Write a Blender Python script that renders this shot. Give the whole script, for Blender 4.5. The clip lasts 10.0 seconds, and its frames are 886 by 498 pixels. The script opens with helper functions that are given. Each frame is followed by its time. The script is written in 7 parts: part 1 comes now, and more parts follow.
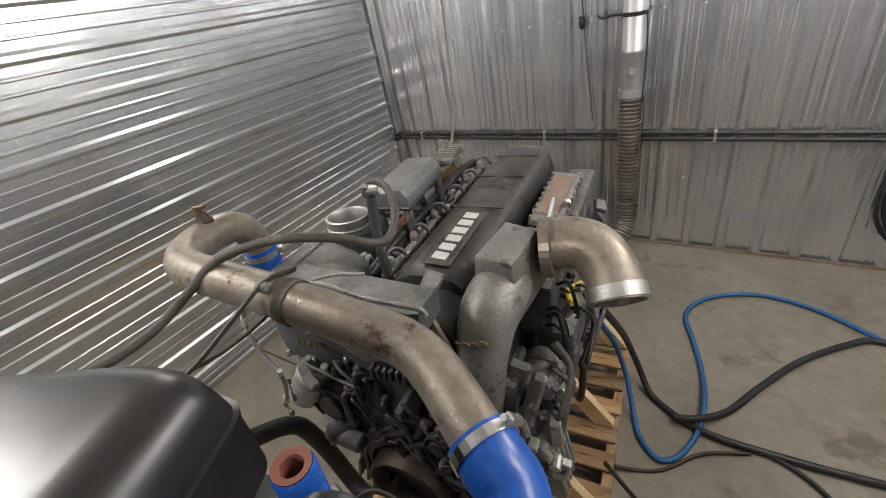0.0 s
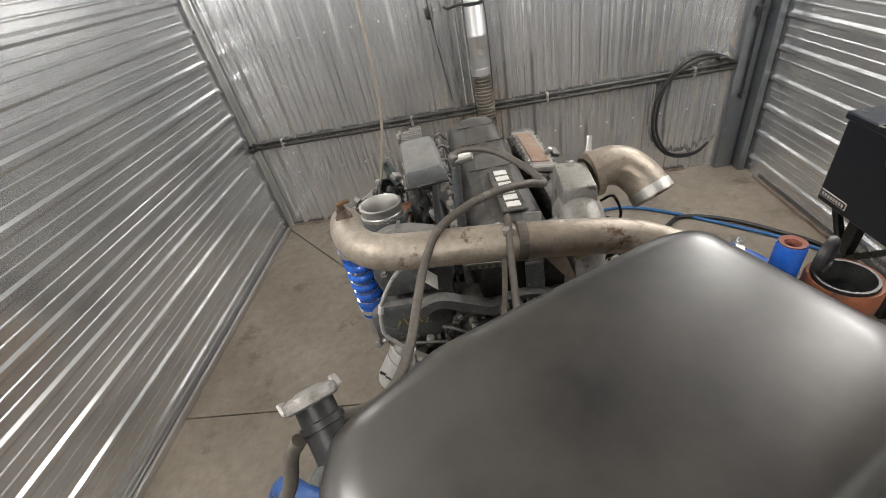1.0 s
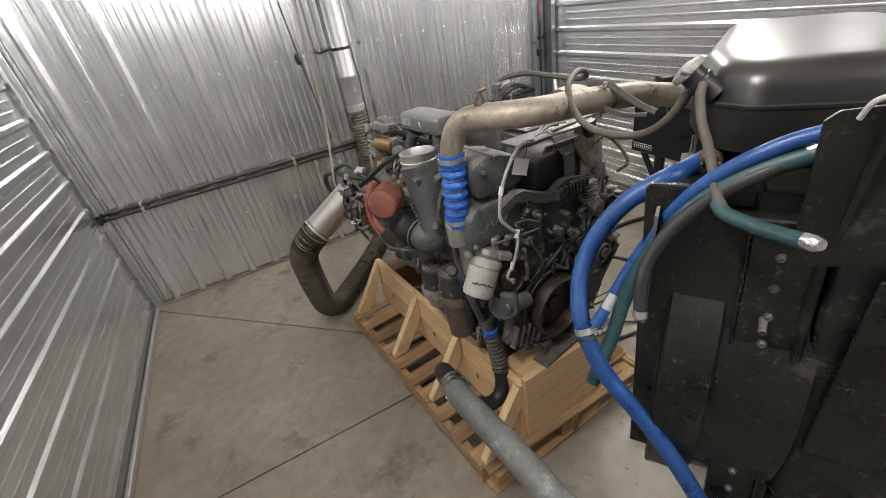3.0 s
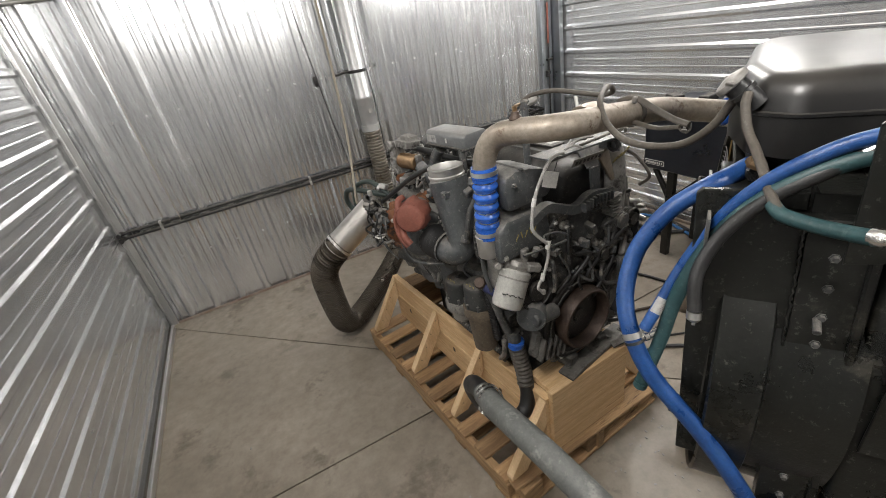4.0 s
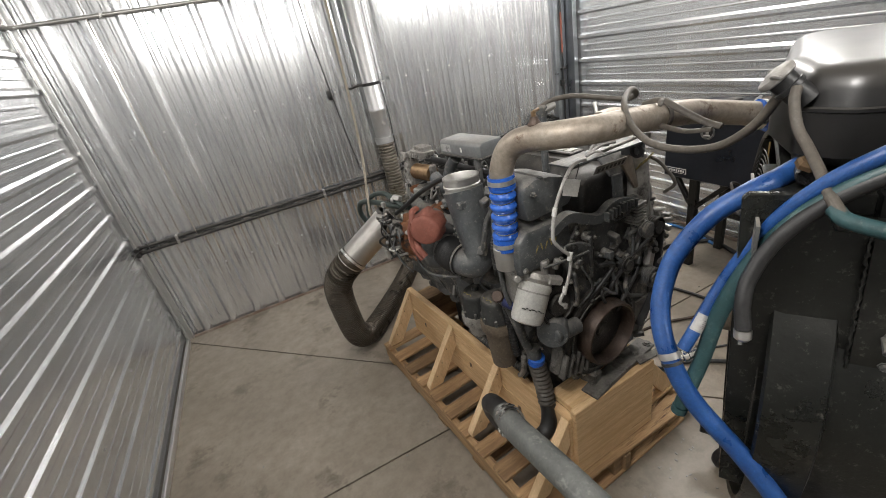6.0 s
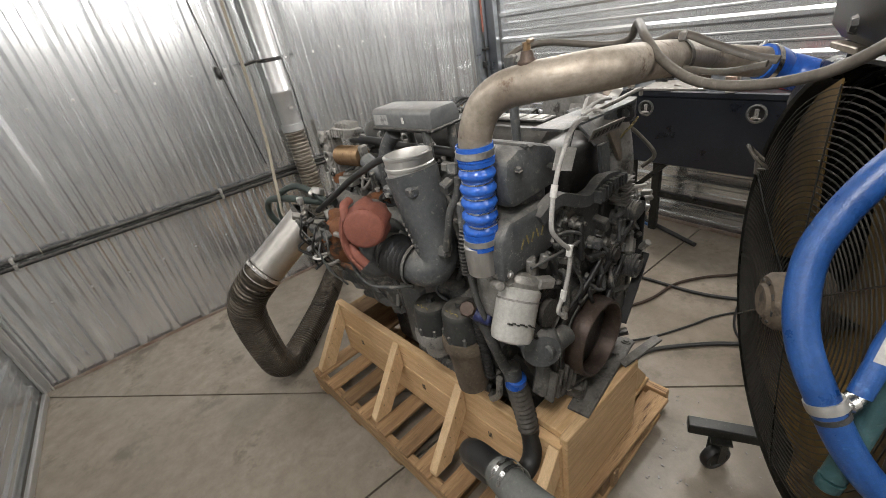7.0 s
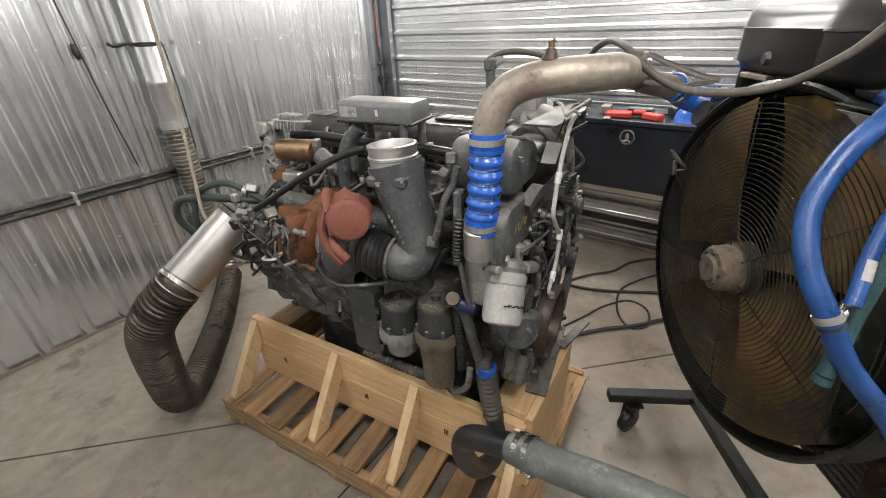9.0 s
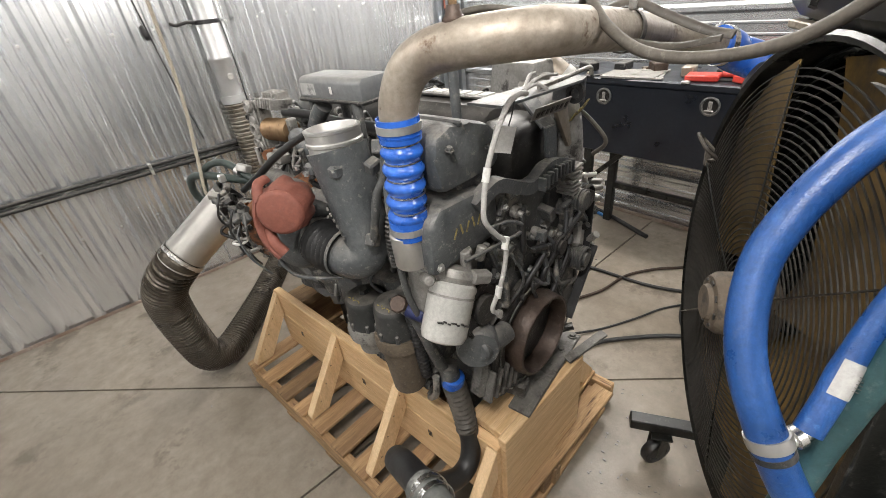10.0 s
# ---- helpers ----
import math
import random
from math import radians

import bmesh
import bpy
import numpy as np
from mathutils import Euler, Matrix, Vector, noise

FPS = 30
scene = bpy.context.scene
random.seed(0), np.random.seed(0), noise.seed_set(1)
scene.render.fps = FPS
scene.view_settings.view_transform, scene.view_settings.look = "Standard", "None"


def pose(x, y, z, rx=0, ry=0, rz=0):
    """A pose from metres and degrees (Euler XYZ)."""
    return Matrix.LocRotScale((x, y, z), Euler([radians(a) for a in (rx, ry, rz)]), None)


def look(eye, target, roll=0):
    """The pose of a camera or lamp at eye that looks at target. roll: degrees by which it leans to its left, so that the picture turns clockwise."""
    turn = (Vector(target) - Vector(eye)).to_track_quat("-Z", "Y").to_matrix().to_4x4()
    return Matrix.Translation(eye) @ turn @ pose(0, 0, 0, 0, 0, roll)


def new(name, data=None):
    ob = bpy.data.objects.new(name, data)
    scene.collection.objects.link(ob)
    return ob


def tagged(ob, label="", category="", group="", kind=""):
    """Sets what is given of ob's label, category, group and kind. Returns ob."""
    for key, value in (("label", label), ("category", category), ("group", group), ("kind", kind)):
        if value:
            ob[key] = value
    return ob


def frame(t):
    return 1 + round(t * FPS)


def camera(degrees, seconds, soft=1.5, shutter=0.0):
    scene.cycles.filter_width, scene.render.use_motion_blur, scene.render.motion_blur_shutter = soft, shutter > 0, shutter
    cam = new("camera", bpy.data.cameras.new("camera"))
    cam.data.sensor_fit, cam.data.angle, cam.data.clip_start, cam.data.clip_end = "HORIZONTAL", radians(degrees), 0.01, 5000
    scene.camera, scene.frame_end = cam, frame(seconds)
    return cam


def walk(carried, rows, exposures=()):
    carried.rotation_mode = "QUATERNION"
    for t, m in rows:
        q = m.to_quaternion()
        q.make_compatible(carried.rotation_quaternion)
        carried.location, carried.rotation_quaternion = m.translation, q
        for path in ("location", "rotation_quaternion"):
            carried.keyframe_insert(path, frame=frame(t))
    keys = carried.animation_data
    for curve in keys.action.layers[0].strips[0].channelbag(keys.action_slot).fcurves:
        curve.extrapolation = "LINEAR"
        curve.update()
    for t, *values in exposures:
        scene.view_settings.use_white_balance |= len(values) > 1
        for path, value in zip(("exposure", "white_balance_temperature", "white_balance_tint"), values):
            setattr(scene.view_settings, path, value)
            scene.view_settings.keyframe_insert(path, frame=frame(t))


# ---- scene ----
cam = camera(93.6, 10.0, soft=0.55)
PATH = [
    (0, (2.616, -3.104, 1.911), (1.571, -1.742, 0.885), -11.8),
    (0.5, (2.315, -3.301, 1.994), (1.624, -1.785, 0.886), -13.4),
    (1, (2.033, -3.463, 2.023), (1.775, -1.87, 0.841), -12.9),
    (1.5, (1.667, -3.598, 1.964), (1.541, -1.964, 0.818), -13.5),
    (2, (1.402, -3.687, 1.9), (1.671, -2.036, 0.802), -9.1),
    (3.3, (1.094, -3.704, 1.856), (1.771, -2.11, 0.857), -11.0),
    (3.5, (1.064, -3.696, 1.857), (1.739, -2.083, 0.888), -10.9),
    (4, (1.048, -3.69, 1.861), (1.723, -2.065, 0.911), -10.6),
    (4.5, (1.04, -3.697, 1.864), (1.698, -2.046, 0.946), -10.7),
    (5, (1.04, -3.704, 1.868), (1.677, -2.031, 0.976), -11.0),
    (6.3, (1.089, -3.567, 1.802), (1.735, -1.894, 0.917), -12.3),
    (6.5, (1.111, -3.469, 1.769), (1.773, -1.8, 0.887), -12.8),
    (7, (1.123, -3.283, 1.696), (2.072, -1.813, 0.726), -10.6),
    (7.5, (1.005, -3.212, 1.669), (2.31, -2.025, 0.727), -6.7),
    (8, (0.913, -3.109, 1.638), (2.313, -2.039, 0.693), -0.4),
    (8.5, (0.87, -3.036, 1.654), (2.284, -1.968, 0.727), 0.2),
    (9, (0.864, -3.082, 1.667), (2.284, -2.043, 0.716), -2.2),
    (9.5, (1.064, -3.197, 1.654), (2.343, -2.021, 0.663), -5.3),
    (10, (1.247, -3.254, 1.637), (2.295, -1.912, 0.586), -6.8),
]
EXPOSURE = [(0.0, -0.30), (0.5, -0.05), (1.0, 0.07), (1.5, 0.14), (2.0, 0.05), (3.5, 0.03), (5.0, 0.02), (6.5, 0.03), (7.5, 0.27), (8.5, 0.28), (9.0, 0.31), (9.5, 0.56), (10.0, 0.64)]
walk(cam, [(t, look(eye, target, roll)) for t, eye, target, roll in PATH], EXPOSURE)

# ---- world and lamps ----
world = bpy.data.worlds.new("world")
scene.world = world
world.use_nodes = True
world.node_tree.nodes["Background"].inputs[0].default_value = (0.9, 0.95, 1.0, 1)
world.node_tree.nodes["Background"].inputs[1].default_value = 0.02
scene.view_settings.exposure = 0.0
ROOM_X, ROOM_Y, ROOM_Z = 4.2, -6.0, 2.75
# Unseen lamps: the first three follow wall reflections, the last two are added fill.
# x, y, z, size, watts
LAMPS = [(0.62, -1.65, 2.42, 20.0), (3.50, -1.25, 2.50, 57.0), (3.55, -2.30, 2.50, 34.0), (0.95, -3.30, 2.62, 54.0), (2.10, -4.90, 2.60, 60.0)]
for lx, ly, lz, watts in LAMPS:
    data = bpy.data.lights.new("unseen_lamp", "POINT")
    data.shadow_soft_size, data.energy, data.color = 0.13, watts, (1.0, 0.965, 0.93)
    lamp = new("unseen_lamp", data)
    lamp.matrix_world = pose(lx, ly, lz)


# ---- materials ----
def surface(name, c1, c2, rough=0.5, metal=0.0, scale=8.0, bump=0.0, bscale=60.0, rvar=0.1, stretch=(1, 1, 1), spots=None, ssize=0.6, sscale=3.0, clear=0.0, random_tint=0.0, dust=0.0, speck=0.0):
    """Two tones mixed by a coarse and a fine noise, with stains, relief and uneven gloss."""
    m = bpy.data.materials.new(name)
    m.use_nodes = True
    t = m.node_tree
    n, l = t.nodes, t.links
    b = n["Principled BSDF"]
    co = n.new("ShaderNodeTexCoord")
    mp = n.new("ShaderNodeMapping")
    mp.inputs["Scale"].default_value = stretch
    l.new(co.outputs["Object"], mp.inputs[0])

    def noisy(sc, detail=6, rough_=0.6):
        k = n.new("ShaderNodeTexNoise")
        k.inputs["Scale"].default_value, k.inputs["Detail"].default_value, k.inputs["Roughness"].default_value = sc, detail, rough_
        l.new(mp.outputs[0], k.inputs["Vector"])
        return k.outputs[0]

    def ramp(src, a, z):
        r = n.new("ShaderNodeMapRange")
        r.inputs[1].default_value, r.inputs[2].default_value = a, z
        l.new(src, r.inputs[0])
        return r.outputs[0]

    def mix(fac, a, z):
        x = n.new("ShaderNodeMix")
        x.data_type = "RGBA"
        for sock, val in ((x.inputs[0], fac), (x.inputs[6], a), (x.inputs[7], z)):
            if hasattr(val, "is_output"):
                l.new(val, sock)
            else:
                sock.default_value = (*val, 1) if isinstance(val, tuple) else val
        return x.outputs[2]

    coarse = ramp(noisy(scale), 0.32, 0.68)
    col = mix(coarse, c1, c2)
    fine = ramp(noisy(scale * 9, 5, 0.7), 0.34, 0.66)
    dark = tuple(v * 0.6 for v in c1)
    f2 = n.new("ShaderNodeMath")
    f2.operation = "MULTIPLY"
    f2.inputs[1].default_value = 0.5 if metal < 0.75 else 0.08
    l.new(fine, f2.inputs[0])
    col = mix(f2.outputs[0], col, dark)
    if spots:
        s_ = ramp(noisy(sscale, 8, 0.7), ssize, ssize + 0.09)
        col = mix(s_, col, spots)
    if speck:
        # chips, grit and pale scuffs
        k1 = n.new("ShaderNodeMath")
        k1.operation = "MULTIPLY"
        k1.inputs[1].default_value = speck
        l.new(ramp(noisy(70, 6, 0.75), 0.58, 0.66), k1.inputs[0])
        col = mix(k1.outputs[0], col, (0.34, 0.32, 0.29))
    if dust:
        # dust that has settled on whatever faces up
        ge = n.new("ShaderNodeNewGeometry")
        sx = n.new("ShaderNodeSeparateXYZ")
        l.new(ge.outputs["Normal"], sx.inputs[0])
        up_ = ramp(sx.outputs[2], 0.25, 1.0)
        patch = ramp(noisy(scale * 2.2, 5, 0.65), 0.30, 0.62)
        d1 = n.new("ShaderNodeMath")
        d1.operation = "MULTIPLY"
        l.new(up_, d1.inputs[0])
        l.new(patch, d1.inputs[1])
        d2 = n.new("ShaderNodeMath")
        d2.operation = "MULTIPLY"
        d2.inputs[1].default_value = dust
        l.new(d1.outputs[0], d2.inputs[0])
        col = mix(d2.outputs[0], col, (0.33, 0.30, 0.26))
    if random_tint:
        oi = n.new("ShaderNodeObjectInfo")
        hv = n.new("ShaderNodeHueSaturation")
        l.new(col, hv.inputs["Color"])
        r = n.new("ShaderNodeMapRange")
        r.inputs[3].default_value, r.inputs[4].default_value = 1 - random_tint, 1 + random_tint
        l.new(oi.outputs["Random"], r.inputs[0])
        l.new(r.outputs[0], hv.inputs["Value"])
        col = hv.outputs[0]
    l.new(col, b.inputs["Base Color"])
    rr = n.new("ShaderNodeMapRange")
    rr.inputs[3].default_value, rr.inputs[4].default_value = max(0.02, rough - rvar), min(1, rough + rvar)
    l.new(coarse, rr.inputs[0])
    l.new(rr.outputs[0], b.inputs["Roughness"])
    b.inputs["Metallic"].default_value = metal
    b.inputs["Coat Weight"].default_value = clear
    if bump:
        bp = n.new("ShaderNodeBump")
        bp.inputs["Strength"].default_value, bp.inputs["Distance"].default_value = min(1, bump), 0.004
        l.new(noisy(bscale, 4), bp.inputs["Height"])
        l.new(bp.outputs[0], b.inputs["Normal"])
    return m


GALV = surface("galvanised_sheet", (0.60, 0.615, 0.63), (0.72, 0.726, 0.726), 0.215, 0.82, 2, 0.0, 9, 0.02, random_tint=0.05)
BRIGHT_GALV = surface("new_galvanised_duct", (0.52, 0.53, 0.53), (0.60, 0.60, 0.60), 0.40, 0.75, 14, 0.03, 60, 0.04)
TRIM = surface("flashing", (0.60, 0.60, 0.60), (0.70, 0.70, 0.69), 0.36, 0.9, 6, 0.05, 40, 0.06)
POST = surface("darkened_flashing", (0.24, 0.26, 0.28), (0.32, 0.34, 0.36), 0.34, 0.85, 6, 0.05, 60, 0.08)
RUSTY_EDGE = surface("rusty_edge", (0.22, 0.14, 0.10), (0.36, 0.31, 0.27), 0.75, 0.2, 8, 0.3, 60, 0.1)
GROUT = surface("joint_dirt", (0.02, 0.018, 0.016), (0.04, 0.036, 0.032), 0.9, 0, 8, 0.2, 60, 0.05)
CONCRETE = surface("concrete", (0.225, 0.190, 0.148), (0.35, 0.305, 0.25), 0.42, 0, 1.5, 0.16, 90, 0.14, spots=(0.145, 0.120, 0.092), ssize=0.56, sscale=2.6, speck=0.12)
ENDWALL = surface("unseen_end_wall", (0.36, 0.36, 0.35), (0.44, 0.435, 0.42), 0.55, 0.0, 4, 0.04)
CEIL = surface("unseen_pale_ceiling", (0.60, 0.60, 0.58), (0.70, 0.69, 0.67), 0.6, 0.0, 4, 0.04)
PINE = surface("pine_board", (0.57, 0.355, 0.170), (0.80, 0.585, 0.345), 0.62, 0, 3.0, 0.4, 30, 0.08, stretch=(1.0, 14, 14), spots=(0.36, 0.20, 0.09), ssize=0.60, sscale=3.2, random_tint=0.16, speck=0.10)
PINE_UP = surface("pine_strut", (0.64, 0.435, 0.235), (0.82, 0.62, 0.385), 0.6, 0, 2.2, 0.2, 30, 0.08, stretch=(10, 16, 3), spots=(0.40, 0.23, 0.11), ssize=0.64, sscale=4, random_tint=0.12)
PALLET_WOOD = surface("pallet_wood", (0.25, 0.145, 0.070), (0.52, 0.345, 0.180), 0.72, 0, 2.5, 0.4, 34, 0.08, stretch=(1.2, 14, 14), spots=(0.10, 0.055, 0.03), ssize=0.57, sscale=4, random_tint=0.40)
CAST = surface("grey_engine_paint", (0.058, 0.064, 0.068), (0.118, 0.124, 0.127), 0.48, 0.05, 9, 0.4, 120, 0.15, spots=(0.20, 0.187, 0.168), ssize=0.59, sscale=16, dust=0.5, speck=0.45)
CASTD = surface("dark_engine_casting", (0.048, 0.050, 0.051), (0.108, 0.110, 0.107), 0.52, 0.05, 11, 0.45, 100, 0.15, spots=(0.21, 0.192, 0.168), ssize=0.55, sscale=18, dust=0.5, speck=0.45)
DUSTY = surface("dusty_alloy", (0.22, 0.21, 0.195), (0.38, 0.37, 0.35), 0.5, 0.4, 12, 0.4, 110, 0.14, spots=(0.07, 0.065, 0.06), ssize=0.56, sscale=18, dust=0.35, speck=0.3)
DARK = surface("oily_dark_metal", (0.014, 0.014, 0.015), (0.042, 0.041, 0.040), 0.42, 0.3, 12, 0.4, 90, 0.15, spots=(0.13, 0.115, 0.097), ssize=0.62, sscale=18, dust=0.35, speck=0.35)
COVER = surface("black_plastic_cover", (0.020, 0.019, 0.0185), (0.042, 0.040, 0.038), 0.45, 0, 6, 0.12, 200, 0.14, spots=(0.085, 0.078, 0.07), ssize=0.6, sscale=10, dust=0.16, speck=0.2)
ALU = surface("dull_aluminium", (0.42, 0.41, 0.39), (0.56, 0.55, 0.53), 0.42, 0.85, 14, 0.2, 120, 0.12)
BRIGHT = surface("bright_steel", (0.62, 0.61, 0.59), (0.76, 0.75, 0.73), 0.27, 1.0, 10, 0.05, 120, 0.06)
BRUSHED = surface("brushed_steel", (0.42, 0.405, 0.38), (0.56, 0.54, 0.51), 0.38, 1.0, 6, 0.04, 150, 0.05)
PIPE = surface("weathered_aluminised_pipe", (0.25, 0.205, 0.16), (0.42, 0.375, 0.315), 0.46, 0.5, 7, 0.25, 90, 0.16, spots=(0.10, 0.055, 0.03), ssize=0.585, sscale=16, speck=0.15)
RUST = surface("rusty_iron", (0.14, 0.055, 0.024), (0.30, 0.12, 0.045), 0.75, 0.15, 14, 0.5, 90, 0.12, spots=(0.05, 0.033, 0.025), ssize=0.52, sscale=14, speck=0.12)
RUSTDUST = surface("dusty_rust", (0.22, 0.135, 0.095), (0.36, 0.26, 0.20), 0.8, 0.1, 12, 0.4, 90, 0.1, spots=(0.26, 0.24, 0.21), ssize=0.55, sscale=22, speck=0.3)
BROWN = surface("rust_brown_ring", (0.045, 0.031, 0.024), (0.10, 0.068, 0.052), 0.5, 0.5, 12, 0.3, 90, 0.1, speck=0.1)
BLUE = surface("blue_silicone", (0.012, 0.085, 0.42), (0.025, 0.13, 0.54), 0.28, 0, 12, 0.04, 160, 0.06, spots=(0.04, 0.13, 0.40), ssize=0.62, sscale=24, speck=0.08)
HOSEBLUE = surface("dusty_blue_hose", (0.008, 0.048, 0.185), (0.017, 0.080, 0.27), 0.36, 0, 20, 0.16, 420, 0.12, spots=(0.032, 0.10, 0.28), ssize=0.60, sscale=45, speck=0.05)
AIRBLUE = surface("blue_air_hose", (0.02, 0.11, 0.30), (0.03, 0.16, 0.40), 0.45, 0, 12, 0.04, 160, 0.06)
NAVY = surface("navy_rubber", (0.008, 0.014, 0.07), (0.014, 0.024, 0.11), 0.4, 0, 12, 0.1, 120, 0.1, speck=0.15)
TEAL = surface("teal_hose", (0.014, 0.045, 0.050), (0.030, 0.078, 0.083), 0.45, 0, 12, 0.12, 160, 0.1, spots=(0.075, 0.115, 0.11), ssize=0.6, sscale=15, speck=0.12)
RUBBER = surface("black_rubber", (0.012, 0.012, 0.013), (0.03, 0.03, 0.03), 0.45, 0, 16, 0.1, 160, 0.1, spots=(0.09, 0.08, 0.07), ssize=0.68, sscale=12)
DUSTHOSE = surface("dusty_rubber", (0.055, 0.047, 0.038), (0.115, 0.100, 0.082), 0.55, 0, 10, 0.2, 120, 0.1, spots=(0.2, 0.175, 0.145), ssize=0.62, sscale=12, speck=0.15)
GREENHOSE = surface("grey_green_hose", (0.028, 0.040, 0.036), (0.050, 0.066, 0.059), 0.5, 0, 10, 0.1, 120, 0.1)
GREYHOSE = surface("dusty_grey_hose", (0.080, 0.085, 0.079), (0.150, 0.155, 0.145), 0.52, 0, 9, 0.15, 160, 0.12, spots=(0.21, 0.212, 0.198), ssize=0.55, sscale=14, speck=0.25)
FLEXD = surface("dark_flexible_steel", (0.045, 0.037, 0.028), (0.105, 0.087, 0.066), 0.36, 0.6, 9, 0.1, 90, 0.12, spots=(0.12, 0.10, 0.078), ssize=0.62, sscale=12)
FLEXL = surface("dusty_flexible_steel", (0.23, 0.205, 0.17), (0.36, 0.33, 0.285), 0.36, 0.85, 9, 0.1, 90, 0.1, spots=(0.16, 0.125, 0.09), ssize=0.58, sscale=8)
# Dust on the tank's top also stands in for its pale glare.
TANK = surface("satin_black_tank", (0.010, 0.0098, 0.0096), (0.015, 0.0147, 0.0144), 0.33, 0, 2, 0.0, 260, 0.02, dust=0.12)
TANK.node_tree.nodes["Principled BSDF"].inputs["Specular IOR Level"].default_value = 0.6
BLACK = surface("black_painted_steel", (0.007, 0.0078, 0.0066), (0.016, 0.0165, 0.0145), 0.36, 0.1, 5, 0.18, 110, 0.16, spots=(0.050, 0.046, 0.038), ssize=0.61, sscale=9, speck=0.16)
CHEST = surface("blue_black_paint", (0.010, 0.013, 0.020), (0.018, 0.022, 0.030), 0.35, 0.1, 6, 0.05, 110, 0.1)
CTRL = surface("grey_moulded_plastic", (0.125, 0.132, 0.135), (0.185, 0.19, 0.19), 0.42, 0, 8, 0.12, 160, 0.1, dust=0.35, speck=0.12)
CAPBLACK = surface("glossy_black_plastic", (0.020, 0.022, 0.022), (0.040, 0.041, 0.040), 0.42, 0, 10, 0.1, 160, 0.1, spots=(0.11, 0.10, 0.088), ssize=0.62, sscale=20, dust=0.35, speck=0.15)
WHITE = surface("white_filter_can", (0.42, 0.415, 0.39), (0.52, 0.51, 0.48), 0.42, 0, 14, 0.05, 160, 0.08, spots=(0.28, 0.26, 0.23), ssize=0.66, sscale=14)
PAPER = surface("paper_tag", (0.62, 0.61, 0.58), (0.70, 0.69, 0.66), 0.7, 0, 14, 0.05)
REDCAP = surface("faded_red_rubber", (0.19, 0.062, 0.042), (0.26, 0.090, 0.062), 0.75, 0, 9, 0.15, 160, 0.08, spots=(0.13, 0.06, 0.045), ssize=0.6, sscale=20, speck=0.06)
REDPAINT = surface("red_paint", (0.45, 0.03, 0.02), (0.55, 0.05, 0.03), 0.45, 0, 9, 0.05)
YELLOW = surface("yellow_chalk", (0.26, 0.21, 0.075), (0.40, 0.33, 0.12), 0.7, 0, 14, 0.05, spots=(0.12, 0.10, 0.06), ssize=0.5, sscale=60)
LEVER = surface("yellow_plastic", (0.52, 0.38, 0.04), (0.62, 0.47, 0.06), 0.5, 0, 14, 0.05)
SCUFF = surface("worn_pale_sticker", (0.30, 0.30, 0.29), (0.44, 0.43, 0.41), 0.6, 0, 14, 0.1, spots=(0.14, 0.14, 0.14), ssize=0.52, sscale=22)
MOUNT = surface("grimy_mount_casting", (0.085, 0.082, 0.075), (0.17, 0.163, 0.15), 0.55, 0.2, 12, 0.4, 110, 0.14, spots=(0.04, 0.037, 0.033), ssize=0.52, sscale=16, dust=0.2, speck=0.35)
GUARD = surface("sooty_guard_wire", (0.016, 0.015, 0.013), (0.045, 0.040, 0.032), 0.62, 0, 12, 0.1, 90, 0.1)
GOLD = surface("dirty_yellow_fan_blade", (0.060, 0.038, 0.012), (0.25, 0.150, 0.034), 0.6, 0, 3.2, 0.1, spots=(0.040, 0.029, 0.018), ssize=0.50, sscale=4)
MOTORDUST = surface("tan_dust_on_steel", (0.085, 0.065, 0.045), (0.16, 0.125, 0.09), 0.8, 0, 12, 0.25, 120, 0.1, spots=(0.04, 0.032, 0.027), ssize=0.56, sscale=16, speck=0.2)
BRASS = surface("tarnished_brass", (0.13, 0.083, 0.045), (0.24, 0.16, 0.092), 0.45, 0.8, 14, 0.1, spots=(0.08, 0.05, 0.035), ssize=0.58, sscale=20)
ORANGE = surface("dirty_orange_silicone", (0.20, 0.062, 0.026), (0.32, 0.10, 0.04), 0.55, 0, 14, 0.06, spots=(0.09, 0.045, 0.03), ssize=0.55, sscale=30)
ROPE = surface("pale_rope", (0.25, 0.22, 0.17), (0.36, 0.32, 0.26), 0.85, 0, 30, 0.3, 200)
HARNESS = surface("pale_wire_loom", (0.33, 0.32, 0.30), (0.45, 0.44, 0.42), 0.7, 0, 20, 0.3, 150, 0.1, spots=(0.15, 0.14, 0.13), ssize=0.6, sscale=20)


# ---- mesh helpers ----
def part(name, bm, material, parent=None, label="", smooth=None):
    me = bpy.data.meshes.new(name)
    bm.normal_update()
    if smooth:
        for f in bm.faces:
            f.smooth = True
        for e in bm.edges:
            e.smooth = e.is_manifold and e.calc_face_angle(0) < radians(smooth)
    bm.to_mesh(me)
    bm.free()
    me.materials.append(material)
    ob = new(name, me)
    ob.parent = parent
    if label:
        ob["label"] = label
    return ob


def thing(name, m, label, category, group="", kind=""):
    ob = new(name)
    ob.matrix_world = m
    ob.empty_display_size = 0.1
    return tagged(ob, label, category, group, kind)


def box(size, at=(0, 0, 0), bevel=0.0, turn=(0, 0, 0), bm=None, segments=1):
    """A box with the given edge lengths round its centre, its edges bevelled."""
    own = bmesh.new()
    bmesh.ops.create_cube(own, size=1.0)
    bmesh.ops.scale(own, vec=size, verts=own.verts)
    if bevel:
        bmesh.ops.bevel(own, geom=own.edges[:], offset=bevel, segments=segments, profile=0.5, affect="EDGES")
    own.transform(pose(*at, *turn))
    return join(own, bm)


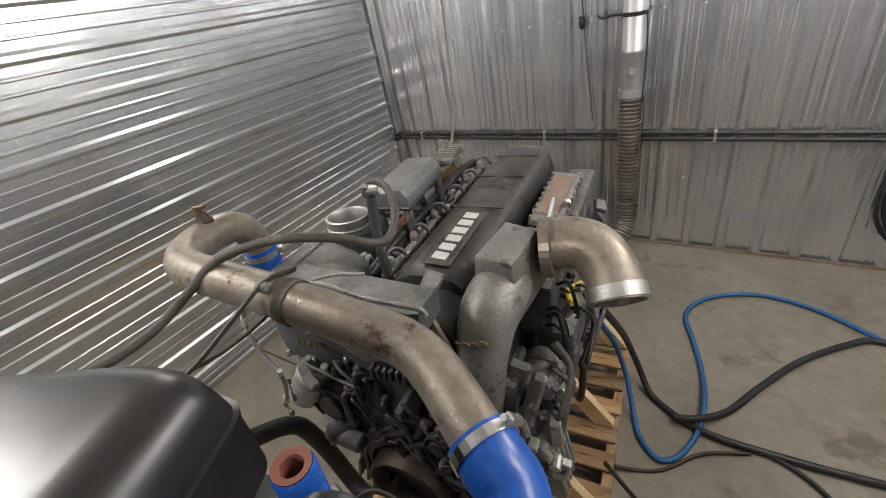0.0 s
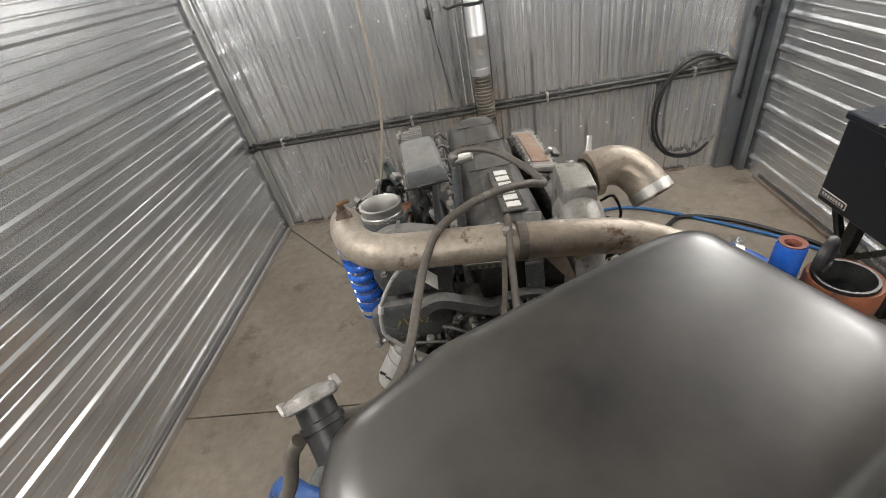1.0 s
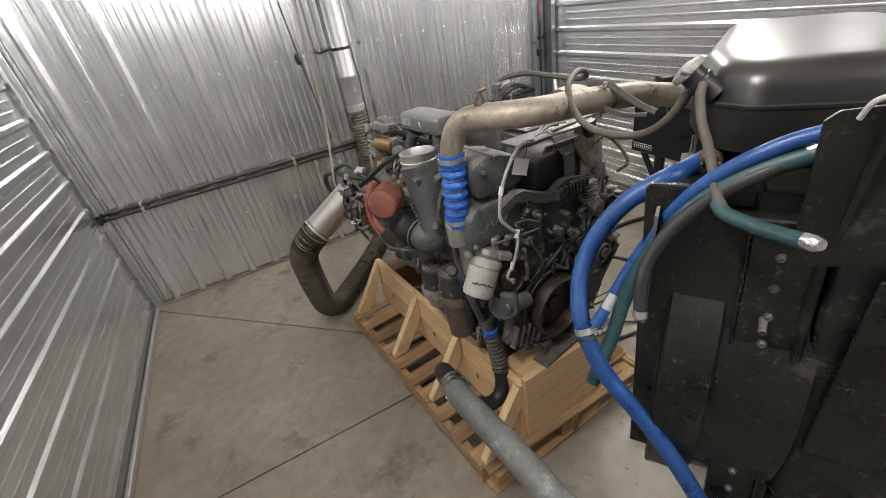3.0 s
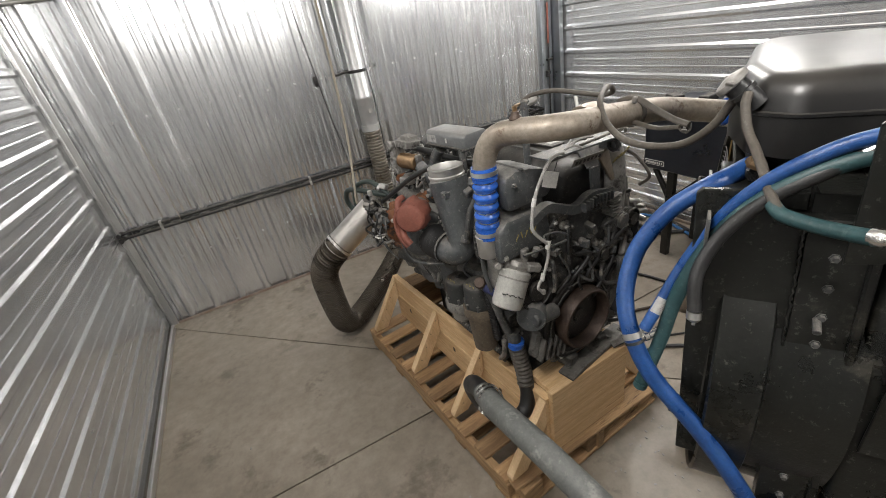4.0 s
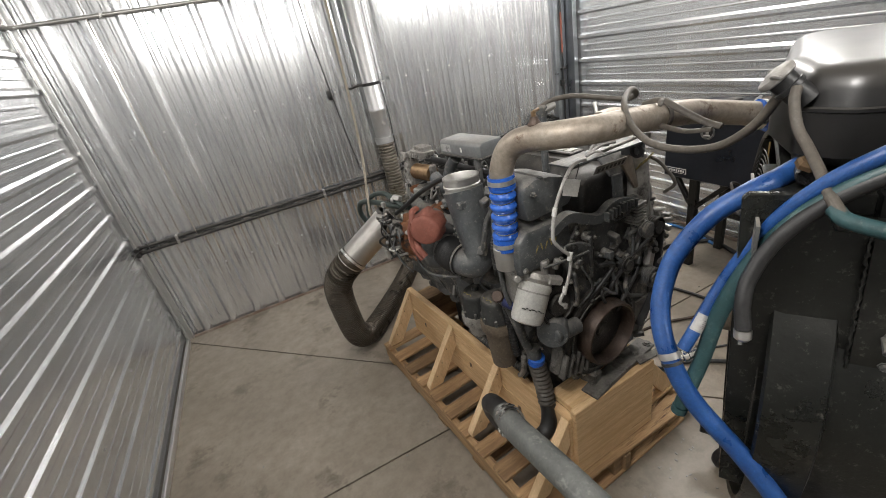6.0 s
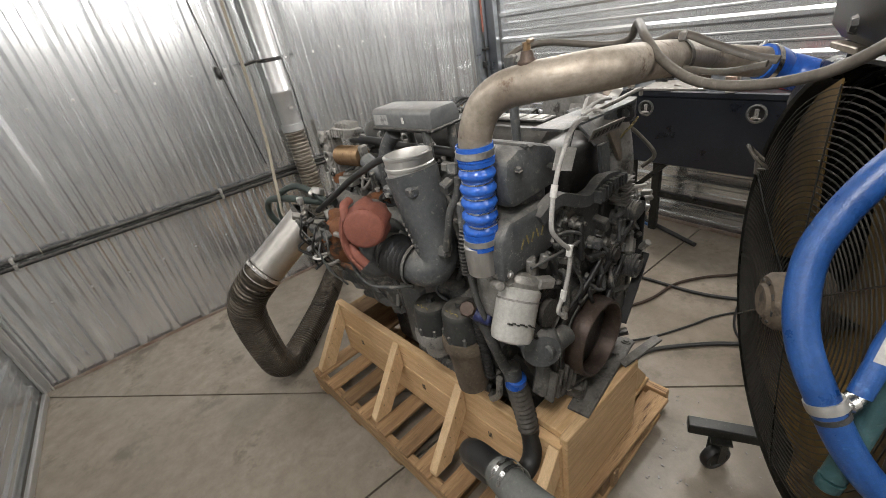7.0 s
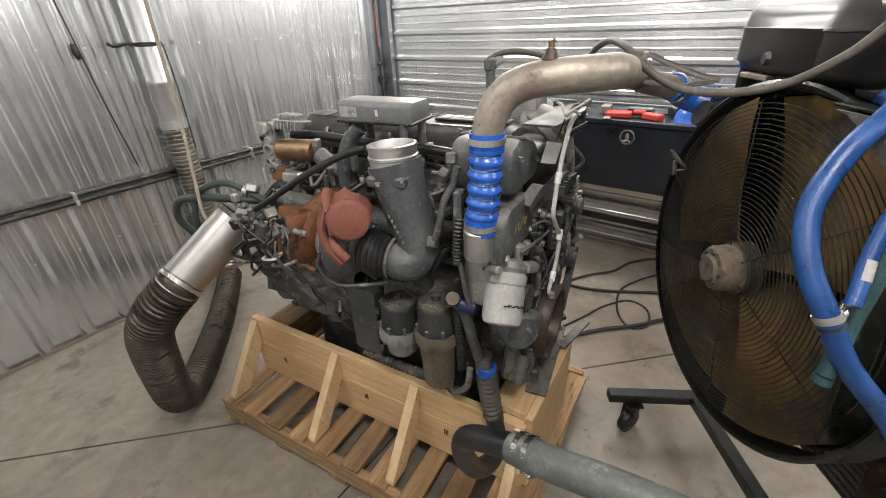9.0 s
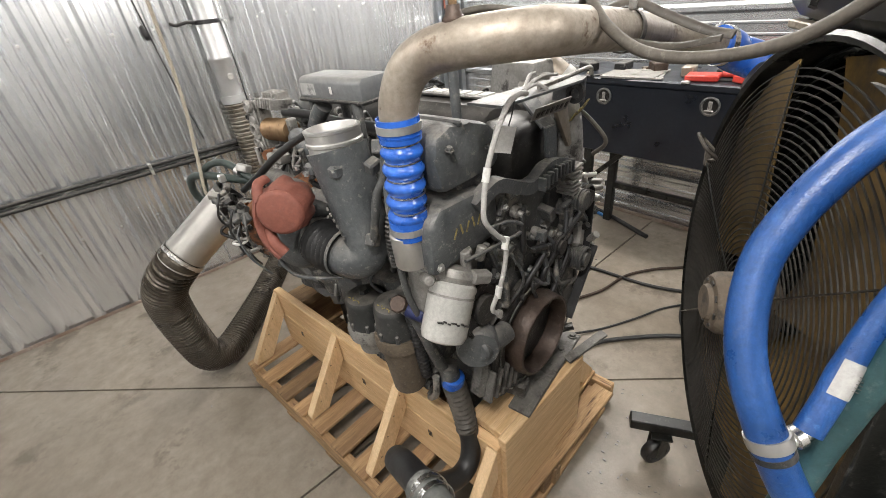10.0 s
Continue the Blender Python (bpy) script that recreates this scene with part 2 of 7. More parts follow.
def join(own, bm):
    if bm is None:
        return own
    me = bpy.data.meshes.new("joined")
    own.to_mesh(me)
    own.free()
    bm.from_mesh(me)
    bpy.data.meshes.remove(me)
    return bm


def span(a, b, w, h, bevel=0.0, up=(0, 0, 1), bm=None):
    """A bar with cross section w x h from a to b."""
    a, b = Vector(a), Vector(b)
    d = b - a
    z = d.normalized()
    x = Vector(up).cross(z)
    if x.length < 1e-4:
        x = Vector((1, 0, 0))
    x.normalize()
    y = z.cross(x)
    own = box((w, h, d.length), bevel=bevel)
    own.transform(Matrix.Translation((a + b) / 2) @ Matrix((x, y, z)).transposed().to_4x4())
    return join(own, bm)


def lathe(profile, at=(0, 0, 0), axis=(0, 0, 1), steps=28, bm=None, close=False):
    """Turns (radius, height) pairs round an axis."""
    own = bmesh.new()
    rings = []
    for r, h in profile:
        if r < 1e-5:
            rings.append([own.verts.new((0, 0, h))])
        else:
            rings.append([own.verts.new((r * math.cos(2 * math.pi * i / steps), r * math.sin(2 * math.pi * i / steps), h)) for i in range(steps)])
    pairs = list(zip(rings, rings[1:])) + ([(rings[-1], rings[0])] if close else [])
    for lo, hi in pairs:
        for i in range(steps):
            j = (i + 1) % steps
            if len(lo) == 1 and len(hi) == 1:
                continue
            if len(lo) == 1:
                own.faces.new((lo[0], hi[j], hi[i]))
            elif len(hi) == 1:
                own.faces.new((lo[i], lo[j], hi[0]))
            else:
                own.faces.new((lo[i], lo[j], hi[j], hi[i]))
    bmesh.ops.recalc_face_normals(own, faces=own.faces)
    own.transform(Matrix.Translation(at) @ Vector(axis).to_track_quat("Z", "Y").to_matrix().to_4x4())
    return join(own, bm)


def rod(a, b, r, bm=None, steps=16, bevel=0.0):
    a, b = Vector(a), Vector(b)
    h = (b - a).length
    e = min(bevel, r * 0.5, h * 0.4)
    prof = [(0, 0), (r - e, 0), (r, e), (r, h - e), (r - e, h), (0, h)] if e else [(0, 0), (r, 0), (r, h), (0, h)]
    return lathe(prof, a, b - a, steps, bm)


def curve_points(points, n=8):
    """A smooth line through the points."""
    P = [Vector(p) for p in points]
    P = [P[0] * 2 - P[1]] + P + [P[-1] * 2 - P[-2]]
    out = []
    for i in range(1, len(P) - 2):
        a, b, c, d = P[i - 1:i + 3]
        for k in range(n):
            t = k / n
            out.append(0.5 * (2 * b + (c - a) * t + (2 * a - 5 * b + 4 * c - d) * t * t + (3 * b - a - 3 * c + d) * t ** 3))
    out.append(P[-2])
    return out


def even(points, step):
    """The line's points at even distances."""
    out, left = [points[0].copy()], step
    for a, b in zip(points, points[1:]):
        d = (b - a).length
        while d > 1e-9 and left <= d:
            a = a + (b - a) * (left / d)
            out.append(a.copy())
            d = (b - a).length
            left = step
        left -= d
    return out


def sweep(line, radius, sides=12, bm=None, wall=0.0, flat=1.0):
    """A tube along a line. radius: a number or a function of 0 to 1. wall: an open tube of that thickness."""
    own = bmesh.new()
    n = len(line)
    tang = [(line[min(i + 1, n - 1)] - line[max(i - 1, 0)]).normalized() for i in range(n)]
    x = tang[0].orthogonal().normalized()
    frames = []
    for t in tang:
        x = (x - t * x.dot(t)).normalized()
        frames.append((x.copy(), t.cross(x)))

    def tube(k):
        rings = []
        for i, p in enumerate(line):
            r = (radius(i / (n - 1)) if callable(radius) else radius) - k
            a, b = frames[i]
            rings.append([own.verts.new(p + a * (r * math.cos(2 * math.pi * j / sides)) + b * (r * flat * math.sin(2 * math.pi * j / sides))) for j in range(sides)])
        for lo, hi in zip(rings, rings[1:]):
            for j in range(sides):
                own.faces.new((lo[j], lo[(j + 1) % sides], hi[(j + 1) % sides], hi[j]))
        return rings

    o = tube(0)
    if wall:
        q = tube(wall)
        for e in (0, -1):
            for j in range(sides):
                own.faces.new((o[e][j], o[e][(j + 1) % sides], q[e][(j + 1) % sides], q[e][j]))
    else:
        own.faces.new(o[0])
        own.faces.new(o[-1])
    bmesh.ops.recalc_face_normals(own, faces=own.faces)
    return join(own, bm)


def hose(points, radius, sides=14, n=8, **k):
    return sweep(curve_points(points, n), radius, sides, **k)


def ribbed(points, r0, r1, pitch, sides=20, per=6, **k):
    """A corrugated hose."""
    line = even(curve_points(points, 12), pitch / per)
    m = len(line) - 1
    return sweep(line, lambda f: r0 + (r1 - r0) * (0.5 + 0.5 * math.cos(2 * math.pi * f * m / per)), sides, **k)


def prism(outline, depth, bevel=0.0, bm=None, m=None):
    """An outline in the plane of x and z, made depth thick along y."""
    own = bmesh.new()
    lo = [own.verts.new((x, -depth / 2, z)) for x, z in outline]
    hi = [own.verts.new((x, depth / 2, z)) for x, z in outline]
    own.faces.new(lo)
    own.faces.new(hi[::-1])
    for i in range(len(lo)):
        j = (i + 1) % len(lo)
        own.faces.new((lo[j], lo[i], hi[i], hi[j]))
    bmesh.ops.recalc_face_normals(own, faces=own.faces)
    if bevel:
        bmesh.ops.bevel(own, geom=own.edges[:], offset=bevel, segments=2, profile=0.5, affect="EDGES")
    if m is not None:
        own.transform(m)
    return join(own, bm)


def corrugated(points, r0, r1, pitch, sides=24, **k):
    """A tube with square-shouldered rings."""
    line = even(curve_points(points, 10), pitch / 6)
    steps = (r0, r1 - 0.0015, r1, r1, r1 - 0.0015, r0)
    n = len(line) - 1
    return sweep(line, lambda f: steps[int(round(f * n)) % 6], sides, **k)


def clamp_band(at, axis, r, width=0.014):
    """A worm-drive hose clamp: the band and its screw housing."""
    bm = lathe([(r, -width / 2), (r + 0.002, -width / 2), (r + 0.002, width / 2), (r, width / 2)], at, axis, 24, close=True)
    ax = Vector(axis).normalized()
    side = ax.orthogonal().normalized()
    p = Vector(at) + side * (r + 0.006)
    q = ax.cross(side)
    span(p - q * 0.016, p + q * 0.016, width * 0.95, 0.011, 0.002, side, bm)
    rod(p + q * 0.016, p + q * 0.026, 0.0045, bm, 6)
    return bm


# ---- the room ----
def rib_profile(length, pitch, start, tall, low):
    """Across a ribbed sheet: places and heights, one tall rib and two low ones in each pitch."""
    pts = []
    k = start - pitch
    while k < length + pitch:
        for c, (half, top, h) in ((k, tall), (k + pitch * 0.36, low), (k + pitch * 0.64, low)):
            pts += [(c - half, 0), (c - top, h), (c + top, h), (c + half, 0)]
        k += pitch
    pts = [p for p in pts if 0.001 < p[0] < length - 0.001]
    return [(0, 0)] + pts + [(length, 0)]


def sheet(length, height, m, start, parent, seed, pitch=0.2112, thick=0.003, tall=(0.037, 0.013, 0.022), low=(0.0145, 0.005, 0.0042)):
    """A ribbed metal sheet with slight dents: ribs run along local z, relief points to local -y."""
    rng = random.Random(seed)
    bm = bmesh.new()
    prof = rib_profile(length, pitch, start, tall, low)
    levels = [height * i / 12 for i in range(13)]
    wob = [[rng.uniform(-1, 1) for _ in levels] for _ in range(9)]
    front, back = [], []
    for i, z in enumerate(levels):
        def dent(x):
            f = x / max(length, 0.01) * 8
            a = min(7, int(f))
            return 0.00009 * (wob[a][i] * (1 - f + a) + wob[a + 1][i] * (f - a))
        front.append([bm.verts.new((x, -h + dent(x), z)) for x, h in prof])
        back.append([bm.verts.new((x, -h + thick + dent(x), z)) for x, h in prof])
    n = len(prof)
    for r in range(len(levels) - 1):
        for i in range(n - 1):
            bm.faces.new((front[r][i], front[r][i + 1], front[r + 1][i + 1], front[r + 1][i]))
    for r in (0, -1):
        for i in range(n - 1):
            bm.faces.new((front[r][i], back[r][i], back[r][i + 1], front[r][i + 1]))
    for e in (0, -1):
        for r in range(len(levels) - 1):
            bm.faces.new((front[r][e], front[r + 1][e], back[r + 1][e], back[r][e]))
    bmesh.ops.recalc_face_normals(bm, faces=bm.faces)
    ob = part("metal_sheet", bm, GALV, parent, smooth=14)
    ob.matrix_local = m
    return ob


SHALLOW = ((0.028, 0.012, 0.011), (0.010, 0.004, 0.0028))


def slab(name, size, at, material, label, category):
    ob = part(name, box(size, at), material)
    return tagged(ob, label, category, kind="structure")


def screws(spots, normal, parent):
    """Hex-headed screws with washers."""
    me = None
    for p in spots:
        if me is None:
            bm = lathe([(0, 0.006), (0.004, 0.006), (0.0045, 0.002), (0.008, 0.0015), (0.008, 0)], (0, 0, 0), normal, 8)
            ob = part("screw", bm, ALU, parent)
            me = ob.data
        else:
            ob = new("screw", me)
            ob.parent = parent
        ob.location = p


floor = slab("floor", (ROOM_X + 0.4, -ROOM_Y + 0.4, 0.2), (ROOM_X / 2, ROOM_Y / 2, -0.112), GROUT, "smooth grey concrete floor with saw-cut joints and stains", "floor")
for sx in (1, -1):
    for sy in (1, -1):
        bm = box((ROOM_X + 0.4, -ROOM_Y + 0.4, 0.012), (ROOM_X / 2, ROOM_Y / 2, -0.006))
        for co, no in (((0, -0.055, 0), Vector((-1, -1, 0)).normalized() * sx), ((0, -2.115, 0), Vector((0, 1, 0)) * -sy)):
            co = Vector(co) - Vector(no) * 0.005
            g = bmesh.ops.bisect_plane(bm, geom=bm.verts[:] + bm.edges[:] + bm.faces[:], plane_co=co, plane_no=no, clear_outer=True)
            cut = [e for e in g["geom_cut"] if isinstance(e, bmesh.types.BMEdge)]
            if cut:
                bmesh.ops.edgeloop_fill(bm, edges=cut)
        if len(bm.faces):
            part("floor_slab", bm, CONCRETE, floor)
        else:
            bm.free()
# Ceiling out of view, added pale so that it bounces the lamps' light.
ceiling = slab("ceiling", (ROOM_X + 0.4, -ROOM_Y + 0.4, 0.1), (ROOM_X / 2, ROOM_Y / 2, ROOM_Z + 0.05), CEIL, "unseen pale ceiling, added to close the room and bounce light", "ceiling")
wall_north = slab("wall_north", (ROOM_X + 0.4, 0.12, ROOM_Z), (ROOM_X / 2, 0.08, ROOM_Z / 2), GALV, "galvanised metal wall with upright ribs and rusty foot", "wall")
wall_west = slab("wall_west", (0.12, -ROOM_Y, ROOM_Z), (-0.08, ROOM_Y / 2, ROOM_Z / 2), GALV, "galvanised metal wall with level ribs", "wall")
wall_east = slab("wall_east", (0.12, -ROOM_Y, ROOM_Z), (ROOM_X + 0.08, ROOM_Y / 2, ROOM_Z / 2), GALV, "galvanised metal wall with level ribs behind the tool box", "wall")
# Added out of view: its tone sets what the metal walls reflect.
wall_south = slab("wall_south", (ROOM_X + 0.4, 0.12, ROOM_Z), (ROOM_X / 2, ROOM_Y - 0.07, ROOM_Z / 2), ENDWALL, "plain unseen end wall, added to close the room and set wall reflections", "wall")
PITCH = 0.2112
COVERW = PITCH * 4
for k in range(5):
    w = min(COVERW, ROOM_X - k * COVERW)
    sheet(w, ROOM_Z, pose(k * COVERW, 0.0015 * (k % 2), 0.004), 0.180, wall_north, k)
UP = Matrix(((0, -1, 0, 0), (0, 0, -1, 0), (1, 0, 0, 0), (0, 0, 0, 1)))
DN = Matrix(((0, 1, 0, 0), (0, 0, -1, 0), (1, 0, 0, 0), (0, 0, 0, 1)))
LP = 0.2105
for k in range(4):
    h = min(LP * 4, ROOM_Z - k * LP * 4)
    if h > 0.05:
        sheet(h, -ROOM_Y, Matrix.Translation((0.0015 * (k % 2), 0, 0.004 + k * LP * 4)) @ UP, 0.107, wall_west, 20 + k, LP, 0.003, *SHALLOW)
        sheet(h, -ROOM_Y, Matrix.Translation((ROOM_X - 0.0015 * (k % 2), 0, 0.004 + k * LP * 4)) @ DN, 0.13, wall_east, 30 + k, LP, 0.003, *SHALLOW)
screws([(x, -0.003, z) for z in (0.55, 1.615) for x in [0.180 + PITCH * i + 0.145 for i in range(18)]], (0, -1, 0), wall_north)
screws([(0.003, y, z) for z in (0.5, 1.6, 2.03) for y in [-0.5 - 0.61 * i for i in range(6)]], (1, 0, 0), wall_west)


def trim_piece(name, bm, label, category="trim", material=None):
    return tagged(part(name, bm, material or TRIM), label, category, kind="structure")


# folded corner flashing, with a raised lip on each side
bm = box((0.055, 0.004, ROOM_Z), (0.030, -0.023, ROOM_Z / 2))
box((0.004, 0.055, ROOM_Z), (0.023, -0.030, ROOM_Z / 2), bm=bm)
box((0.010, 0.012, ROOM_Z), (0.060, -0.026, ROOM_Z / 2), 0.003, bm=bm)
box((0.012, 0.010, ROOM_Z), (0.026, -0.060, ROOM_Z / 2), 0.003, bm=bm)
trim_piece("trim_1", bm, "folded galvanised corner flashing")
trim_piece("baseboard_1", box((0.022, -ROOM_Y - 0.1, 0.045), (0.033, ROOM_Y / 2 - 0.05, 0.0225), 0.004), "pale sheet metal strip along the floor", "baseboard")
trim_piece("baseboard_2", box((0.010, -ROOM_Y - 0.3, 0.03), (ROOM_X - 0.026, ROOM_Y / 2 - 0.15, 0.015), 0.003), "rusty edge strip along the floor", "baseboard", RUSTY_EDGE)
trim_piece("baseboard_3", box((ROOM_X - 0.5, 0.006, 0.022), (ROOM_X / 2 - 0.2, -0.024, 0.011), 0.001), "rusty edge strip along the floor", "baseboard", RUSTY_EDGE)

# folded corner flashing on the far side, with a hinge bracket and a conduit
bm = box((0.13, 0.05, ROOM_Z), (4.055, -0.045, ROOM_Z / 2), 0.004)
box((0.05, 0.14, ROOM_Z), (4.155, -0.10, ROOM_Z / 2), 0.004, bm=bm)
# Grey is put into the colour for the dark area this flashing reflects.
trim_piece("trim_2", bm, "folded galvanised corner flashing with its dark reflection put into the colour", material=POST)
t = thing("corner_conduit", pose(4.06, -0.085, 0), "thin dark conduit with a red cap in the wall corner", "conduit")
part("conduit", rod((0, 0, 0.6), (0, 0, 2.4), 0.008, steps=10), DARK, t)
part("red_sleeve", rod((0, 0, 1.50), (0, 0, 1.85), 0.0095, steps=10), REDCAP, t, "dull red sleeve")
part("bracket", box((0.07, 0.03, 0.02), (0.01, 0, 1.35), 0.003), DARK, t)
part("bracket", box((0.03, 0.03, 0.06), (-0.02, 0, 1.22), 0.003), DARK, t)

# pair of dark pipes along the north wall, with clips
for z in (0.832, 0.872):
    t = thing("wall_pipe", pose(0, 0, 0), "thin dark steel pipe clipped along the ribbed metal wall", "pipe", "wall pipes")
    part("pipe", rod((0.03, -0.036, z), (ROOM_X - 0.2, -0.036, z), 0.0125, steps=12), DARK, t, smooth=50)
    for x in (0.30, 1.465, 2.585, 3.70):
        part("clip", box((0.018, 0.042, 0.034), (x, -0.034, z), 0.003), ALU, t, "zinc clip")
    part("elbow", hose([(0.05, -0.036, z), (0.035, -0.036, z), (0.03, -0.05, z), (0.03, -0.09, z)], 0.017, 12), DARK, t)
bmx = hose([(-0.0 + 0.03, -0.4, 2.36), (0.035, -0.08, 2.36), (0.06, -0.035, 2.362), (0.12, -0.034, 2.362), (1.5, -0.034, 2.36), (3.6, -0.034, 2.36)], 0.011, 10)
t = thing("light_conduit", pose(0, 0, 0), "galvanised conduit running high along the metal wall", "conduit")
part("conduit", bmx, ALU, t, smooth=60)
for x in (0.5, 1.7, 2.9):
    part("clip", box((0.016, 0.036, 0.03), (x, -0.028, 2.36), 0.003), ALU, t)

# ---- exhaust duct on the wall and its flexible hose ----
duct = thing("exhaust_duct", pose(2.085, -0.10, 0), "round galvanised extraction duct fixed upright to the wall", "duct")
part("duct_pipe", lathe([(0.066, 1.15), (0.068, 1.15), (0.068, 1.40), (0.072, 1.405), (0.072, 1.425), (0.068, 1.43), (0.07, 2.9), (0.066, 2.9)], steps=32), BRIGHT_GALV, duct, smooth=40)
part("emblem", lathe([(0, 0.004), (0.011, 0.004), (0.013, 0.006), (0.019, 0.006), (0.02, 0)], (0.01, -0.067, 1.305), (0.1, -1, 0), 18), ALU, duct, "round embossed maker's plate", smooth=40)
part("clamp_band", lathe([(0.07, 1.61), (0.075, 1.612), (0.075, 1.632), (0.07, 1.634)], steps=28), DARK, duct)
part("damper_handle", hose([(-0.075, -0.02, 1.625), (-0.12, -0.04, 1.63), (-0.18, -0.03, 1.62), (-0.21, -0.02, 1.635)], 0.009, 8), DARK, duct)
part("cable", hose([(0.07, -0.03, 1.62), (0.078, -0.03, 1.45), (0.075, -0.035, 1.2), (0.07, -0.04, 1.0)], 0.004, 6), RUBBER, duct)
flex = thing("exhaust_flex_hose", pose(0, 0, 0), "dark ribbed flexible exhaust hose from wall duct across the floor", "hose")
FL = [(2.085, -0.10, 1.165), (2.087, -0.10, 0.9), (2.09, -0.105, 0.55), (2.10, -0.14, 0.25), (2.06, -0.26, 0.105), (1.92, -0.45, 0.085), (1.70, -0.74, 0.085), (1.45, -1.02, 0.085), (1.33, -1.14, 0.10), (1.25, -1.24, 0.20), (1.22, -1.34, 0.42), (1.21, -1.44, 0.66), (1.235, -1.53, 0.79), (1.30, -1.60, 0.885), (1.336, -1.609, 0.912)]
part("flex_tube", corrugated(FL[4:], 0.0665, 0.0795, 0.0185, 24), FLEXD, flex, smooth=50)
part("flex_riser", corrugated(FL[:5], 0.060, 0.074, 0.0265, 24), FLEXL, flex, "dusty bright ribbed flexible steel riser", smooth=50)
part("end_cuff", lathe([(0.0695, 0), (0.0785, 0), (0.0785, 0.05), (0.0695, 0.05)], (2.085, -0.10, 1.14), (0, 0, 1), 32, close=True), BRIGHT_GALV, flex, "bare metal cuff", smooth=40)
muff = thing("exhaust_adapter", pose(0, 0, 0), "polished steel exhaust pipe end clamped into the flexible hose", "pipe")
a, b = Vector((1.30, -1.60, 0.885)), Vector((1.555, -1.665, 1.075))
d = (b - a).normalized()
L = (b - a).length
part("steel_pipe", lathe([(0.071, 0), (0.074, 0), (0.074, L), (0.071, L)], a, d, 36, close=True), BRUSHED, muff, smooth=50)
part("pipe_rim", lathe([(0.069, -0.012), (0.0765, -0.012), (0.0765, 0.006), (0.069, 0.006)], b, d, 36, close=True), DARK, muff, "dark rim at the open end")
part("ring_clamp", lathe([(0.0735, -0.011), (0.0795, -0.011), (0.0795, 0.011), (0.0735, 0.011)], a + d * 0.035, d, 36, close=True), BRIGHT, muff)
t = thing("hanging_rope", pose(0, 0, 0), "pale twisted rope hanging down to the exhaust pipe", "rope")
rope = even(curve_points([(1.60, -1.40, ROOM_Z), (1.59, -1.42, 2.2), (1.565, -1.44, 1.49), (1.52, -1.50, 1.22), (1.49, -1.55, 1.09), (1.50, -1.58, 1.03)], 16), 0.012)
bm = bmesh.new()
for ph in range(3):
    tw = [p + Vector((math.cos(i * 0.9 + ph * 2.094), math.sin(i * 0.9 + ph * 2.094), 0)) * 0.0036 for i, p in enumerate(rope)]
    sweep(tw, 0.0036, 6, bm)
part("rope", bm, ROPE, t, smooth=60)
t = thing("pull_cord", pose(0, 0, 0), "thin cord and dark grip hanging on the metal wall", "cord")
part("cord", hose([(1.70, -0.03, 2.7), (1.735, -0.03, 2.0), (1.76, -0.03, 1.66), (1.79, -0.03, 1.3), (1.83, -0.03, 0.95)], 0.004, 6), RUBBER, t)
part("grip", lathe([(0, 0), (0.014, 0.008), (0.018, 0.04), (0.013, 0.075), (0, 0.085)], (1.752, -0.032, 1.56), (-0.1, 0, 1), 12), DARK, t, smooth=60)
t = thing("wall_cord_line", pose(0, 0, 0), "thin pale cord hanging in front of the metal wall", "cord")
part("cord", hose([(0.42, -0.04, 2.6), (0.43, -0.04, 1.6), (0.44, -0.05, 0.86)], 0.003, 6), ROPE, t)

# coil of black hose on the wall
t = thing("hose_coil", pose(0, 0, 0), "coil of black rubber hose hung on the wall", "hose")
for k in range(2):
    o = 0.03 * k
    part("hose_loop", hose([(3.98, -0.05 - 0.02 * k, 0.88), (3.85, -0.05 - 0.02 * k, 0.95 - o * 0.3), (3.72, -0.05 - 0.02 * k, 0.975 - o), (3.56, -0.05, 0.90 - o), (3.44 + o, -0.05, 0.70), (3.43 + o, -0.05, 0.45), (3.50 + o, -0.05 - 0.02 * k, 0.27), (3.63, -0.06, 0.17 + o * 0.5), (3.80, -0.06, 0.165 + o * 0.5), (3.90, -0.05, 0.25)], 0.0115, 10), RUBBER, t, smooth=60)
part("hook", box((0.04, 0.09, 0.03), (3.86, -0.06, 0.93), 0.004), DARK, t)

# ---- hoses and cables on the floor ----
def floor_line(name, pts, r, material, label, lift=0.0):
    t = thing(name, pose(0, 0, 0), label, "hose")
    part("line", hose([(x, y, (z if z is not None else r + 0.002)) for x, y, z in pts], r, 10, 6), material, t, smooth=60)
    return t


floor_line("air_hose", [(2.295, -1.80, 0.74), (2.315, -1.72, 0.60), (2.34, -1.60, 0.40), (2.39, -1.56, 0.17), (2.46, -1.68, 0.02), (2.50, -1.77, None), (2.583, -1.844, None), (2.656, -1.804, None), (2.718, -1.656, None), (2.734, -1.484, 0.035), (2.711, -1.268, None), (2.647, -1.03, None), (2.593, -0.847, None), (2.638, -0.691, None), (2.766, -0.572, None), (2.966, -0.505, None), (3.201, -0.551, None), (3.457, -0.72, None), (3.75, -0.96, None), (3.98, -1.18, None), (4.10, -1.42, None), (4.0, -1.85, None)], 0.0125, AIRBLUE, "bright blue air hose lying in loops on the floor")
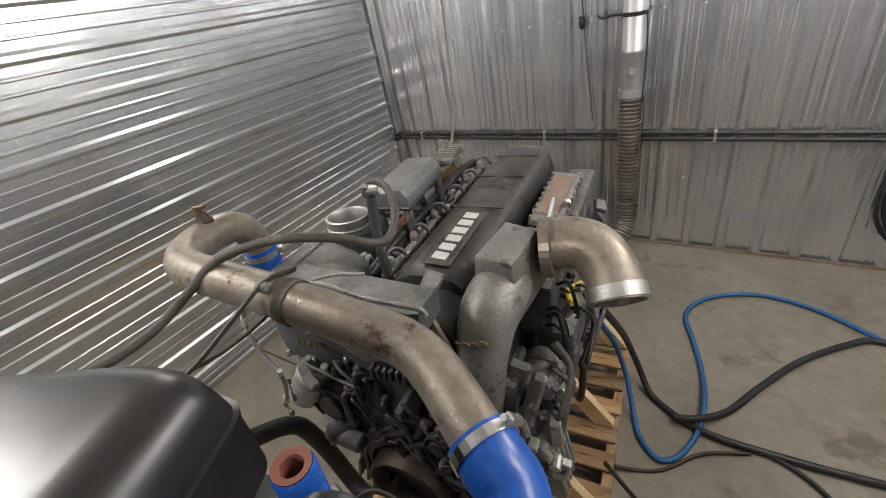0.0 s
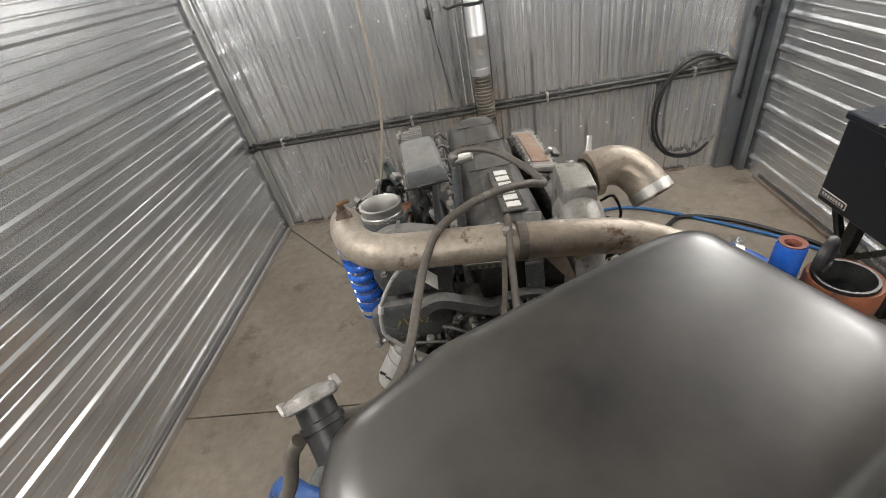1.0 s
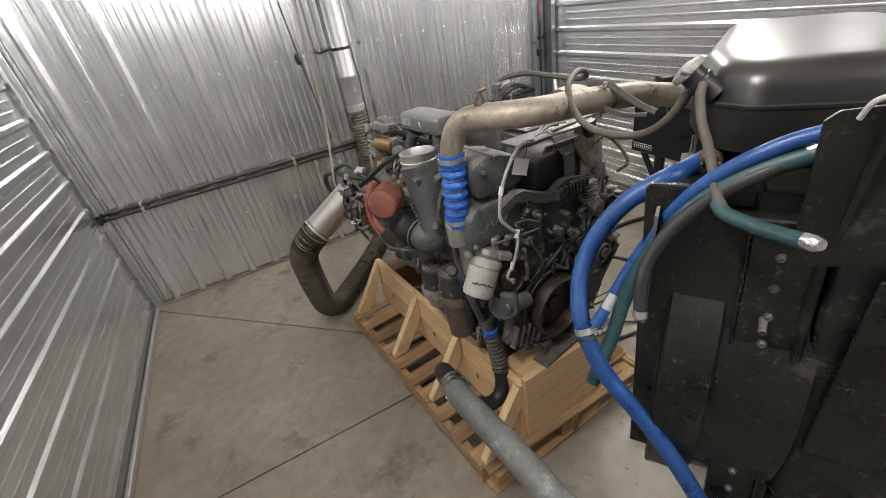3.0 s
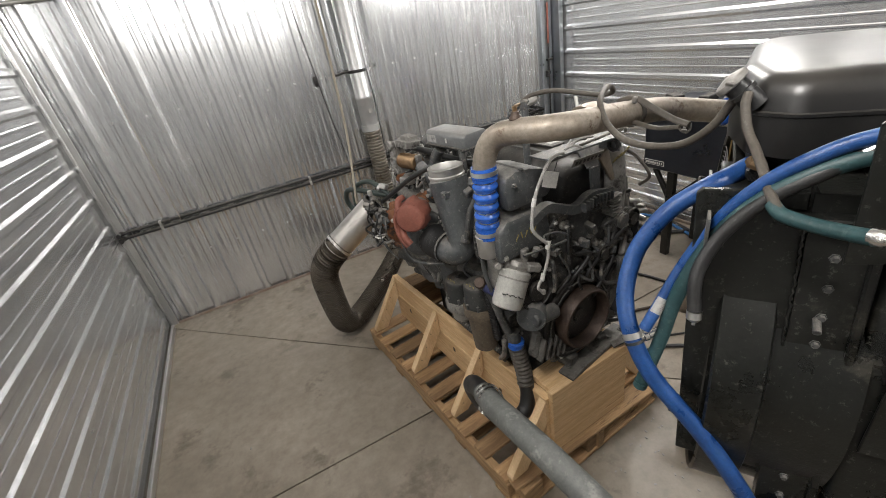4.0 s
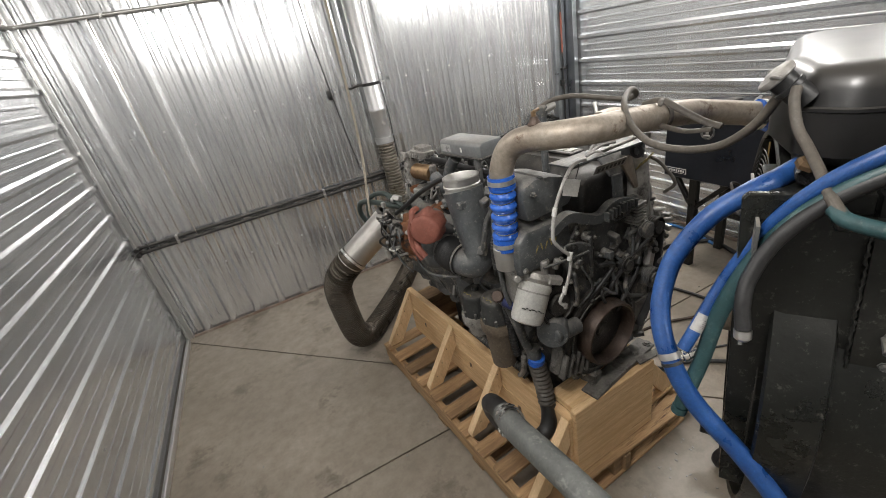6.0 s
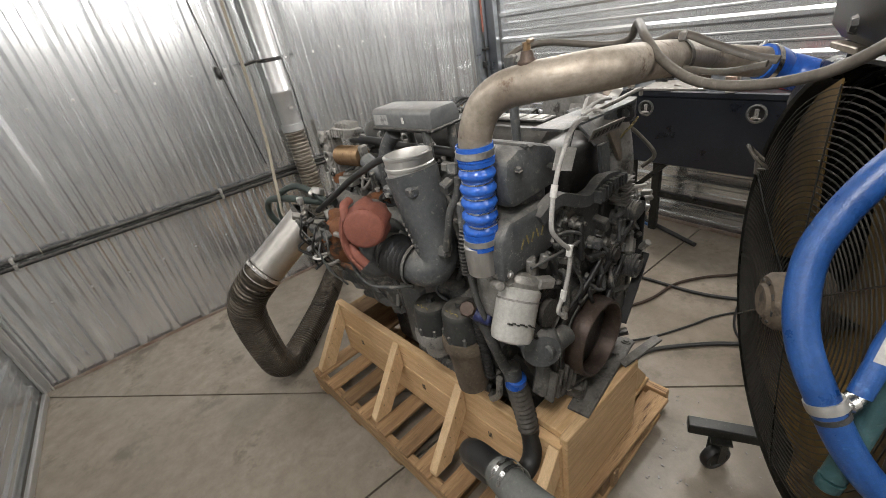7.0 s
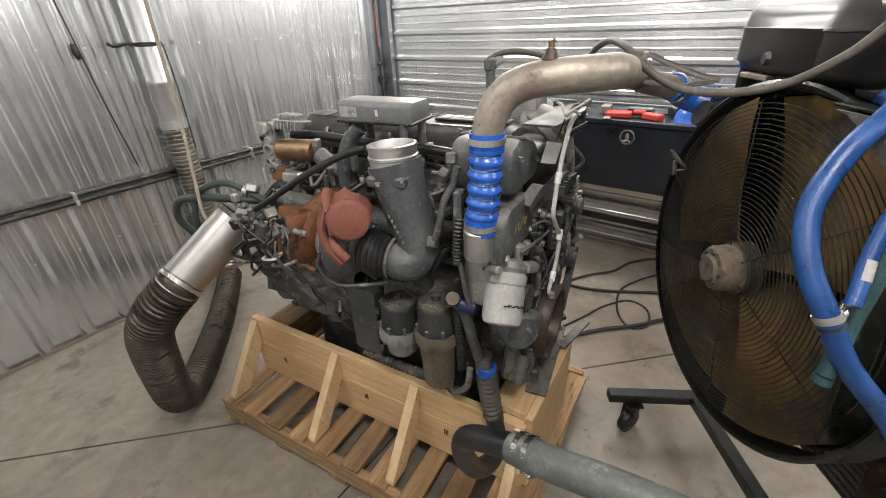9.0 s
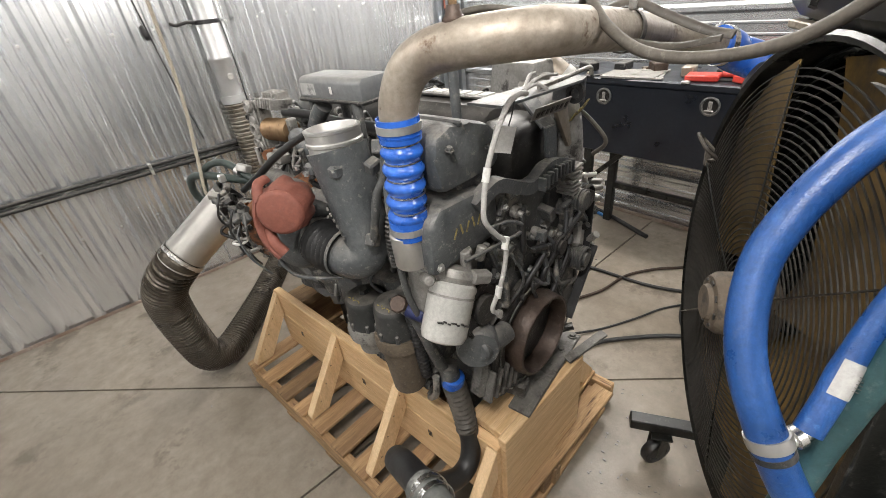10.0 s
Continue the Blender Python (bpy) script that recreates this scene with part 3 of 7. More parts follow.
floor_line("black_hose", [(2.295, -1.76, 0.75), (2.33, -1.64, 0.58), (2.37, -1.50, 0.35), (2.43, -1.44, 0.12), (2.509, -1.51, None), (2.656, -1.603, None), (2.793, -1.637, None), (2.957, -1.637, None), (3.142, -1.629, None), (3.326, -1.611, None), (3.6, -1.58, None), (3.85, -1.62, None), (4.05, -1.75, None)], 0.016, RUBBER, "black rubber hose from the engine onto the floor")
floor_line("black_hose", [(2.62, -1.62, 0.045), (2.702, -1.599, 0.05), (2.829, -1.476, None), (2.96, -1.261, None), (3.124, -1.019, None), (3.316, -0.826, None), (3.453, -0.747, None), (3.70, -0.84, None), (3.93, -1.05, None), (4.11, -1.32, None), (4.06, -1.75, None), (3.9, -2.2, None)], 0.016, RUBBER, "black rubber hose curving over the floor")
floor_line("power_cable", [(2.93, -1.63, 0.02), (3.051, -1.66, None), (3.166, -1.741, None), (3.27, -1.90, None), (3.34, -2.12, None), (3.40, -2.5, None), (3.6, -2.9, None)], 0.010, RUBBER, "black power cable on the floor")
floor_line("thin_hose", [(2.40, -1.97, 0.03), (2.52, -1.93, None), (2.62, -1.877, None), (2.75, -1.74, None), (2.92, -1.66, None)], 0.008, BROWN, "thin dark red hose on the floor")
floor_line("power_cable", [(2.45, -2.36, 0.16), (2.62, -2.46, 0.02), (2.79, -2.51, None), (3.0, -2.68, None), (3.153, -2.843, None), (3.4, -3.05, None), (3.7, -3.3, None)], 0.011, RUBBER, "black power cable lying beside the pallet")
floor_line("power_cable", [(2.60, -2.30, 0.05), (2.85, -2.44, None), (3.074, -2.549, None), (3.25, -2.62, None), (3.40, -2.737, None), (3.36, -2.86, None), (3.2, -2.9, None), (3.12, -2.82, None), (3.22, -2.72, None), (3.45, -2.66, None), (3.62, -2.7, None), (3.85, -2.85, None), (4.1, -3.2, None), (4.12, -3.9, None)], 0.006, RUBBER, "thin black cable coiled on the floor")
floor_line("red_cable", [(2.42, -2.12, 0.28), (2.66, -2.14, 0.02), (2.95, -2.2, None), (3.172, -2.286, None), (3.4, -2.32, None), (3.58, -2.423, None), (3.72, -2.55, None), (3.95, -2.65, None), (4.12, -2.9, None), (4.12, -3.6, None)], 0.009, BROWN, "dark red cable running to the tool box")

# ---- pallet ----
ENG = pose(2.04, -2.07, 0, 0, 0, 6.3)
pallet = thing("engine_pallet", ENG, "wooden pallet with pine side boards and slanting braces under the engine", "pallet")
PU0, PU1, PV0, PV1 = -0.585, 0.40, -0.62, 0.77
rng = random.Random(4)


def plank(name, size, at, material, turn=0.0, seed=0, bevel=0.003):
    """A sawn plank, slightly skew, with its mesh turned so that the grain runs along it."""
    ob = part(name, box(size, bevel=bevel), material, pallet)
    ob.matrix_local = pose(*at, 0, 0, turn)
    return ob


for i in range(10):
    v = PV0 + 0.045 + (PV1 - PV0 - 0.09) * i / 9
    plank("slat", (PU1 - PU0 + rng.uniform(-0.012, 0.006), 0.088 + rng.uniform(-0.012, 0.004), 0.017), ((PU0 + PU1) / 2 + rng.uniform(-0.004, 0.004), v, 0.1275 + rng.uniform(-0.001, 0.001)), PALLET_WOOD, rng.uniform(-0.7, 0.7))
for u in (PU0 + 0.022, -0.09, PU1 - 0.022):
    ob = part("stringer", box((PV1 - PV0, 0.038, 0.092), bevel=0.003), PALLET_WOOD, pallet)
    if u > -0.3:
        ob.data.transform(Matrix.Translation((-0.045, 0, 0)) @ Matrix.Diagonal((1.06, 1, 1, 1)))
    ob.matrix_local = pose(u, (PV0 + PV1) / 2, 0.0725, 0, 0, 90)
for i in range(5):
    v = PV0 + 0.05 + (PV1 - PV0 - 0.1) * i / 4
    plank("bottom_board", (PU1 - PU0, 0.088, 0.017), ((PU0 + PU1) / 2, v, 0.0125), PALLET_WOOD, rng.uniform(-0.5, 0.5))
BU0, BU1, BZ = -0.345, 0.150, 0.462


def long_board(name, at, length, height, thick=0.036):
    ob = part(name, box((length, thick, height), bevel=0.003), PINE, pallet)
    ob.matrix_local = pose(*at, 0, 0, 90)
    return ob


for u in (BU0 + 0.018, BU1 - 0.018):
    sh = 0.0 if u < 0 else 0.035
    long_board("side_board", (u, 0.055 + sh, 0.1375 + 0.095), 1.37 - 2 * sh, 0.186)
    long_board("side_board", (u + 0.001, 0.055 + sh, 0.3265 + 0.068), 1.37 - 2 * sh, 0.136)
plank("end_board", (0.448, 0.030, 0.360), (-0.104, -0.645, 0.1375 + 0.180), PINE, -2.7)
plank("end_board", (BU1 - BU0 - 0.075, 0.036, 0.26), ((BU0 + BU1) / 2, 0.72, 0.1375 + 0.131), PALLET_WOOD)
plank("bearer", (BU1 - BU0 - 0.05, 0.125, 0.032), ((BU0 + BU1) / 2 + 0.010, -0.566, 0.4785), PINE, -1.5)
plank("slat", (0.90, 0.085, 0.017), (-0.12, -0.655, 0.1275), PALLET_WOOD, -4.2)
plank("bottom_board", (0.90, 0.078, 0.017), (-0.12, -0.660, 0.0125), PALLET_WOOD, -1.0)
for u in (-0.50, -0.11, 0.27):
    plank("block", (0.105, 0.068, 0.094), (u, -0.657, 0.0705), PALLET_WOOD, 0.6)
plank("bearer", (BU1 - BU0 - 0.08, 0.13, 0.040), ((BU0 + BU1) / 2, 0.60, 0.435), PALLET_WOOD)


def brace(top, foot):
    """A strut with its ends cut to lie on the board and on the deck."""
    (u0, v0, z0), (u1, v1, z1) = top, foot
    s = 1 if u1 > u0 else -1
    outline = [(u0, z0), (u0, z0 - 0.13), (u1 - s * 0.085, z1), (u1, z1), (u1, z1 + 0.02)]
    bm = prism(outline if s > 0 else outline[::-1], 0.038, 0.0)
    bmesh.ops.bevel(bm, geom=bm.edges[:], offset=0.002, segments=1, affect="EDGES")
    bm.transform(Matrix.Translation((0, v0, 0)))
    return part("brace", bm, PINE_UP, pallet)


for v in (0.715, 0.21, -0.19, -0.60):
    w = v if v > -0.5 else -0.612
    brace((BU0 - 0.002, w, BZ - 0.004), (PU0 + 0.025, w, 0.1375))
    brace((BU1 + 0.002, max(v, -0.57) - 0.02, BZ - 0.004), (PU1 - 0.02, v, 0.1375))
# printed stamps and nail heads on the boards
for v in (0.06, -0.33, 0.55):
    for k in range(3):
        part("stamp", box((0.0008, 0.004, 0.03), (BU0 - 0.0012, v + 0.007 * k, 0.27), 0), DARK, pallet)
for v in (0.715, 0.21, -0.19):
    for k in range(4):
        part("nail", rod((BU0 - 0.02 - 0.045 * k, v - 0.0195, BZ - 0.05 - 0.07 * k), (BU0 - 0.02 - 0.045 * k, v - 0.0205, BZ - 0.05 - 0.07 * k), 0.003, steps=6), DARK, pallet)

# ---- engine ----
# local x across the engine, local y from the front (fan end) to the flywheel
engine = thing("diesel_engine", ENG, "large dusty grey inline truck diesel engine bolted on a pallet", "engine")
rng = random.Random(11)


def bolts(name, spots, axis, r, parent, material=None, h=0.008):
    """Hexagon heads with washers."""
    me = None
    for p in spots:
        if me is None:
            bm = lathe([(0, h), (r * 0.8, h), (r * 0.95, h * 0.75), (r, 0.002), (r * 1.35, 0.002), (r * 1.35, 0)], (0, 0, 0), axis, 6)
            ob = part(name, bm, material or ALU, parent)
            me = ob.data
        else:
            ob = new(name, me)
            ob.parent = parent
        ob.location = p


# crankcase with ribs and side pockets
bm = box((0.36, 1.08, 0.36), (0, 0.03, 0.71), 0.025, segments=2)
for i in range(7):
    box((0.40, 0.022, 0.30), (0, -0.45 + i * 0.16, 0.72), 0.008, bm=bm)
for s in (-1, 1):
    box((0.02, 1.05, 0.05), (s * 0.19, 0.03, 0.565), 0.006, bm=bm)
    box((0.03, 1.02, 0.04), (s * 0.185, 0.03, 0.875), 0.006, bm=bm)
block = part("crankcase", bm, CASTD, engine, smooth=35)
bolts("bolt", [(s * 0.2, -0.45 + 0.1 * i, 0.556) for s in (-1, 1) for i in range(11)], (0, 0, 1), 0.008, block, h=0.012)
bm = box((0.34, 1.06, 0.12), (0, 0.03, 0.51), 0.012)
box((0.30, 0.98, 0.27), (0, 0.02, 0.34), 0.04, segments=2, bm=bm)
part("oil_pan", bm, CASTD, engine, smooth=40)
# cylinder head with injector pockets
bm = box((0.33, 1.02, 0.22), (0.0, 0.02, 1.02), 0.012, segments=2)
for i in range(6):
    box((0.035, 0.09, 0.15), (-0.175, -0.38 + 0.155 * i, 1.02), 0.01, bm=bm)
    box((0.035, 0.10, 0.12), (0.175, -0.38 + 0.155 * i, 1.04), 0.01, bm=bm)
head = part("cylinder_head", bm, CAST, engine, smooth=35)
bm = box((0.27, 0.90, 0.12), (-0.005, 0.0, 1.19), 0.012, segments=2)
part("rocker_housing", bm, CASTD, engine, smooth=35)
# black rocker cover: crowned, with a ridge down one side, front sloping to the plate
bm = bmesh.new()
sect = [(-0.122, 1.225), (-0.122, 1.285), (-0.112, 1.335), (-0.085, 1.362), (-0.06, 1.366), (-0.052, 1.374), (0.0, 1.380), (0.062, 1.372), (0.088, 1.352), (0.102, 1.30), (0.104, 1.225)]
rings = []
for v, f in ((-0.44, 0.80), (-0.43, 0.93), (-0.41, 0.985), (-0.385, 1.0), (-0.1, 1.0), (0.02, 1.0), (0.025, 0.985), (0.035, 0.985), (0.04, 1.0), (0.38, 1.0), (0.41, 0.99), (0.425, 0.93)):
    rings.append([bm.verts.new((u, v, 1.225 + (z - 1.225) * f)) for u, z in sect])
for lo, hi in zip(rings, rings[1:]):
    for i in range(len(sect) - 1):
        bm.faces.new((lo[i], lo[i + 1], hi[i + 1], hi[i]))
for r in (rings[0], rings[-1]):
    bm.faces.new(r)
bmesh.ops.recalc_face_normals(bm, faces=bm.faces)
cover = part("rocker_cover", bm, COVER, engine, "dusty black plastic cover", smooth=38)
plate = part("badge_plate", box((0.074, 0.262, 0.008), (0.012, -0.272, 1.3835), 0.003, (0, 2, 0)), DARK, cover, "black badge plate")
for i in range(6):
    part("badge_mark", prism([(-0.019, -0.016), (0.021, -0.012), (0.021, 0.016), (-0.019, 0.012)], 0.004, 0.001, m=Matrix.Translation((0.012, -0.372 + 0.040 * i, 1.389)) @ pose(0, 0, 0, 90, 0, 0)), PAPER, plate, "plain white raised mark")
bolts("bolt", [(s, v, 1.262) for s in (-0.126, 0.108) for v in (-0.34, -0.2, -0.05, 0.1, 0.25, 0.38)], (0, 0, 1), 0.008, cover, h=0.02)
for v in (-0.1, 0.12, 0.3):
    part("joint_strip", box((0.16, 0.006, 0.004), (0.0, v, 1.3785), 0.001), COVER, cover)

# rounded black front of the cover standing over the gear case
bm = bmesh.new()
rings = []
for v, f in ((-0.40, 1.0), (-0.46, 1.0), (-0.495, 0.985), (-0.52, 0.95), (-0.535, 0.88), (-0.54, 0.78)):
    rings.append([bm.verts.new((-0.005 + (u + 0.005) * (0.55 + 0.45 * f), v, 1.215 + (z - 1.215) * f)) for u, z in [(-0.128, 1.205), (-0.126, 1.28), (-0.11, 1.325), (-0.07, 1.345), (0.05, 1.345), (0.10, 1.325), (0.122, 1.28), (0.124, 1.205)]])
for lo, hi in zip(rings, rings[1:]):
    for i in range(7):
        bm.faces.new((lo[i], lo[i + 1], hi[i + 1], hi[i]))
bm.faces.new(rings[0])
bm.faces.new(rings[-1])
bmesh.ops.recalc_face_normals(bm, faces=bm.faces)
part("cover_front", bm, COVER, engine, "rounded black front cover", smooth=40)

# gear case at the front, and the flywheel housing behind
outline = [(-0.23, 0.56), (0.16, 0.56), (0.22, 0.66), (0.22, 0.9), (0.17, 1.05), (0.15, 1.17), (0.11, 1.21), (-0.18, 1.21), (-0.21, 1.17), (-0.22, 1.05), (-0.28, 0.92), (-0.28, 0.68)]
rims = []
bm = prism(outline, 0.10, 0.012, m=Matrix.Translation((0, -0.515, 0)))
for i in range(len(outline)):
    a, b = Vector((outline[i][0], 0, outline[i][1])), Vector((outline[(i + 1) % len(outline)][0], 0, outline[(i + 1) % len(outline)][1]))
    rims.append(span(a + Vector((0, -0.565, 0)), b + Vector((0, -0.565, 0)), 0.022, 0.016, 0.004, (0, 1, 0)))
case = part("gear_case", bm, CASTD, engine, smooth=35)
for r in rims:
    part("case_rim", r, CASTD, case)
spots = []
for i in range(len(outline)):
    a, b = Vector((outline[i][0], -0.573, outline[i][1])), Vector((outline[(i + 1) % len(outline)][0], -0.573, outline[(i + 1) % len(outline)][1]))
    n = max(1, int((b - a).length / 0.07))
    spots += [a.lerp(b, (k + 0.5) / n) for k in range(n)]
bolts("bolt", spots, (0, -1, 0), 0.0075, case)
bm = lathe([(0.16, 0), (0.27, 0.0), (0.285, 0.02), (0.285, 0.05), (0.26, 0.06), (0.245, 0.15), (0.285, 0.16), (0.285, 0.185), (0.16, 0.185)], (0, 0.50, 0.80), (0, 1, 0), 40, close=True)
fh = part("flywheel_housing", bm, CASTD, engine, smooth=35)
for k in range(8):
    a = k * math.pi / 4
    part("rib", box((0.02, 0.12, 0.05), (0.262 * math.cos(a), 0.60, 0.80 + 0.262 * math.sin(a)), 0.004, (0, -math.degrees(a), 0)), CASTD, fh)
part("rear_plate", lathe([(0, 0), (0.165, 0), (0.165, 0.02), (0, 0.02)], (0, 0.64, 0.80), (0, 1, 0), 32), DARK, engine)

# vibration damper and hub ring
damper = part("crank_damper", lathe([(0.05, 0), (0.192, 0), (0.197, 0.006), (0.197, 0.05), (0.190, 0.056), (0.146, 0.056), (0.142, 0.04), (0.05, 0.04)], (-0.095, -0.535, 0.738), (0, -1, 0), 56, close=True), DARK, engine, smooth=40)
part("hub_ring", lathe([(0.114, 0), (0.132, 0), (0.134, 0.012), (0.129, 0.066), (0.126, 0.070), (0.119, 0.070), (0.115, 0.062)], (-0.095, -0.567, 0.738), (0, -1, 0), 48, close=True), BROWN, damper, "rust-brown pulley ring", smooth=40)
part("hub_face", lathe([(0, 0.02), (0.03, 0.02), (0.034, 0.012), (0.112, 0.01), (0.112, 0)], (-0.095, -0.573, 0.738), (0, -1, 0), 32), DARK, damper)
part("thin_ring", lathe([(0.166, 0.0), (0.172, 0.0), (0.172, 0.004), (0.166, 0.004)], (-0.095, -0.592, 0.738), (0, -1, 0), 48, close=True), CASTD, damper)


def pulley(at, r, depth, material, name="pulley", hub=0.35):
    prof = [(0, 0), (r, 0), (r, depth * 0.12)]
    n = 5
    for k in range(n):
        z = depth * (0.15 + 0.7 * k / n)
        prof += [(r * 0.93, z + depth * 0.06), (r, z + depth * 0.13)]
    prof += [(r, depth * 0.95), (r * 0.9, depth), (r * 0.8, depth * 0.75), (r * hub, depth * 0.75), (r * hub, depth * 1.1), (0, depth * 1.1)]
    return part(name, lathe(prof, at, (0, -1, 0), 32), material, engine, smooth=40)


pulley((-0.315, -0.545, 0.972), 0.078, 0.05, DARK, "water_pump_pulley", 0.5)
pulley((0.165, -0.575, 0.862), 0.042, 0.05, CASTD, "idler_pulley", 0.55)
pulley((0.23, -0.53, 1.045), 0.042, 0.06, DARK, "alternator_pulley", 0.6)
pulley((0.03, -0.575, 0.975), 0.036, 0.035, DARK, "idler_pulley", 0.6)
part("drive_belt", span((0.262, -0.605, 0.86), (0.085, -0.615, 0.67), 0.008, 0.03, 0.001, (0, 1, 0)), RUBBER, engine)
part("drive_belt", span((0.205, -0.60, 0.86), (0.26, -0.58, 1.02), 0.008, 0.03, 0.001, (0, 1, 0)), RUBBER, engine)
bm = lathe([(0.03, 0), (0.052, 0.005), (0.058, 0.02), (0.058, 0.055), (0.052, 0.06), (0.052, 0.10), (0.058, 0.105), (0.058, 0.14), (0.046, 0.155), (0, 0.16)], (0.235, -0.47, 1.045), (0, 1, 0), 28)
alt = part("alternator", bm, CASTD, engine, "dark dusty alternator", smooth=35)
for k in range(14):
    a = 2 * math.pi * k / 14
    part("vent_rib", box((0.01, 0.05, 0.014), (0.235 + 0.056 * math.cos(a), -0.435, 1.045 + 0.056 * math.sin(a)), 0.002, (0, -math.degrees(a), 0)), CASTD, alt)
part("alternator_bracket", span((0.15, -0.50, 0.93), (0.225, -0.48, 1.20), 0.05, 0.025, 0.006, (0, 1, 0)), DUSTY, engine)
part("steering_pump", lathe([(0, 0), (0.05, 0), (0.058, 0.02), (0.058, 0.12), (0.04, 0.14), (0, 0.14)], (0.24, -0.36, 0.88), (0, 1, 0), 22), CASTD, engine, smooth=40)
part("cast_arm", span((0.275, -0.50, 1.20), (0.215, -0.575, 0.96), 0.034, 0.028, 0.008, (0, 1, 0)), DUSTY, engine, "pale dusty cast arm")
part("cast_arm", span((0.215, -0.570, 0.97), (0.165, -0.590, 0.90), 0.045, 0.030, 0.008, (0, 1, 0)), DUSTY, engine, "pale dusty cast arm")
hb = part("pump_casting", box((0.11, 0.11, 0.22), (0.262, -0.505, 0.93), 0.018, (4, -8, 0), segments=2), DUSTY, engine, "pale dusty ribbed pump casting", smooth=40)
for k in range(5):
    part("rib", box((0.118, 0.014, 0.19), (0.264, -0.550 + 0.022 * k, 0.925), 0.004, (4, -8, 0)), DUSTY, hb)
for k in range(6):
    part("boss", rod((0.235 + 0.016 * k, -0.553, 0.86 + 0.03 * k), (0.235 + 0.016 * k, -0.585, 0.855 + 0.03 * k), 0.010 + 0.003 * (k % 2), steps=10, bevel=0.002), ALU if k % 2 else CASTD, hb)
part("bracket_arm", span((0.045, -0.455, 1.405), (0.02, -0.56, 1.32), 0.052, 0.010, 0.003), CAST, engine, "dusty upright bracket")
part("bracket_arm", span((0.02, -0.562, 1.325), (0.015, -0.578, 1.16), 0.048, 0.012, 0.003, (0, 1, 0)), CAST, engine)
# finned plug block on the front
fb_ = part("finned_block", box((0.04, 0.05, 0.09), (0.085, -0.585, 1.165), 0.004), DUSTY, engine, "pale finned alloy block")
for k in range(7):
    part("fin", box((0.05, 0.062, 0.006), (0.085, -0.587, 1.128 + k * 0.0125), 0.001), DUSTY, fb_)
bm = rod((0.10, -0.575, 1.10), (0.10, -0.64, 1.10), 0.028, steps=18, bevel=0.003)
for k in range(5):
    lathe([(0.026, 0), (0.032, 0.002), (0.032, 0.006), (0.026, 0.008)], (0.10, -0.585 - 0.011 * k, 1.10), (0, -1, 0), 18, bm)
part("tensioner", bm, CASTD, engine, smooth=40)
for u, z, r in ((-0.03, 0.925, 0.026), (0.05, 0.90, 0.022), (0.0, 1.03, 0.018), (-0.06, 1.06, 0.014), (0.10, 0.99, 0.03)):
    part("cover_plug", lathe([(0, 0.03), (r * 0.6, 0.03), (r * 0.65, 0.02), (r, 0.018), (r, 0)], (u, -0.566, z), (0, -1, 0), 18), DUSTY if r < 0.02 else CASTD, engine, smooth=35)
# lifting arm across the front, and bowed channel
bm = hose([(-0.30, -0.565, 1.235), (-0.24, -0.575, 1.265), (-0.17, -0.575, 1.235), (-0.10, -0.58, 1.21), (-0.04, -0.585, 1.235), (0.03, -0.585, 1.225), (0.10, -0.585, 1.19)], 0.022, 4, 6)
part("cross_channel", bm, CAST, engine, "dusty grey bowed cross channel")
for k in range(9):
    part("rib", box((0.008, 0.03, 0.034), (-0.085 + 0.018 * k, -0.602, 1.222 - 0.002 * abs(k - 4)), 0.002), CAST, engine)

# breather cover, a rounded box at the front corner
bm = bmesh.new()
prof = [(-0.40, 1.30), (-0.22, 1.30), (-0.205, 1.33), (-0.205, 1.375), (-0.24, 1.405), (-0.30, 1.425), (-0.36, 1.432), (-0.405, 1.42), (-0.415, 1.37)]
prism(prof, 0.17, 0.018, bm, Matrix.Translation((0.02, -0.475, -0.01)))
brc = part("breather_cover", bm, CAST, engine, "dark grey rounded breather cover", smooth=40)
bolts("bolt", [(-0.345, -0.40, 1.43), (-0.245, -0.57, 1.35), (-0.36, -0.565, 1.38)], (0, -0.3, 1), 0.008, brc, CASTD)
part("cover_rib", box((0.012, 0.175, 0.012), (-0.315, -0.475, 1.418), 0.004), CAST, brc)
part("support_column", box((0.10, 0.14, 0.30), (-0.25, -0.46, 1.15), 0.02, segments=2), CASTD, engine, smooth=40)
# bracket plate above it, black with a pale edge
bm = prism([(-0.28, 0), (0.05, 0), (0.07, 0.006), (0.07, -0.055), (0.062, -0.055), (0.062, -0.006), (-0.28, -0.006)], 0.085, 0.001, m=Matrix.Translation((0.02, -0.575, 1.428)) @ pose(0, 0, 0, 0, 3, 0))
part("top_bracket", bm, CAST, engine, "dusty flat bracket", smooth=20)
part("eye_ring", lathe([(0.012, 0), (0.024, 0), (0.024, 0.012), (0.012, 0.012)], (0.075, -0.595, 1.39), (1, 0, 0), 20, close=True), DARK, engine)
tagp = part("stamped_plate", box((0.12, 0.002, 0.032), (-0.10, -0.632, 1.40), 0, (28, 0, -8)), DUSTY, engine, "pale stamped plate")
for k in range(7):
    part("plate_mark", box((0.008, 0.001, 0.014), (-0.148 + 0.016 * k, -0.6345 - 0.0022 * (k - 3) * 0.9, 1.3985), 0, (28, 0, -8)), DARK, tagp)
part("grab_lever", hose([(-0.10, -0.60, 1.44), (-0.02, -0.615, 1.446), (0.06, -0.622, 1.450), (0.10, -0.62, 1.446), (0.11, -0.618, 1.43)], 0.0055, 8), DUSTY, engine, "pale bent lever")
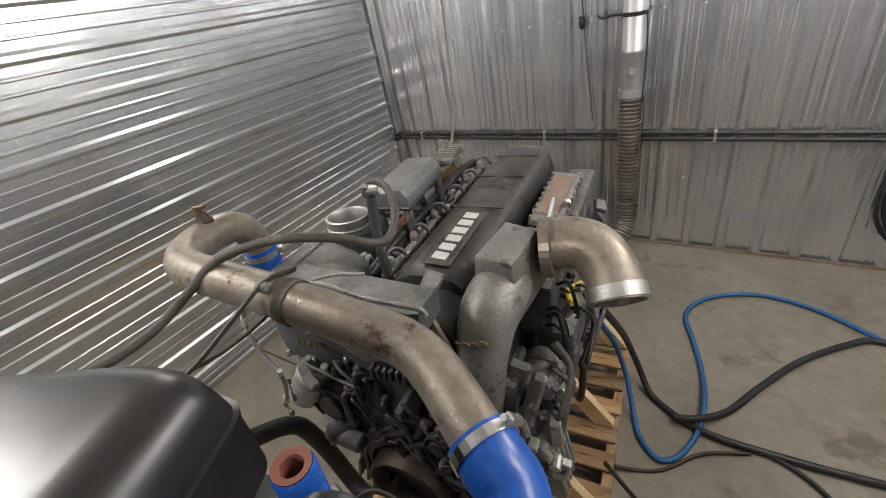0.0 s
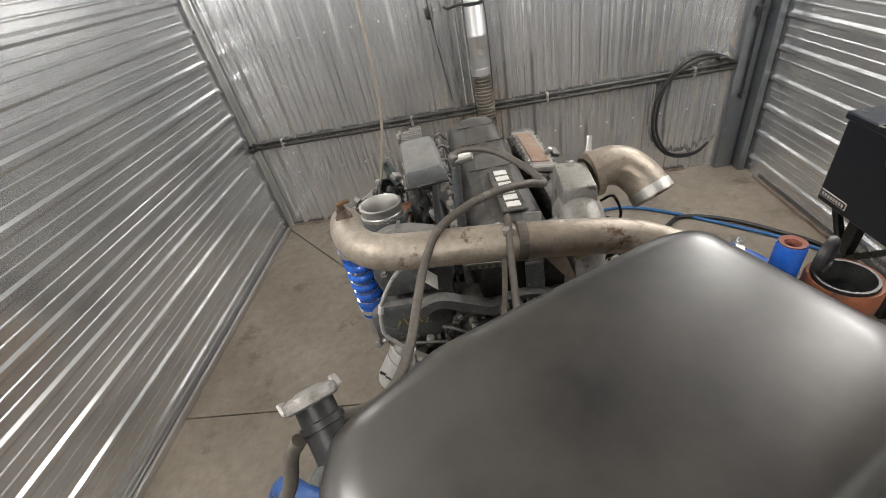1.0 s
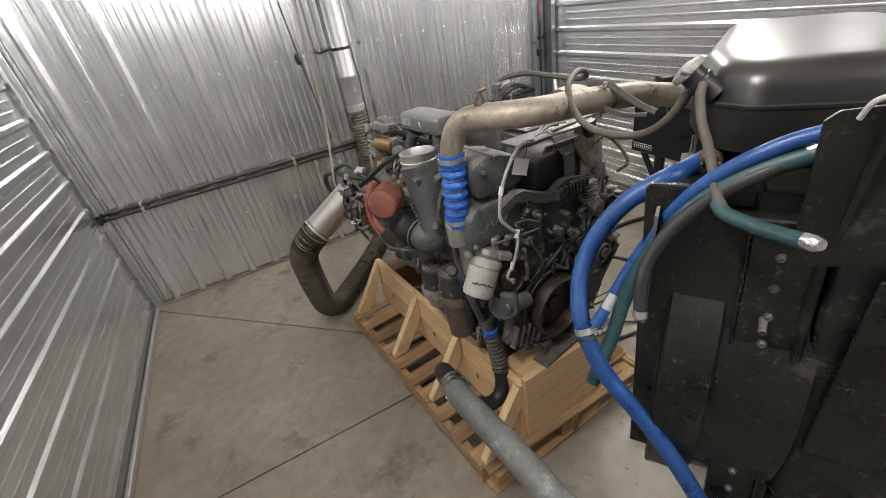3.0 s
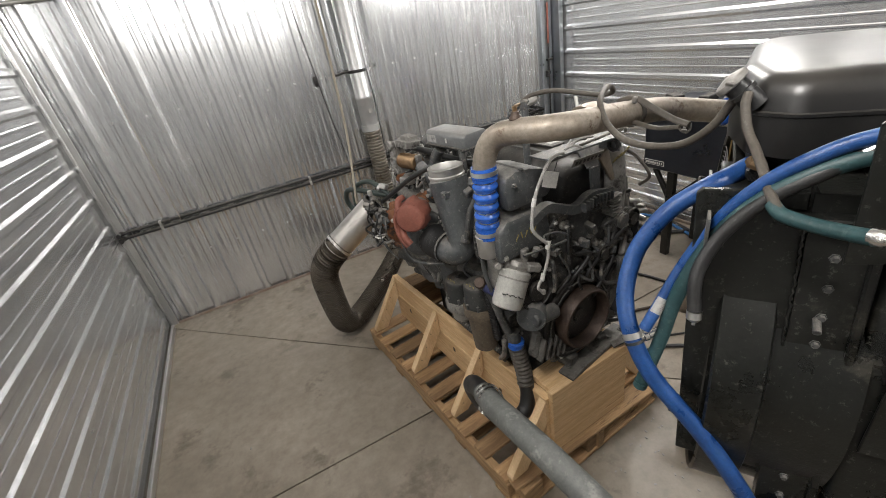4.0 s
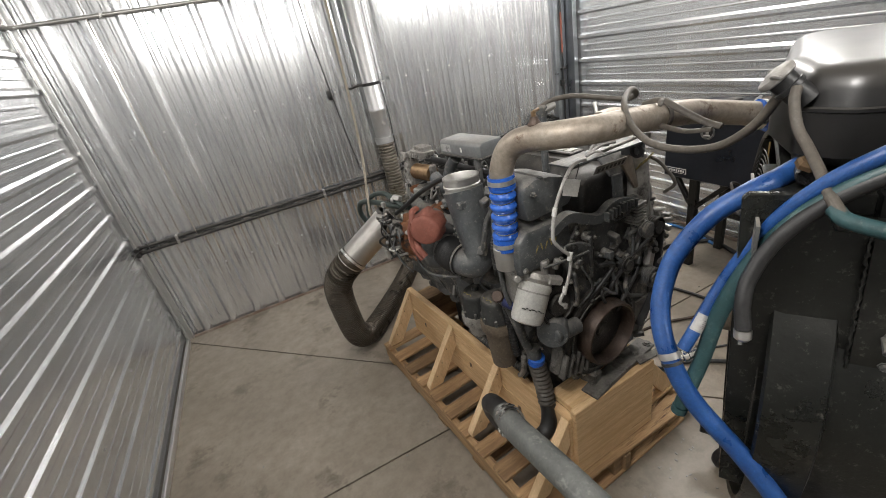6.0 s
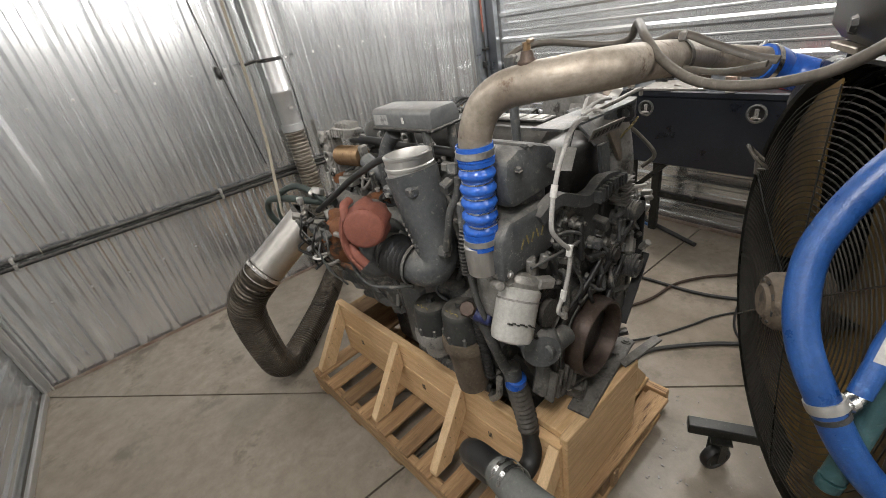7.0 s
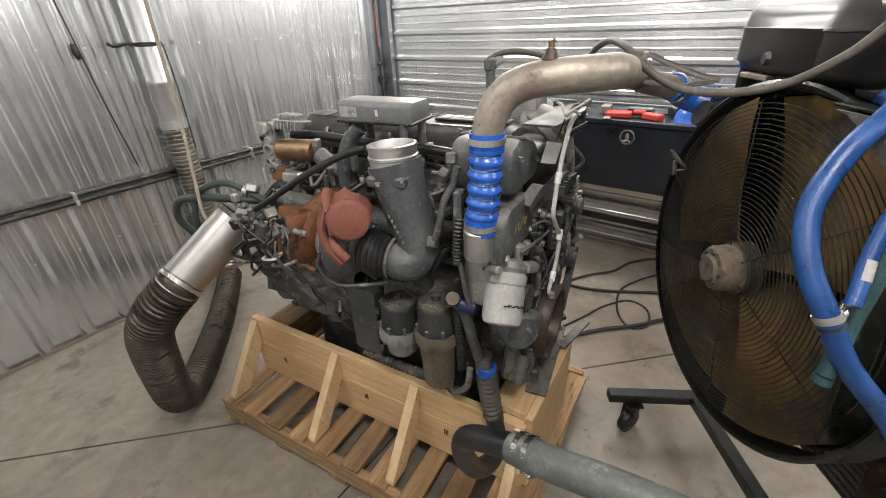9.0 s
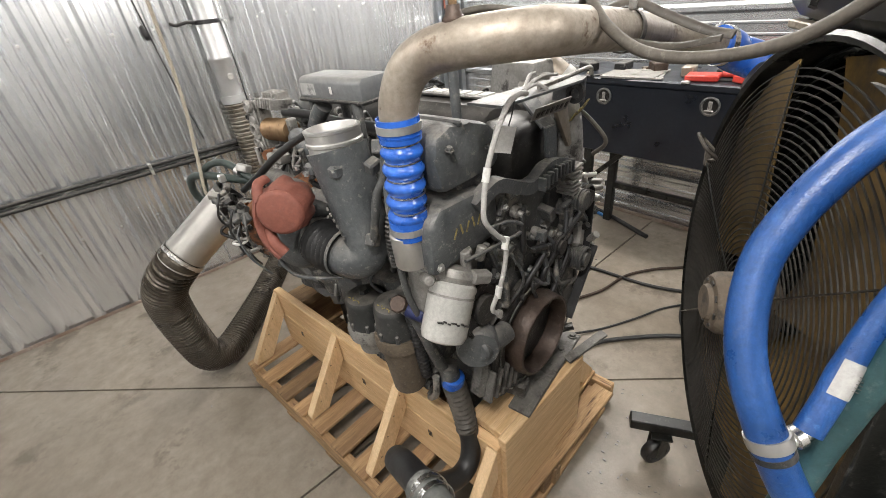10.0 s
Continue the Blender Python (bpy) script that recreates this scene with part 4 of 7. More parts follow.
# thermostat housing with a chalk mark
bm = prism([(-0.46, 1.125), (-0.24, 1.125), (-0.225, 1.15), (-0.235, 1.235), (-0.27, 1.262), (-0.42, 1.27), (-0.455, 1.24)], 0.12, 0.014, m=Matrix.Translation((0.02, -0.505, 0.0)))
th = part("thermostat_housing", bm, CAST, engine, smooth=40)
for k in range(5):
    part("chalk_mark", box((0.005, 0.001, 0.026), (-0.365 + 0.020 * k, -0.5665, 1.20 + 0.003 * (k % 2)), 0, (0, 25 - 40 * (k % 2), 0)), YELLOW, th, "yellow chalk stroke")
bolts("bolt", [(-0.42, -0.565, 1.145), (-0.33, -0.565, 1.14), (-0.24, -0.565, 1.15), (-0.25, -0.565, 1.24)], (0, -1, 0), 0.008, th)
part("outlet", lathe([(0.033, 0), (0.040, 0), (0.0385, 0.075), (0.034, 0.08), (0.030, 0.08)], (-0.432, -0.497, 1.145), (-0.05, 0.02, 1), 28, close=True), ALU, engine, "bare alloy hose outlet", smooth=40)
part("outlet_web", box((0.07, 0.05, 0.06), (-0.39, -0.50, 1.15), 0.012), DUSTY, engine)
# water pump body, with studs
bm = box((0.16, 0.10, 0.16), (-0.34, -0.49, 1.05), 0.02, segments=2)
rod((-0.40, -0.55, 1.10), (-0.40, -0.51, 1.165), 0.016, bm, 12, 0.003)
rod((-0.345, -0.57, 1.09), (-0.345, -0.57, 1.15), 0.013, bm, 12, 0.003)
rod((-0.30, -0.57, 1.10), (-0.29, -0.575, 1.135), 0.012, bm, 12, 0.003)
rod((-0.43, -0.52, 1.11), (-0.45, -0.56, 1.125), 0.012, bm, 12, 0.003)
part("water_pump", bm, DUSTY, engine, smooth=40)
bm = lathe([(0.0, 0), (0.05, 0), (0.055, 0.02), (0.055, 0.08), (0.05, 0.09), (0, 0.09)], (-0.30, -0.54, 0.865), (-0.6, -0.6, 0.1), 20)
box((0.17, 0.08, 0.09), (-0.26, -0.52, 0.85), 0.02, bm=bm)
rod((-0.36, -0.60, 0.87), (-0.24, -0.60, 0.85), 0.030, bm, 16, 0.006)
part("lower_pump_housing", bm, CAST, engine, smooth=40)
rb = part("ribbed_bracket", box((0.16, 0.05, 0.12), (-0.25, -0.555, 0.68), 0.012, (0, 18, 0)), MOUNT, engine)
for k in range(5):
    part("rib", box((0.012, 0.03, 0.10), (-0.31 + 0.03 * k, -0.588, 0.685 - 0.008 * k), 0.003, (0, 18, 0)), MOUNT, rb)

# spin-on filter, tilted
fa, fb = Vector((-0.446, -0.567, 0.955)), Vector((-0.368, -0.548, 1.070))
ax = (fb - fa).normalized()
H = (fb - fa).length
flt = part("spin_on_filter", lathe([(0, 0), (0.035, 0), (0.049, 0.006), (0.054, 0.02), (0.054, H - 0.022), (0.056, H - 0.018), (0.056, H - 0.006), (0.05, H), (0, H)], fa, ax, 36), WHITE, engine, "dirty white spin-on filter", smooth=40)
part("filter_seal", lathe([(0.0545, H - 0.034), (0.0552, H - 0.033), (0.0552, H - 0.030), (0.0545, H - 0.029)], fa, ax, 36), DUSTY, flt)
side = Vector((-0.62, -0.78, 0)).normalized()
side = (side - ax * side.dot(ax)).normalized()
tan = ax.cross(side)
for k in range(7):
    w = 0.006 if k % 3 else 0.012
    q = fa + ax * (0.052 + 0.003 * (k % 2)) + side * 0.0535 + tan * (-0.030 + 0.010 * k)
    part("filter_print", span(q - tan * w / 2, q + tan * w / 2, 0.003, 0.010, 0, side), DARK, flt)
part("filter_head", lathe([(0, 0), (0.05, 0), (0.056, 0.012), (0.05, 0.03), (0.03, 0.04), (0, 0.04)], fb, ax, 24), DUSTY, engine, smooth=40)
part("drain_fitting", box((0.05, 0.03, 0.028), (-0.335, -0.60, 1.085), 0.005, (0, 20, -20)), DUSTY, engine)

# oil filter housings
for v, u, top, low in ((-0.195, -0.395, 0.893, 0.68), (-0.337, -0.395, 0.932, 0.60)):
    cap = part("filter_cap", lathe([(0, 0.080), (0.020, 0.0795), (0.046, 0.076), (0.055, 0.072), (0.0595, 0.064), (0.061, 0.054), (0.063, 0.0), (0.0645, -0.004), (0.0645, -0.024), (0, -0.024)], (u, v, top - 0.075), (0, 0, 1), 32), CAPBLACK, engine, "black plastic filter cap", smooth=35)
    part("cap_nut", lathe([(0, 0.014), (0.013, 0.014), (0.016, 0.0), (0.022, -0.002)], (u, v, top + 0.005), (0, 0, 1), 6), CAPBLACK, cap)
    for k in range(5):
        part("chalk_mark", box((0.0032, 0.009, 0.0012), (u - 0.040 + 0.004 * (k % 2), v - 0.026 + 0.011 * k, top + 0.0028), 0, (0, -9, 50 * (k % 3) - 45)), YELLOW, cap)
    for k in range(8):
        a = k * math.pi / 4
        part("cap_lug", box((0.010, 0.012, 0.03), (u + 0.064 * math.cos(a), v + 0.064 * math.sin(a), top - 0.088), 0.003, (0, 0, math.degrees(a))), CASTD, cap)
    part("filter_bowl", lathe([(0.040, 0), (0.050, 0.01), (0.056, (top - low) * 0.3), (0.063, top - low - 0.15), (0.073, top - low - 0.142), (0.075, top - low - 0.112), (0.071, top - low - 0.10), (0, top - low - 0.10)], (u, v, low), (0, 0, 1), 32), MOTORDUST if v < -0.3 else DUSTY, engine, "dusty tapered filter bowl", smooth=35)
part("plain_cap", lathe([(0, 0.012), (0.03, 0.012), (0.036, 0.0), (0.036, -0.03), (0, -0.03)], (-0.31, -0.24, 0.915), (-0.2, 0, 1), 20), CASTD, engine, smooth=40)
bm = box((0.13, 0.34, 0.10), (-0.27, -0.25, 0.86), 0.02, segments=2)
box((0.12, 0.36, 0.12), (-0.28, -0.24, 0.72), 0.02, bm=bm)
part("filter_module", bm, CASTD, engine, smooth=40)
bm = box((0.085, 0.13, 0.30), (-0.275, 0.04, 0.66), 0.012, segments=2)
for k in range(4):
    box((0.02, 0.016, 0.03), (-0.315, -0.035, 0.56 + 0.06 * k), 0.004, bm=bm)
part("oil_cooler_cover", bm, CAST, engine, smooth=40)
bm = ribbed([(-0.29, 0.08, 0.475), (-0.30, -0.08, 0.478), (-0.30, -0.22, 0.485), (-0.30, -0.33, 0.49)], 0.016, 0.021, 0.018, 12, 4)
part("loom_tube", bm, CASTD, engine, "ribbed dusty wiring tube")
part("dipstick_foot", hose([(-0.31, -0.34, 0.49), (-0.36, -0.38, 0.53), (-0.375, -0.43, 0.60), (-0.375, -0.44, 0.68)], 0.011, 10), DUSTY, engine)
part("dipstick_elbow", rod((-0.33, -0.345, 0.475), (-0.30, -0.345, 0.49), 0.018, steps=12, bevel=0.003), CASTD, engine)
part("fill_cap", lathe([(0, 0.014), (0.02, 0.014), (0.024, 0.008), (0.024, 0)], (-0.435, -0.415, 0.985), (-0.6, -0.4, 0.7), 8), BROWN, engine, "rusty brown cap")
part("blue_wrap", rod((-0.42, -0.425, 0.965), (-0.405, -0.475, 0.955), 0.021, steps=14, bevel=0.004), NAVY, engine, "dark blue sleeve", smooth=40)
part("filler_tube", hose([(-0.43, -0.415, 0.98), (-0.41, -0.44, 0.93), (-0.385, -0.46, 0.80), (-0.365, -0.475, 0.715)], 0.0165, 14), CASTD, engine, smooth=60)
part("loom_tube", ribbed([(-0.405, -0.415, 0.935), (-0.395, -0.415, 0.80), (-0.385, -0.415, 0.68)], 0.014, 0.018, 0.0145, 12, 4), RUBBER, engine, smooth=60)

# turbocharger
turb = part("turbine_housing", lathe([(0.03, -0.05), (0.065, -0.045), (0.085, -0.02), (0.087, 0.01), (0.075, 0.04), (0.05, 0.055), (0.03, 0.055)], (-0.43, 0.12, 1.07), (-0.15, 1, 0.05), 28), RUST, engine, "rust-orange turbine housing", smooth=45)
part("turbine_inlet", hose([(-0.22, 0.10, 1.12), (-0.30, 0.12, 1.14), (-0.37, 0.14, 1.11), (-0.43, 0.14, 1.08)], 0.05, 14), RUST, turb, smooth=60)
bm = lathe([(0.02, 0), (0.055, 0.0), (0.07, 0.02), (0.07, 0.06), (0.055, 0.08), (0.02, 0.08)], (-0.44, 0.03, 1.08), (0.1, -1, 0), 24)
part("bearing_housing", bm, ALU, turb, smooth=45)
part("compressor_housing", lathe([(0.03, -0.04), (0.08, -0.035), (0.10, -0.01), (0.10, 0.02), (0.085, 0.045), (0.06, 0.055), (0.055, 0.09), (0.04, 0.09)], (-0.45, -0.06, 1.09), (0.05, -1, 0.0), 28), CAST, turb, "grey alloy compressor housing", smooth=45)
axc = Vector((-0.72, -0.66, 0.08)).normalized()
cp = Vector((-0.550, -0.180, 1.232))
part("red_cap", lathe([(0, 0.012), (0.045, 0.013), (0.054, 0.008), (0.057, -0.004), (0.056, -0.05), (0.05, -0.055)], cp, axc, 36), REDCAP, turb, "faded red rubber cap", smooth=50)
part("turbo_outlet", rod(cp - axc * 0.12, cp - axc * 0.03, 0.047, steps=24, bevel=0.004), CAST, turb, smooth=40)
bm = hose([(-0.560, -0.115, 1.262), (-0.573, -0.105, 1.207), (-0.577, -0.12, 1.152), (-0.565, -0.145, 1.107)], 0.030, 12, flat=0.45)
hose([(-0.57, -0.125, 1.177), (-0.577, -0.15, 1.152), (-0.567, -0.168, 1.122)], 0.014, 8, bm=bm)
hose([(-0.525, -0.10, 1.292), (-0.56, -0.125, 1.292), (-0.575, -0.14, 1.257)], 0.012, 8, bm=bm, flat=0.6)
part("cap_strap", bm, REDCAP, turb, "hanging red rubber strap", smooth=60)
wr = random.Random(5)
ph = [wr.uniform(0, 6.28) for _ in range(6)]
bm = bmesh.new()
side_ = axc.orthogonal().normalized()
upv = axc.cross(side_)
rings = []
for d, r0, am in ((0.002, 0.0565, 0.001), (-0.012, 0.059, 0.002), (-0.030, 0.062, 0.004), (-0.050, 0.065, 0.006), (-0.070, 0.062, 0.007), (-0.090, 0.055, 0.007)):
    ring = []
    for i in range(40):
        a = 2 * math.pi * i / 40
        r = r0 + am * (math.sin(5 * a + ph[0] + 20 * d) * 0.6 + math.sin(9 * a + ph[1] - 35 * d) * 0.5 + math.sin(13 * a + ph[2]) * 0.3)
        ring.append(bm.verts.new(cp + axc * d + (side_ * math.cos(a) + upv * math.sin(a)) * r))
    rings.append(ring)
for lo, hi in zip(rings, rings[1:]):
    for i in range(40):
        bm.faces.new((lo[i], lo[(i + 1) % 40], hi[(i + 1) % 40], hi[i]))
bmesh.ops.recalc_face_normals(bm, faces=bm.faces)
bmesh.ops.solidify(bm, geom=bm.faces[:], thickness=0.003)
part("cap_skirt", bm, REDCAP, turb, "wrinkled red rubber skirt", smooth=70)
bm = hose([(-0.545, -0.05, 1.11), (-0.535, -0.02, 1.04), (-0.52, -0.06, 0.985), (-0.49, -0.14, 0.985), (-0.45, -0.2, 0.99)], 0.006, 8)
part("coolant_line", bm, CAST, turb, "dull metal coolant line", smooth=60)
volute = [Vector((-0.455 - 0.012 * math.sin(a), 0.12, 1.07)) + Vector((math.cos(a) * 0.056, 0, math.sin(a) * 0.056)) for a in [0.4 + i * 2 * math.pi / 28 for i in range(29)]]
part("volute", sweep(volute, lambda f: 0.042 - 0.016 * f, 16), RUST, turb, "rust-orange volute", smooth=60)
part("outlet_flange", lathe([(0.04, 0), (0.066, 0), (0.069, 0.008), (0.069, 0.02), (0.05, 0.026), (0.04, 0.026)], (-0.455, 0.175, 1.075), (-0.25, 1, 0.05), 28, close=True), RUST, turb, smooth=40)
bolts("flange_nut", [(-0.46 + 0.058 * math.cos(k * 1.05), 0.20, 1.077 + 0.058 * math.sin(k * 1.05)) for k in range(6)], (-0.25, 1, 0.05), 0.008, turb, RUST, 0.012)
part("manifold_flange", box((0.05, 0.09, 0.07), (-0.45, 0.15, 1.14), 0.014, (0, 12, 6), segments=2), RUST, turb, "rusty flange", smooth=40)
part("wastegate_arm", hose([(-0.545, 0.06, 1.05), (-0.56, 0.10, 1.03), (-0.55, 0.16, 1.01), (-0.53, 0.2, 0.99)], 0.006, 8), DUSTY, turb, smooth=60)
part("wire_bail", hose([(-0.545, 0.12, 1.06), (-0.575, 0.12, 1.055), (-0.58, 0.17, 1.045), (-0.55, 0.18, 1.045)], 0.004, 6), PAPER, turb, smooth=60)
for (a, b, m) in (((-0.53, 0.09, 1.02), (-0.50, 0.03, 1.0), RUST), ((-0.51, 0.03, 1.13), (-0.525, 0.07, 1.14), DUSTY), ((-0.52, 0.12, 0.985), (-0.49, 0.18, 0.975), DUSTY)):
    part("v_band", rod(a, b, 0.009, steps=10, bevel=0.003), m, turb)
# lines and brackets draped over the turbine side
trb = random.Random(17)
for k in range(8):
    p = Vector((-0.535 - trb.uniform(0, 0.03), trb.uniform(0.06, 0.26), trb.uniform(1.08, 1.19)))
    w = [p, p + Vector((-0.02, trb.uniform(-0.04, 0.04), -0.03)), p + Vector((-0.015, trb.uniform(-0.06, 0.06), -0.09)), p + Vector((0.02, trb.uniform(-0.07, 0.07), -0.16))]
    part("small_line", hose(w, trb.uniform(0.0022, 0.0042), 7, 6), trb.choice((RUBBER, DARK, CAST, RUBBER, CASTD)), turb, smooth=60)
for k in range(14):
    p = (-0.535 - trb.uniform(0, 0.03), trb.uniform(0.08, 0.28), trb.uniform(1.02, 1.18))
    part("fitting", box((trb.uniform(0.012, 0.03), trb.uniform(0.012, 0.035), trb.uniform(0.01, 0.03)), p, 0.003, (trb.uniform(-40, 40), trb.uniform(-40, 40), trb.uniform(0, 90))), trb.choice((DUSTY, CASTD, CAST, DARK)), turb)
# crumpled dark shield below the turbine
bm = bmesh.new()
A_, B_, C_, D_ = Vector((-0.43, 0.56, 1.0)), Vector((-0.33, 0.06, 0.99)), Vector((-0.27, 0.09, 0.60)), Vector((-0.30, 0.54, 0.62))
rows = []
for i in range(11):
    row = []
    for j in range(11):
        f, g = i / 10, j / 10
        p = (A_ * (1 - g) + B_ * g) * (1 - f) + (D_ * (1 - g) + C_ * g) * f
        row.append(bm.verts.new(p + Vector((trb.uniform(-0.022, 0.022), trb.uniform(-0.01, 0.01), trb.uniform(-0.012, 0.012)))))
    rows.append(row)
for i in range(10):
    for j in range(10):
        bm.faces.new((rows[i][j], rows[i][j + 1], rows[i + 1][j + 1], rows[i + 1][j]))
bmesh.ops.recalc_face_normals(bm, faces=bm.faces)
bmesh.ops.solidify(bm, geom=bm.faces[:], thickness=0.004)
part("heat_shield", bm, CASTD, engine, "crumpled dark sheet shield")
# intake duct with its bright neck
bm = sweep(curve_points([(-0.385, -0.222, 1.345), (-0.387, -0.240, 1.27), (-0.392, -0.266, 1.18), (-0.402, -0.290, 1.108), (-0.425, -0.280, 1.072), (-0.447, -0.235, 1.077), (-0.455, -0.17, 1.09)], 8), lambda f: 0.0745 - 0.018 * min(1, f * 1.7), 32)
duct_ = part("intake_duct", bm, CAST, engine, "grey cast intake duct", smooth=60)
part("neck", lathe([(0.056, 0), (0.066, 0), (0.066, 0.02), (0.069, 0.023), (0.069, 0.029), (0.066, 0.032), (0.066, 0.05), (0.068, 0.052), (0.068, 0.058), (0.061, 0.06), (0.058, 0.056), (0.056, 0.01)], (-0.384, -0.22, 1.335), (0.02, 0.06, 1), 40, close=True), ALU, duct_, "bright machined neck", smooth=40)
part("bellows", ribbed([(-0.450, -0.235, 1.083), (-0.456, -0.19, 1.087), (-0.455, -0.145, 1.092)], 0.056, 0.066, 0.015, 24), RUBBER, duct_, "black rubber bellows", smooth=60)
part("bellows_clamp", clamp_band((-0.449, -0.240, 1.083), (-0.12, 1, 0.1), 0.0635, 0.010), CASTD, duct_, "dull band clamp")
part("bellows_clamp", clamp_band((-0.455, -0.142, 1.092), (0, 1, 0.1), 0.062, 0.010), CASTD, duct_, "dull band clamp")
part("duct_lug", box((0.03, 0.03, 0.03), (-0.435, -0.275, 1.31), 0.006), CAST, duct_)
part("duct_lug", box((0.03, 0.03, 0.03), (-0.445, -0.19, 1.305), 0.006), CAST, duct_)
for k in range(6):
    part("cast_mark", box((0.002, 0.006, 0.009), (-0.4645, -0.245 - 0.008 * k, 1.22 - 0.014 * k), 0, (0, 0, 15)), DUSTY, duct_)

# exhaust manifold under the intake parts
for i in range(6):
    v = -0.36 + 0.145 * i
    part("manifold_runner", hose([(-0.16, v, 1.08), (-0.22, v, 1.10), (-0.27, v + (0.1 - v) * 0.25, 1.10), (-0.30, v + (0.1 - v) * 0.4, 1.10)], 0.034, 12), RUST if 1 < i < 5 else CASTD, engine, smooth=60)
part("manifold_log", hose([(-0.29, -0.30, 1.10), (-0.31, 0.0, 1.11), (-0.31, 0.2, 1.11), (-0.29, 0.40, 1.10)], 0.042, 14), CASTD, engine, smooth=60)

# control box over the fuel rail
bm = prism([(-0.062, 0.0), (0.062, 0.0), (0.062, 0.03), (0.045, 0.056), (-0.05, 0.056), (-0.062, 0.045)], 0.255, 0.006, m=Matrix.Translation((-0.228, -0.085, 1.422)) @ pose(0, 0, 0, 0, 0, 4))
cb = part("control_box", bm, CTRL, engine, "grey moulded control box", smooth=30)
part("sticker", box((0.001, 0.062, 0.030), (-0.2955, -0.002, 1.447), 0, (0, 0, 4)), SCUFF, cb, "worn pale sticker")
part("clip", box((0.002, 0.008, 0.018), (-0.2925, -0.105, 1.448), 0, (0, 0, 4)), PAPER, cb)
part("seal_lip", box((0.136, 0.262, 0.010), (-0.228, -0.085, 1.42), 0.003, (0, 0, 4)), DARK, cb)
for du, dv in ((-0.05, 0.1), (0.05, 0.1), (-0.05, -0.1), (0.05, -0.1)):
    part("box_leg", rod((-0.228 + du, -0.085 + dv, 1.26), (-0.228 + du, -0.085 + dv, 1.42), 0.013, steps=10), CASTD, cb)
# valve block at the rear top, pale alloy with a bellows
bm = box((0.05, 0.05, 0.17), (-0.285, 0.355, 1.305), 0.006)
for z in (1.375, 1.335, 1.285, 1.245):
    rod((-0.31, 0.35, z), (-0.33, 0.345, z), 0.016, bm, 14, 0.003)
box((0.09, 0.10, 0.035), (-0.26, 0.34, 1.215), 0.006, bm=bm)
box((0.04, 0.16, 0.02), (-0.25, 0.30, 1.385), 0.004, bm=bm)
for k in range(5):
    box((0.05, 0.006, 0.03), (-0.25, 0.25 + 0.02 * k, 1.40), 0.001, bm=bm)
vb = part("valve_block", bm, DUSTY, engine, "pale alloy valve block", smooth=35)
part("brass_bellows", ribbed([(-0.285, 0.325, 1.298), (-0.287, 0.24, 1.305), (-0.29, 0.165, 1.312)], 0.027, 0.037, 0.015, 24, 6), BRASS, vb, smooth=60)
part("port_plate", box((0.010, 0.055, 0.175), (-0.318, 0.358, 1.31), 0.004, (0, 0, 6)), DUSTY, vb, "pale drilled end plate")
for z, r in ((1.378, 0.018), (1.345, 0.010), (1.305, 0.022), (1.262, 0.014), (1.236, 0.010)):
    part("port_ring", lathe([(r * 0.55, 0.0), (r, 0.0), (r, 0.010), (r * 0.85, 0.013), (r * 0.6, 0.012), (r * 0.55, 0.004)], (-0.322, 0.356 + 0.008 * math.sin(z * 90), z), (-1, -0.1, 0), 20, close=True), DUSTY if r > 0.012 else DARK, vb, smooth=40)
for k in range(7):
    part("plate_fin", box((0.060, 0.005, 0.030), (-0.283, 0.315 - 0.016 * k, 1.385), 0.001, (0, 12, 0)), DUSTY, vb)
part("square_plug", box((0.05, 0.07, 0.035), (-0.315, 0.265, 1.215), 0.006, (0, 8, 10)), ALU, vb, "pale square plug")
part("flange", box((0.03, 0.02, 0.08), (-0.29, 0.155, 1.312), 0.004), DUSTY, vb)
part("rusty_foot", rod((-0.30, 0.35, 1.195), (-0.30, 0.35, 1.235), 0.03, steps=14, bevel=0.004), RUST, vb)
part("egr_pipe", hose([(-0.29, 0.15, 1.30), (-0.29, 0.10, 1.27), (-0.27, 0.06, 1.22), (-0.26, 0.05, 1.14)], 0.028, 14), CAST, engine, smooth=60)
part("egr_pipe", hose([(-0.27, -0.02, 1.40), (-0.275, 0.02, 1.36), (-0.285, 0.05, 1.29), (-0.28, 0.06, 1.20)], 0.024, 14), CAST, engine, smooth=60)

# fuel rail, injector lines and wiring in the trough beside the cover
part("fuel_rail", rod((-0.165, -0.36, 1.305), (-0.165, 0.36, 1.305), 0.014, steps=12), DUSTY, engine, smooth=60)
for i in range(6):
    v = -0.34 + 0.135 * i
    part("injector_line", hose([(-0.165, v, 1.315), (-0.175, v + 0.015, 1.345), (-0.15, v + 0.03, 1.352), (-0.128, v + 0.035, 1.32)], 0.006, 8), CASTD, engine, smooth=60)
    part("injector_nut", lathe([(0, 0.03), (0.009, 0.03), (0.013, 0.02), (0.013, 0)], (-0.165, v, 1.312), (0, 0, 1), 8), DUSTY, engine)
    part("loom_clip", box((0.03, 0.02, 0.03), (-0.19, v + 0.05, 1.315), 0.004, (0, 20, 10 * i)), DUSTY if i % 2 else CASTD, engine)
part("wire_loom", hose([(-0.20, -0.40, 1.32), (-0.205, -0.2, 1.335), (-0.20, 0.0, 1.33), (-0.21, 0.2, 1.34), (-0.20, 0.36, 1.33)], 0.015, 10), RUBBER, engine, smooth=60)
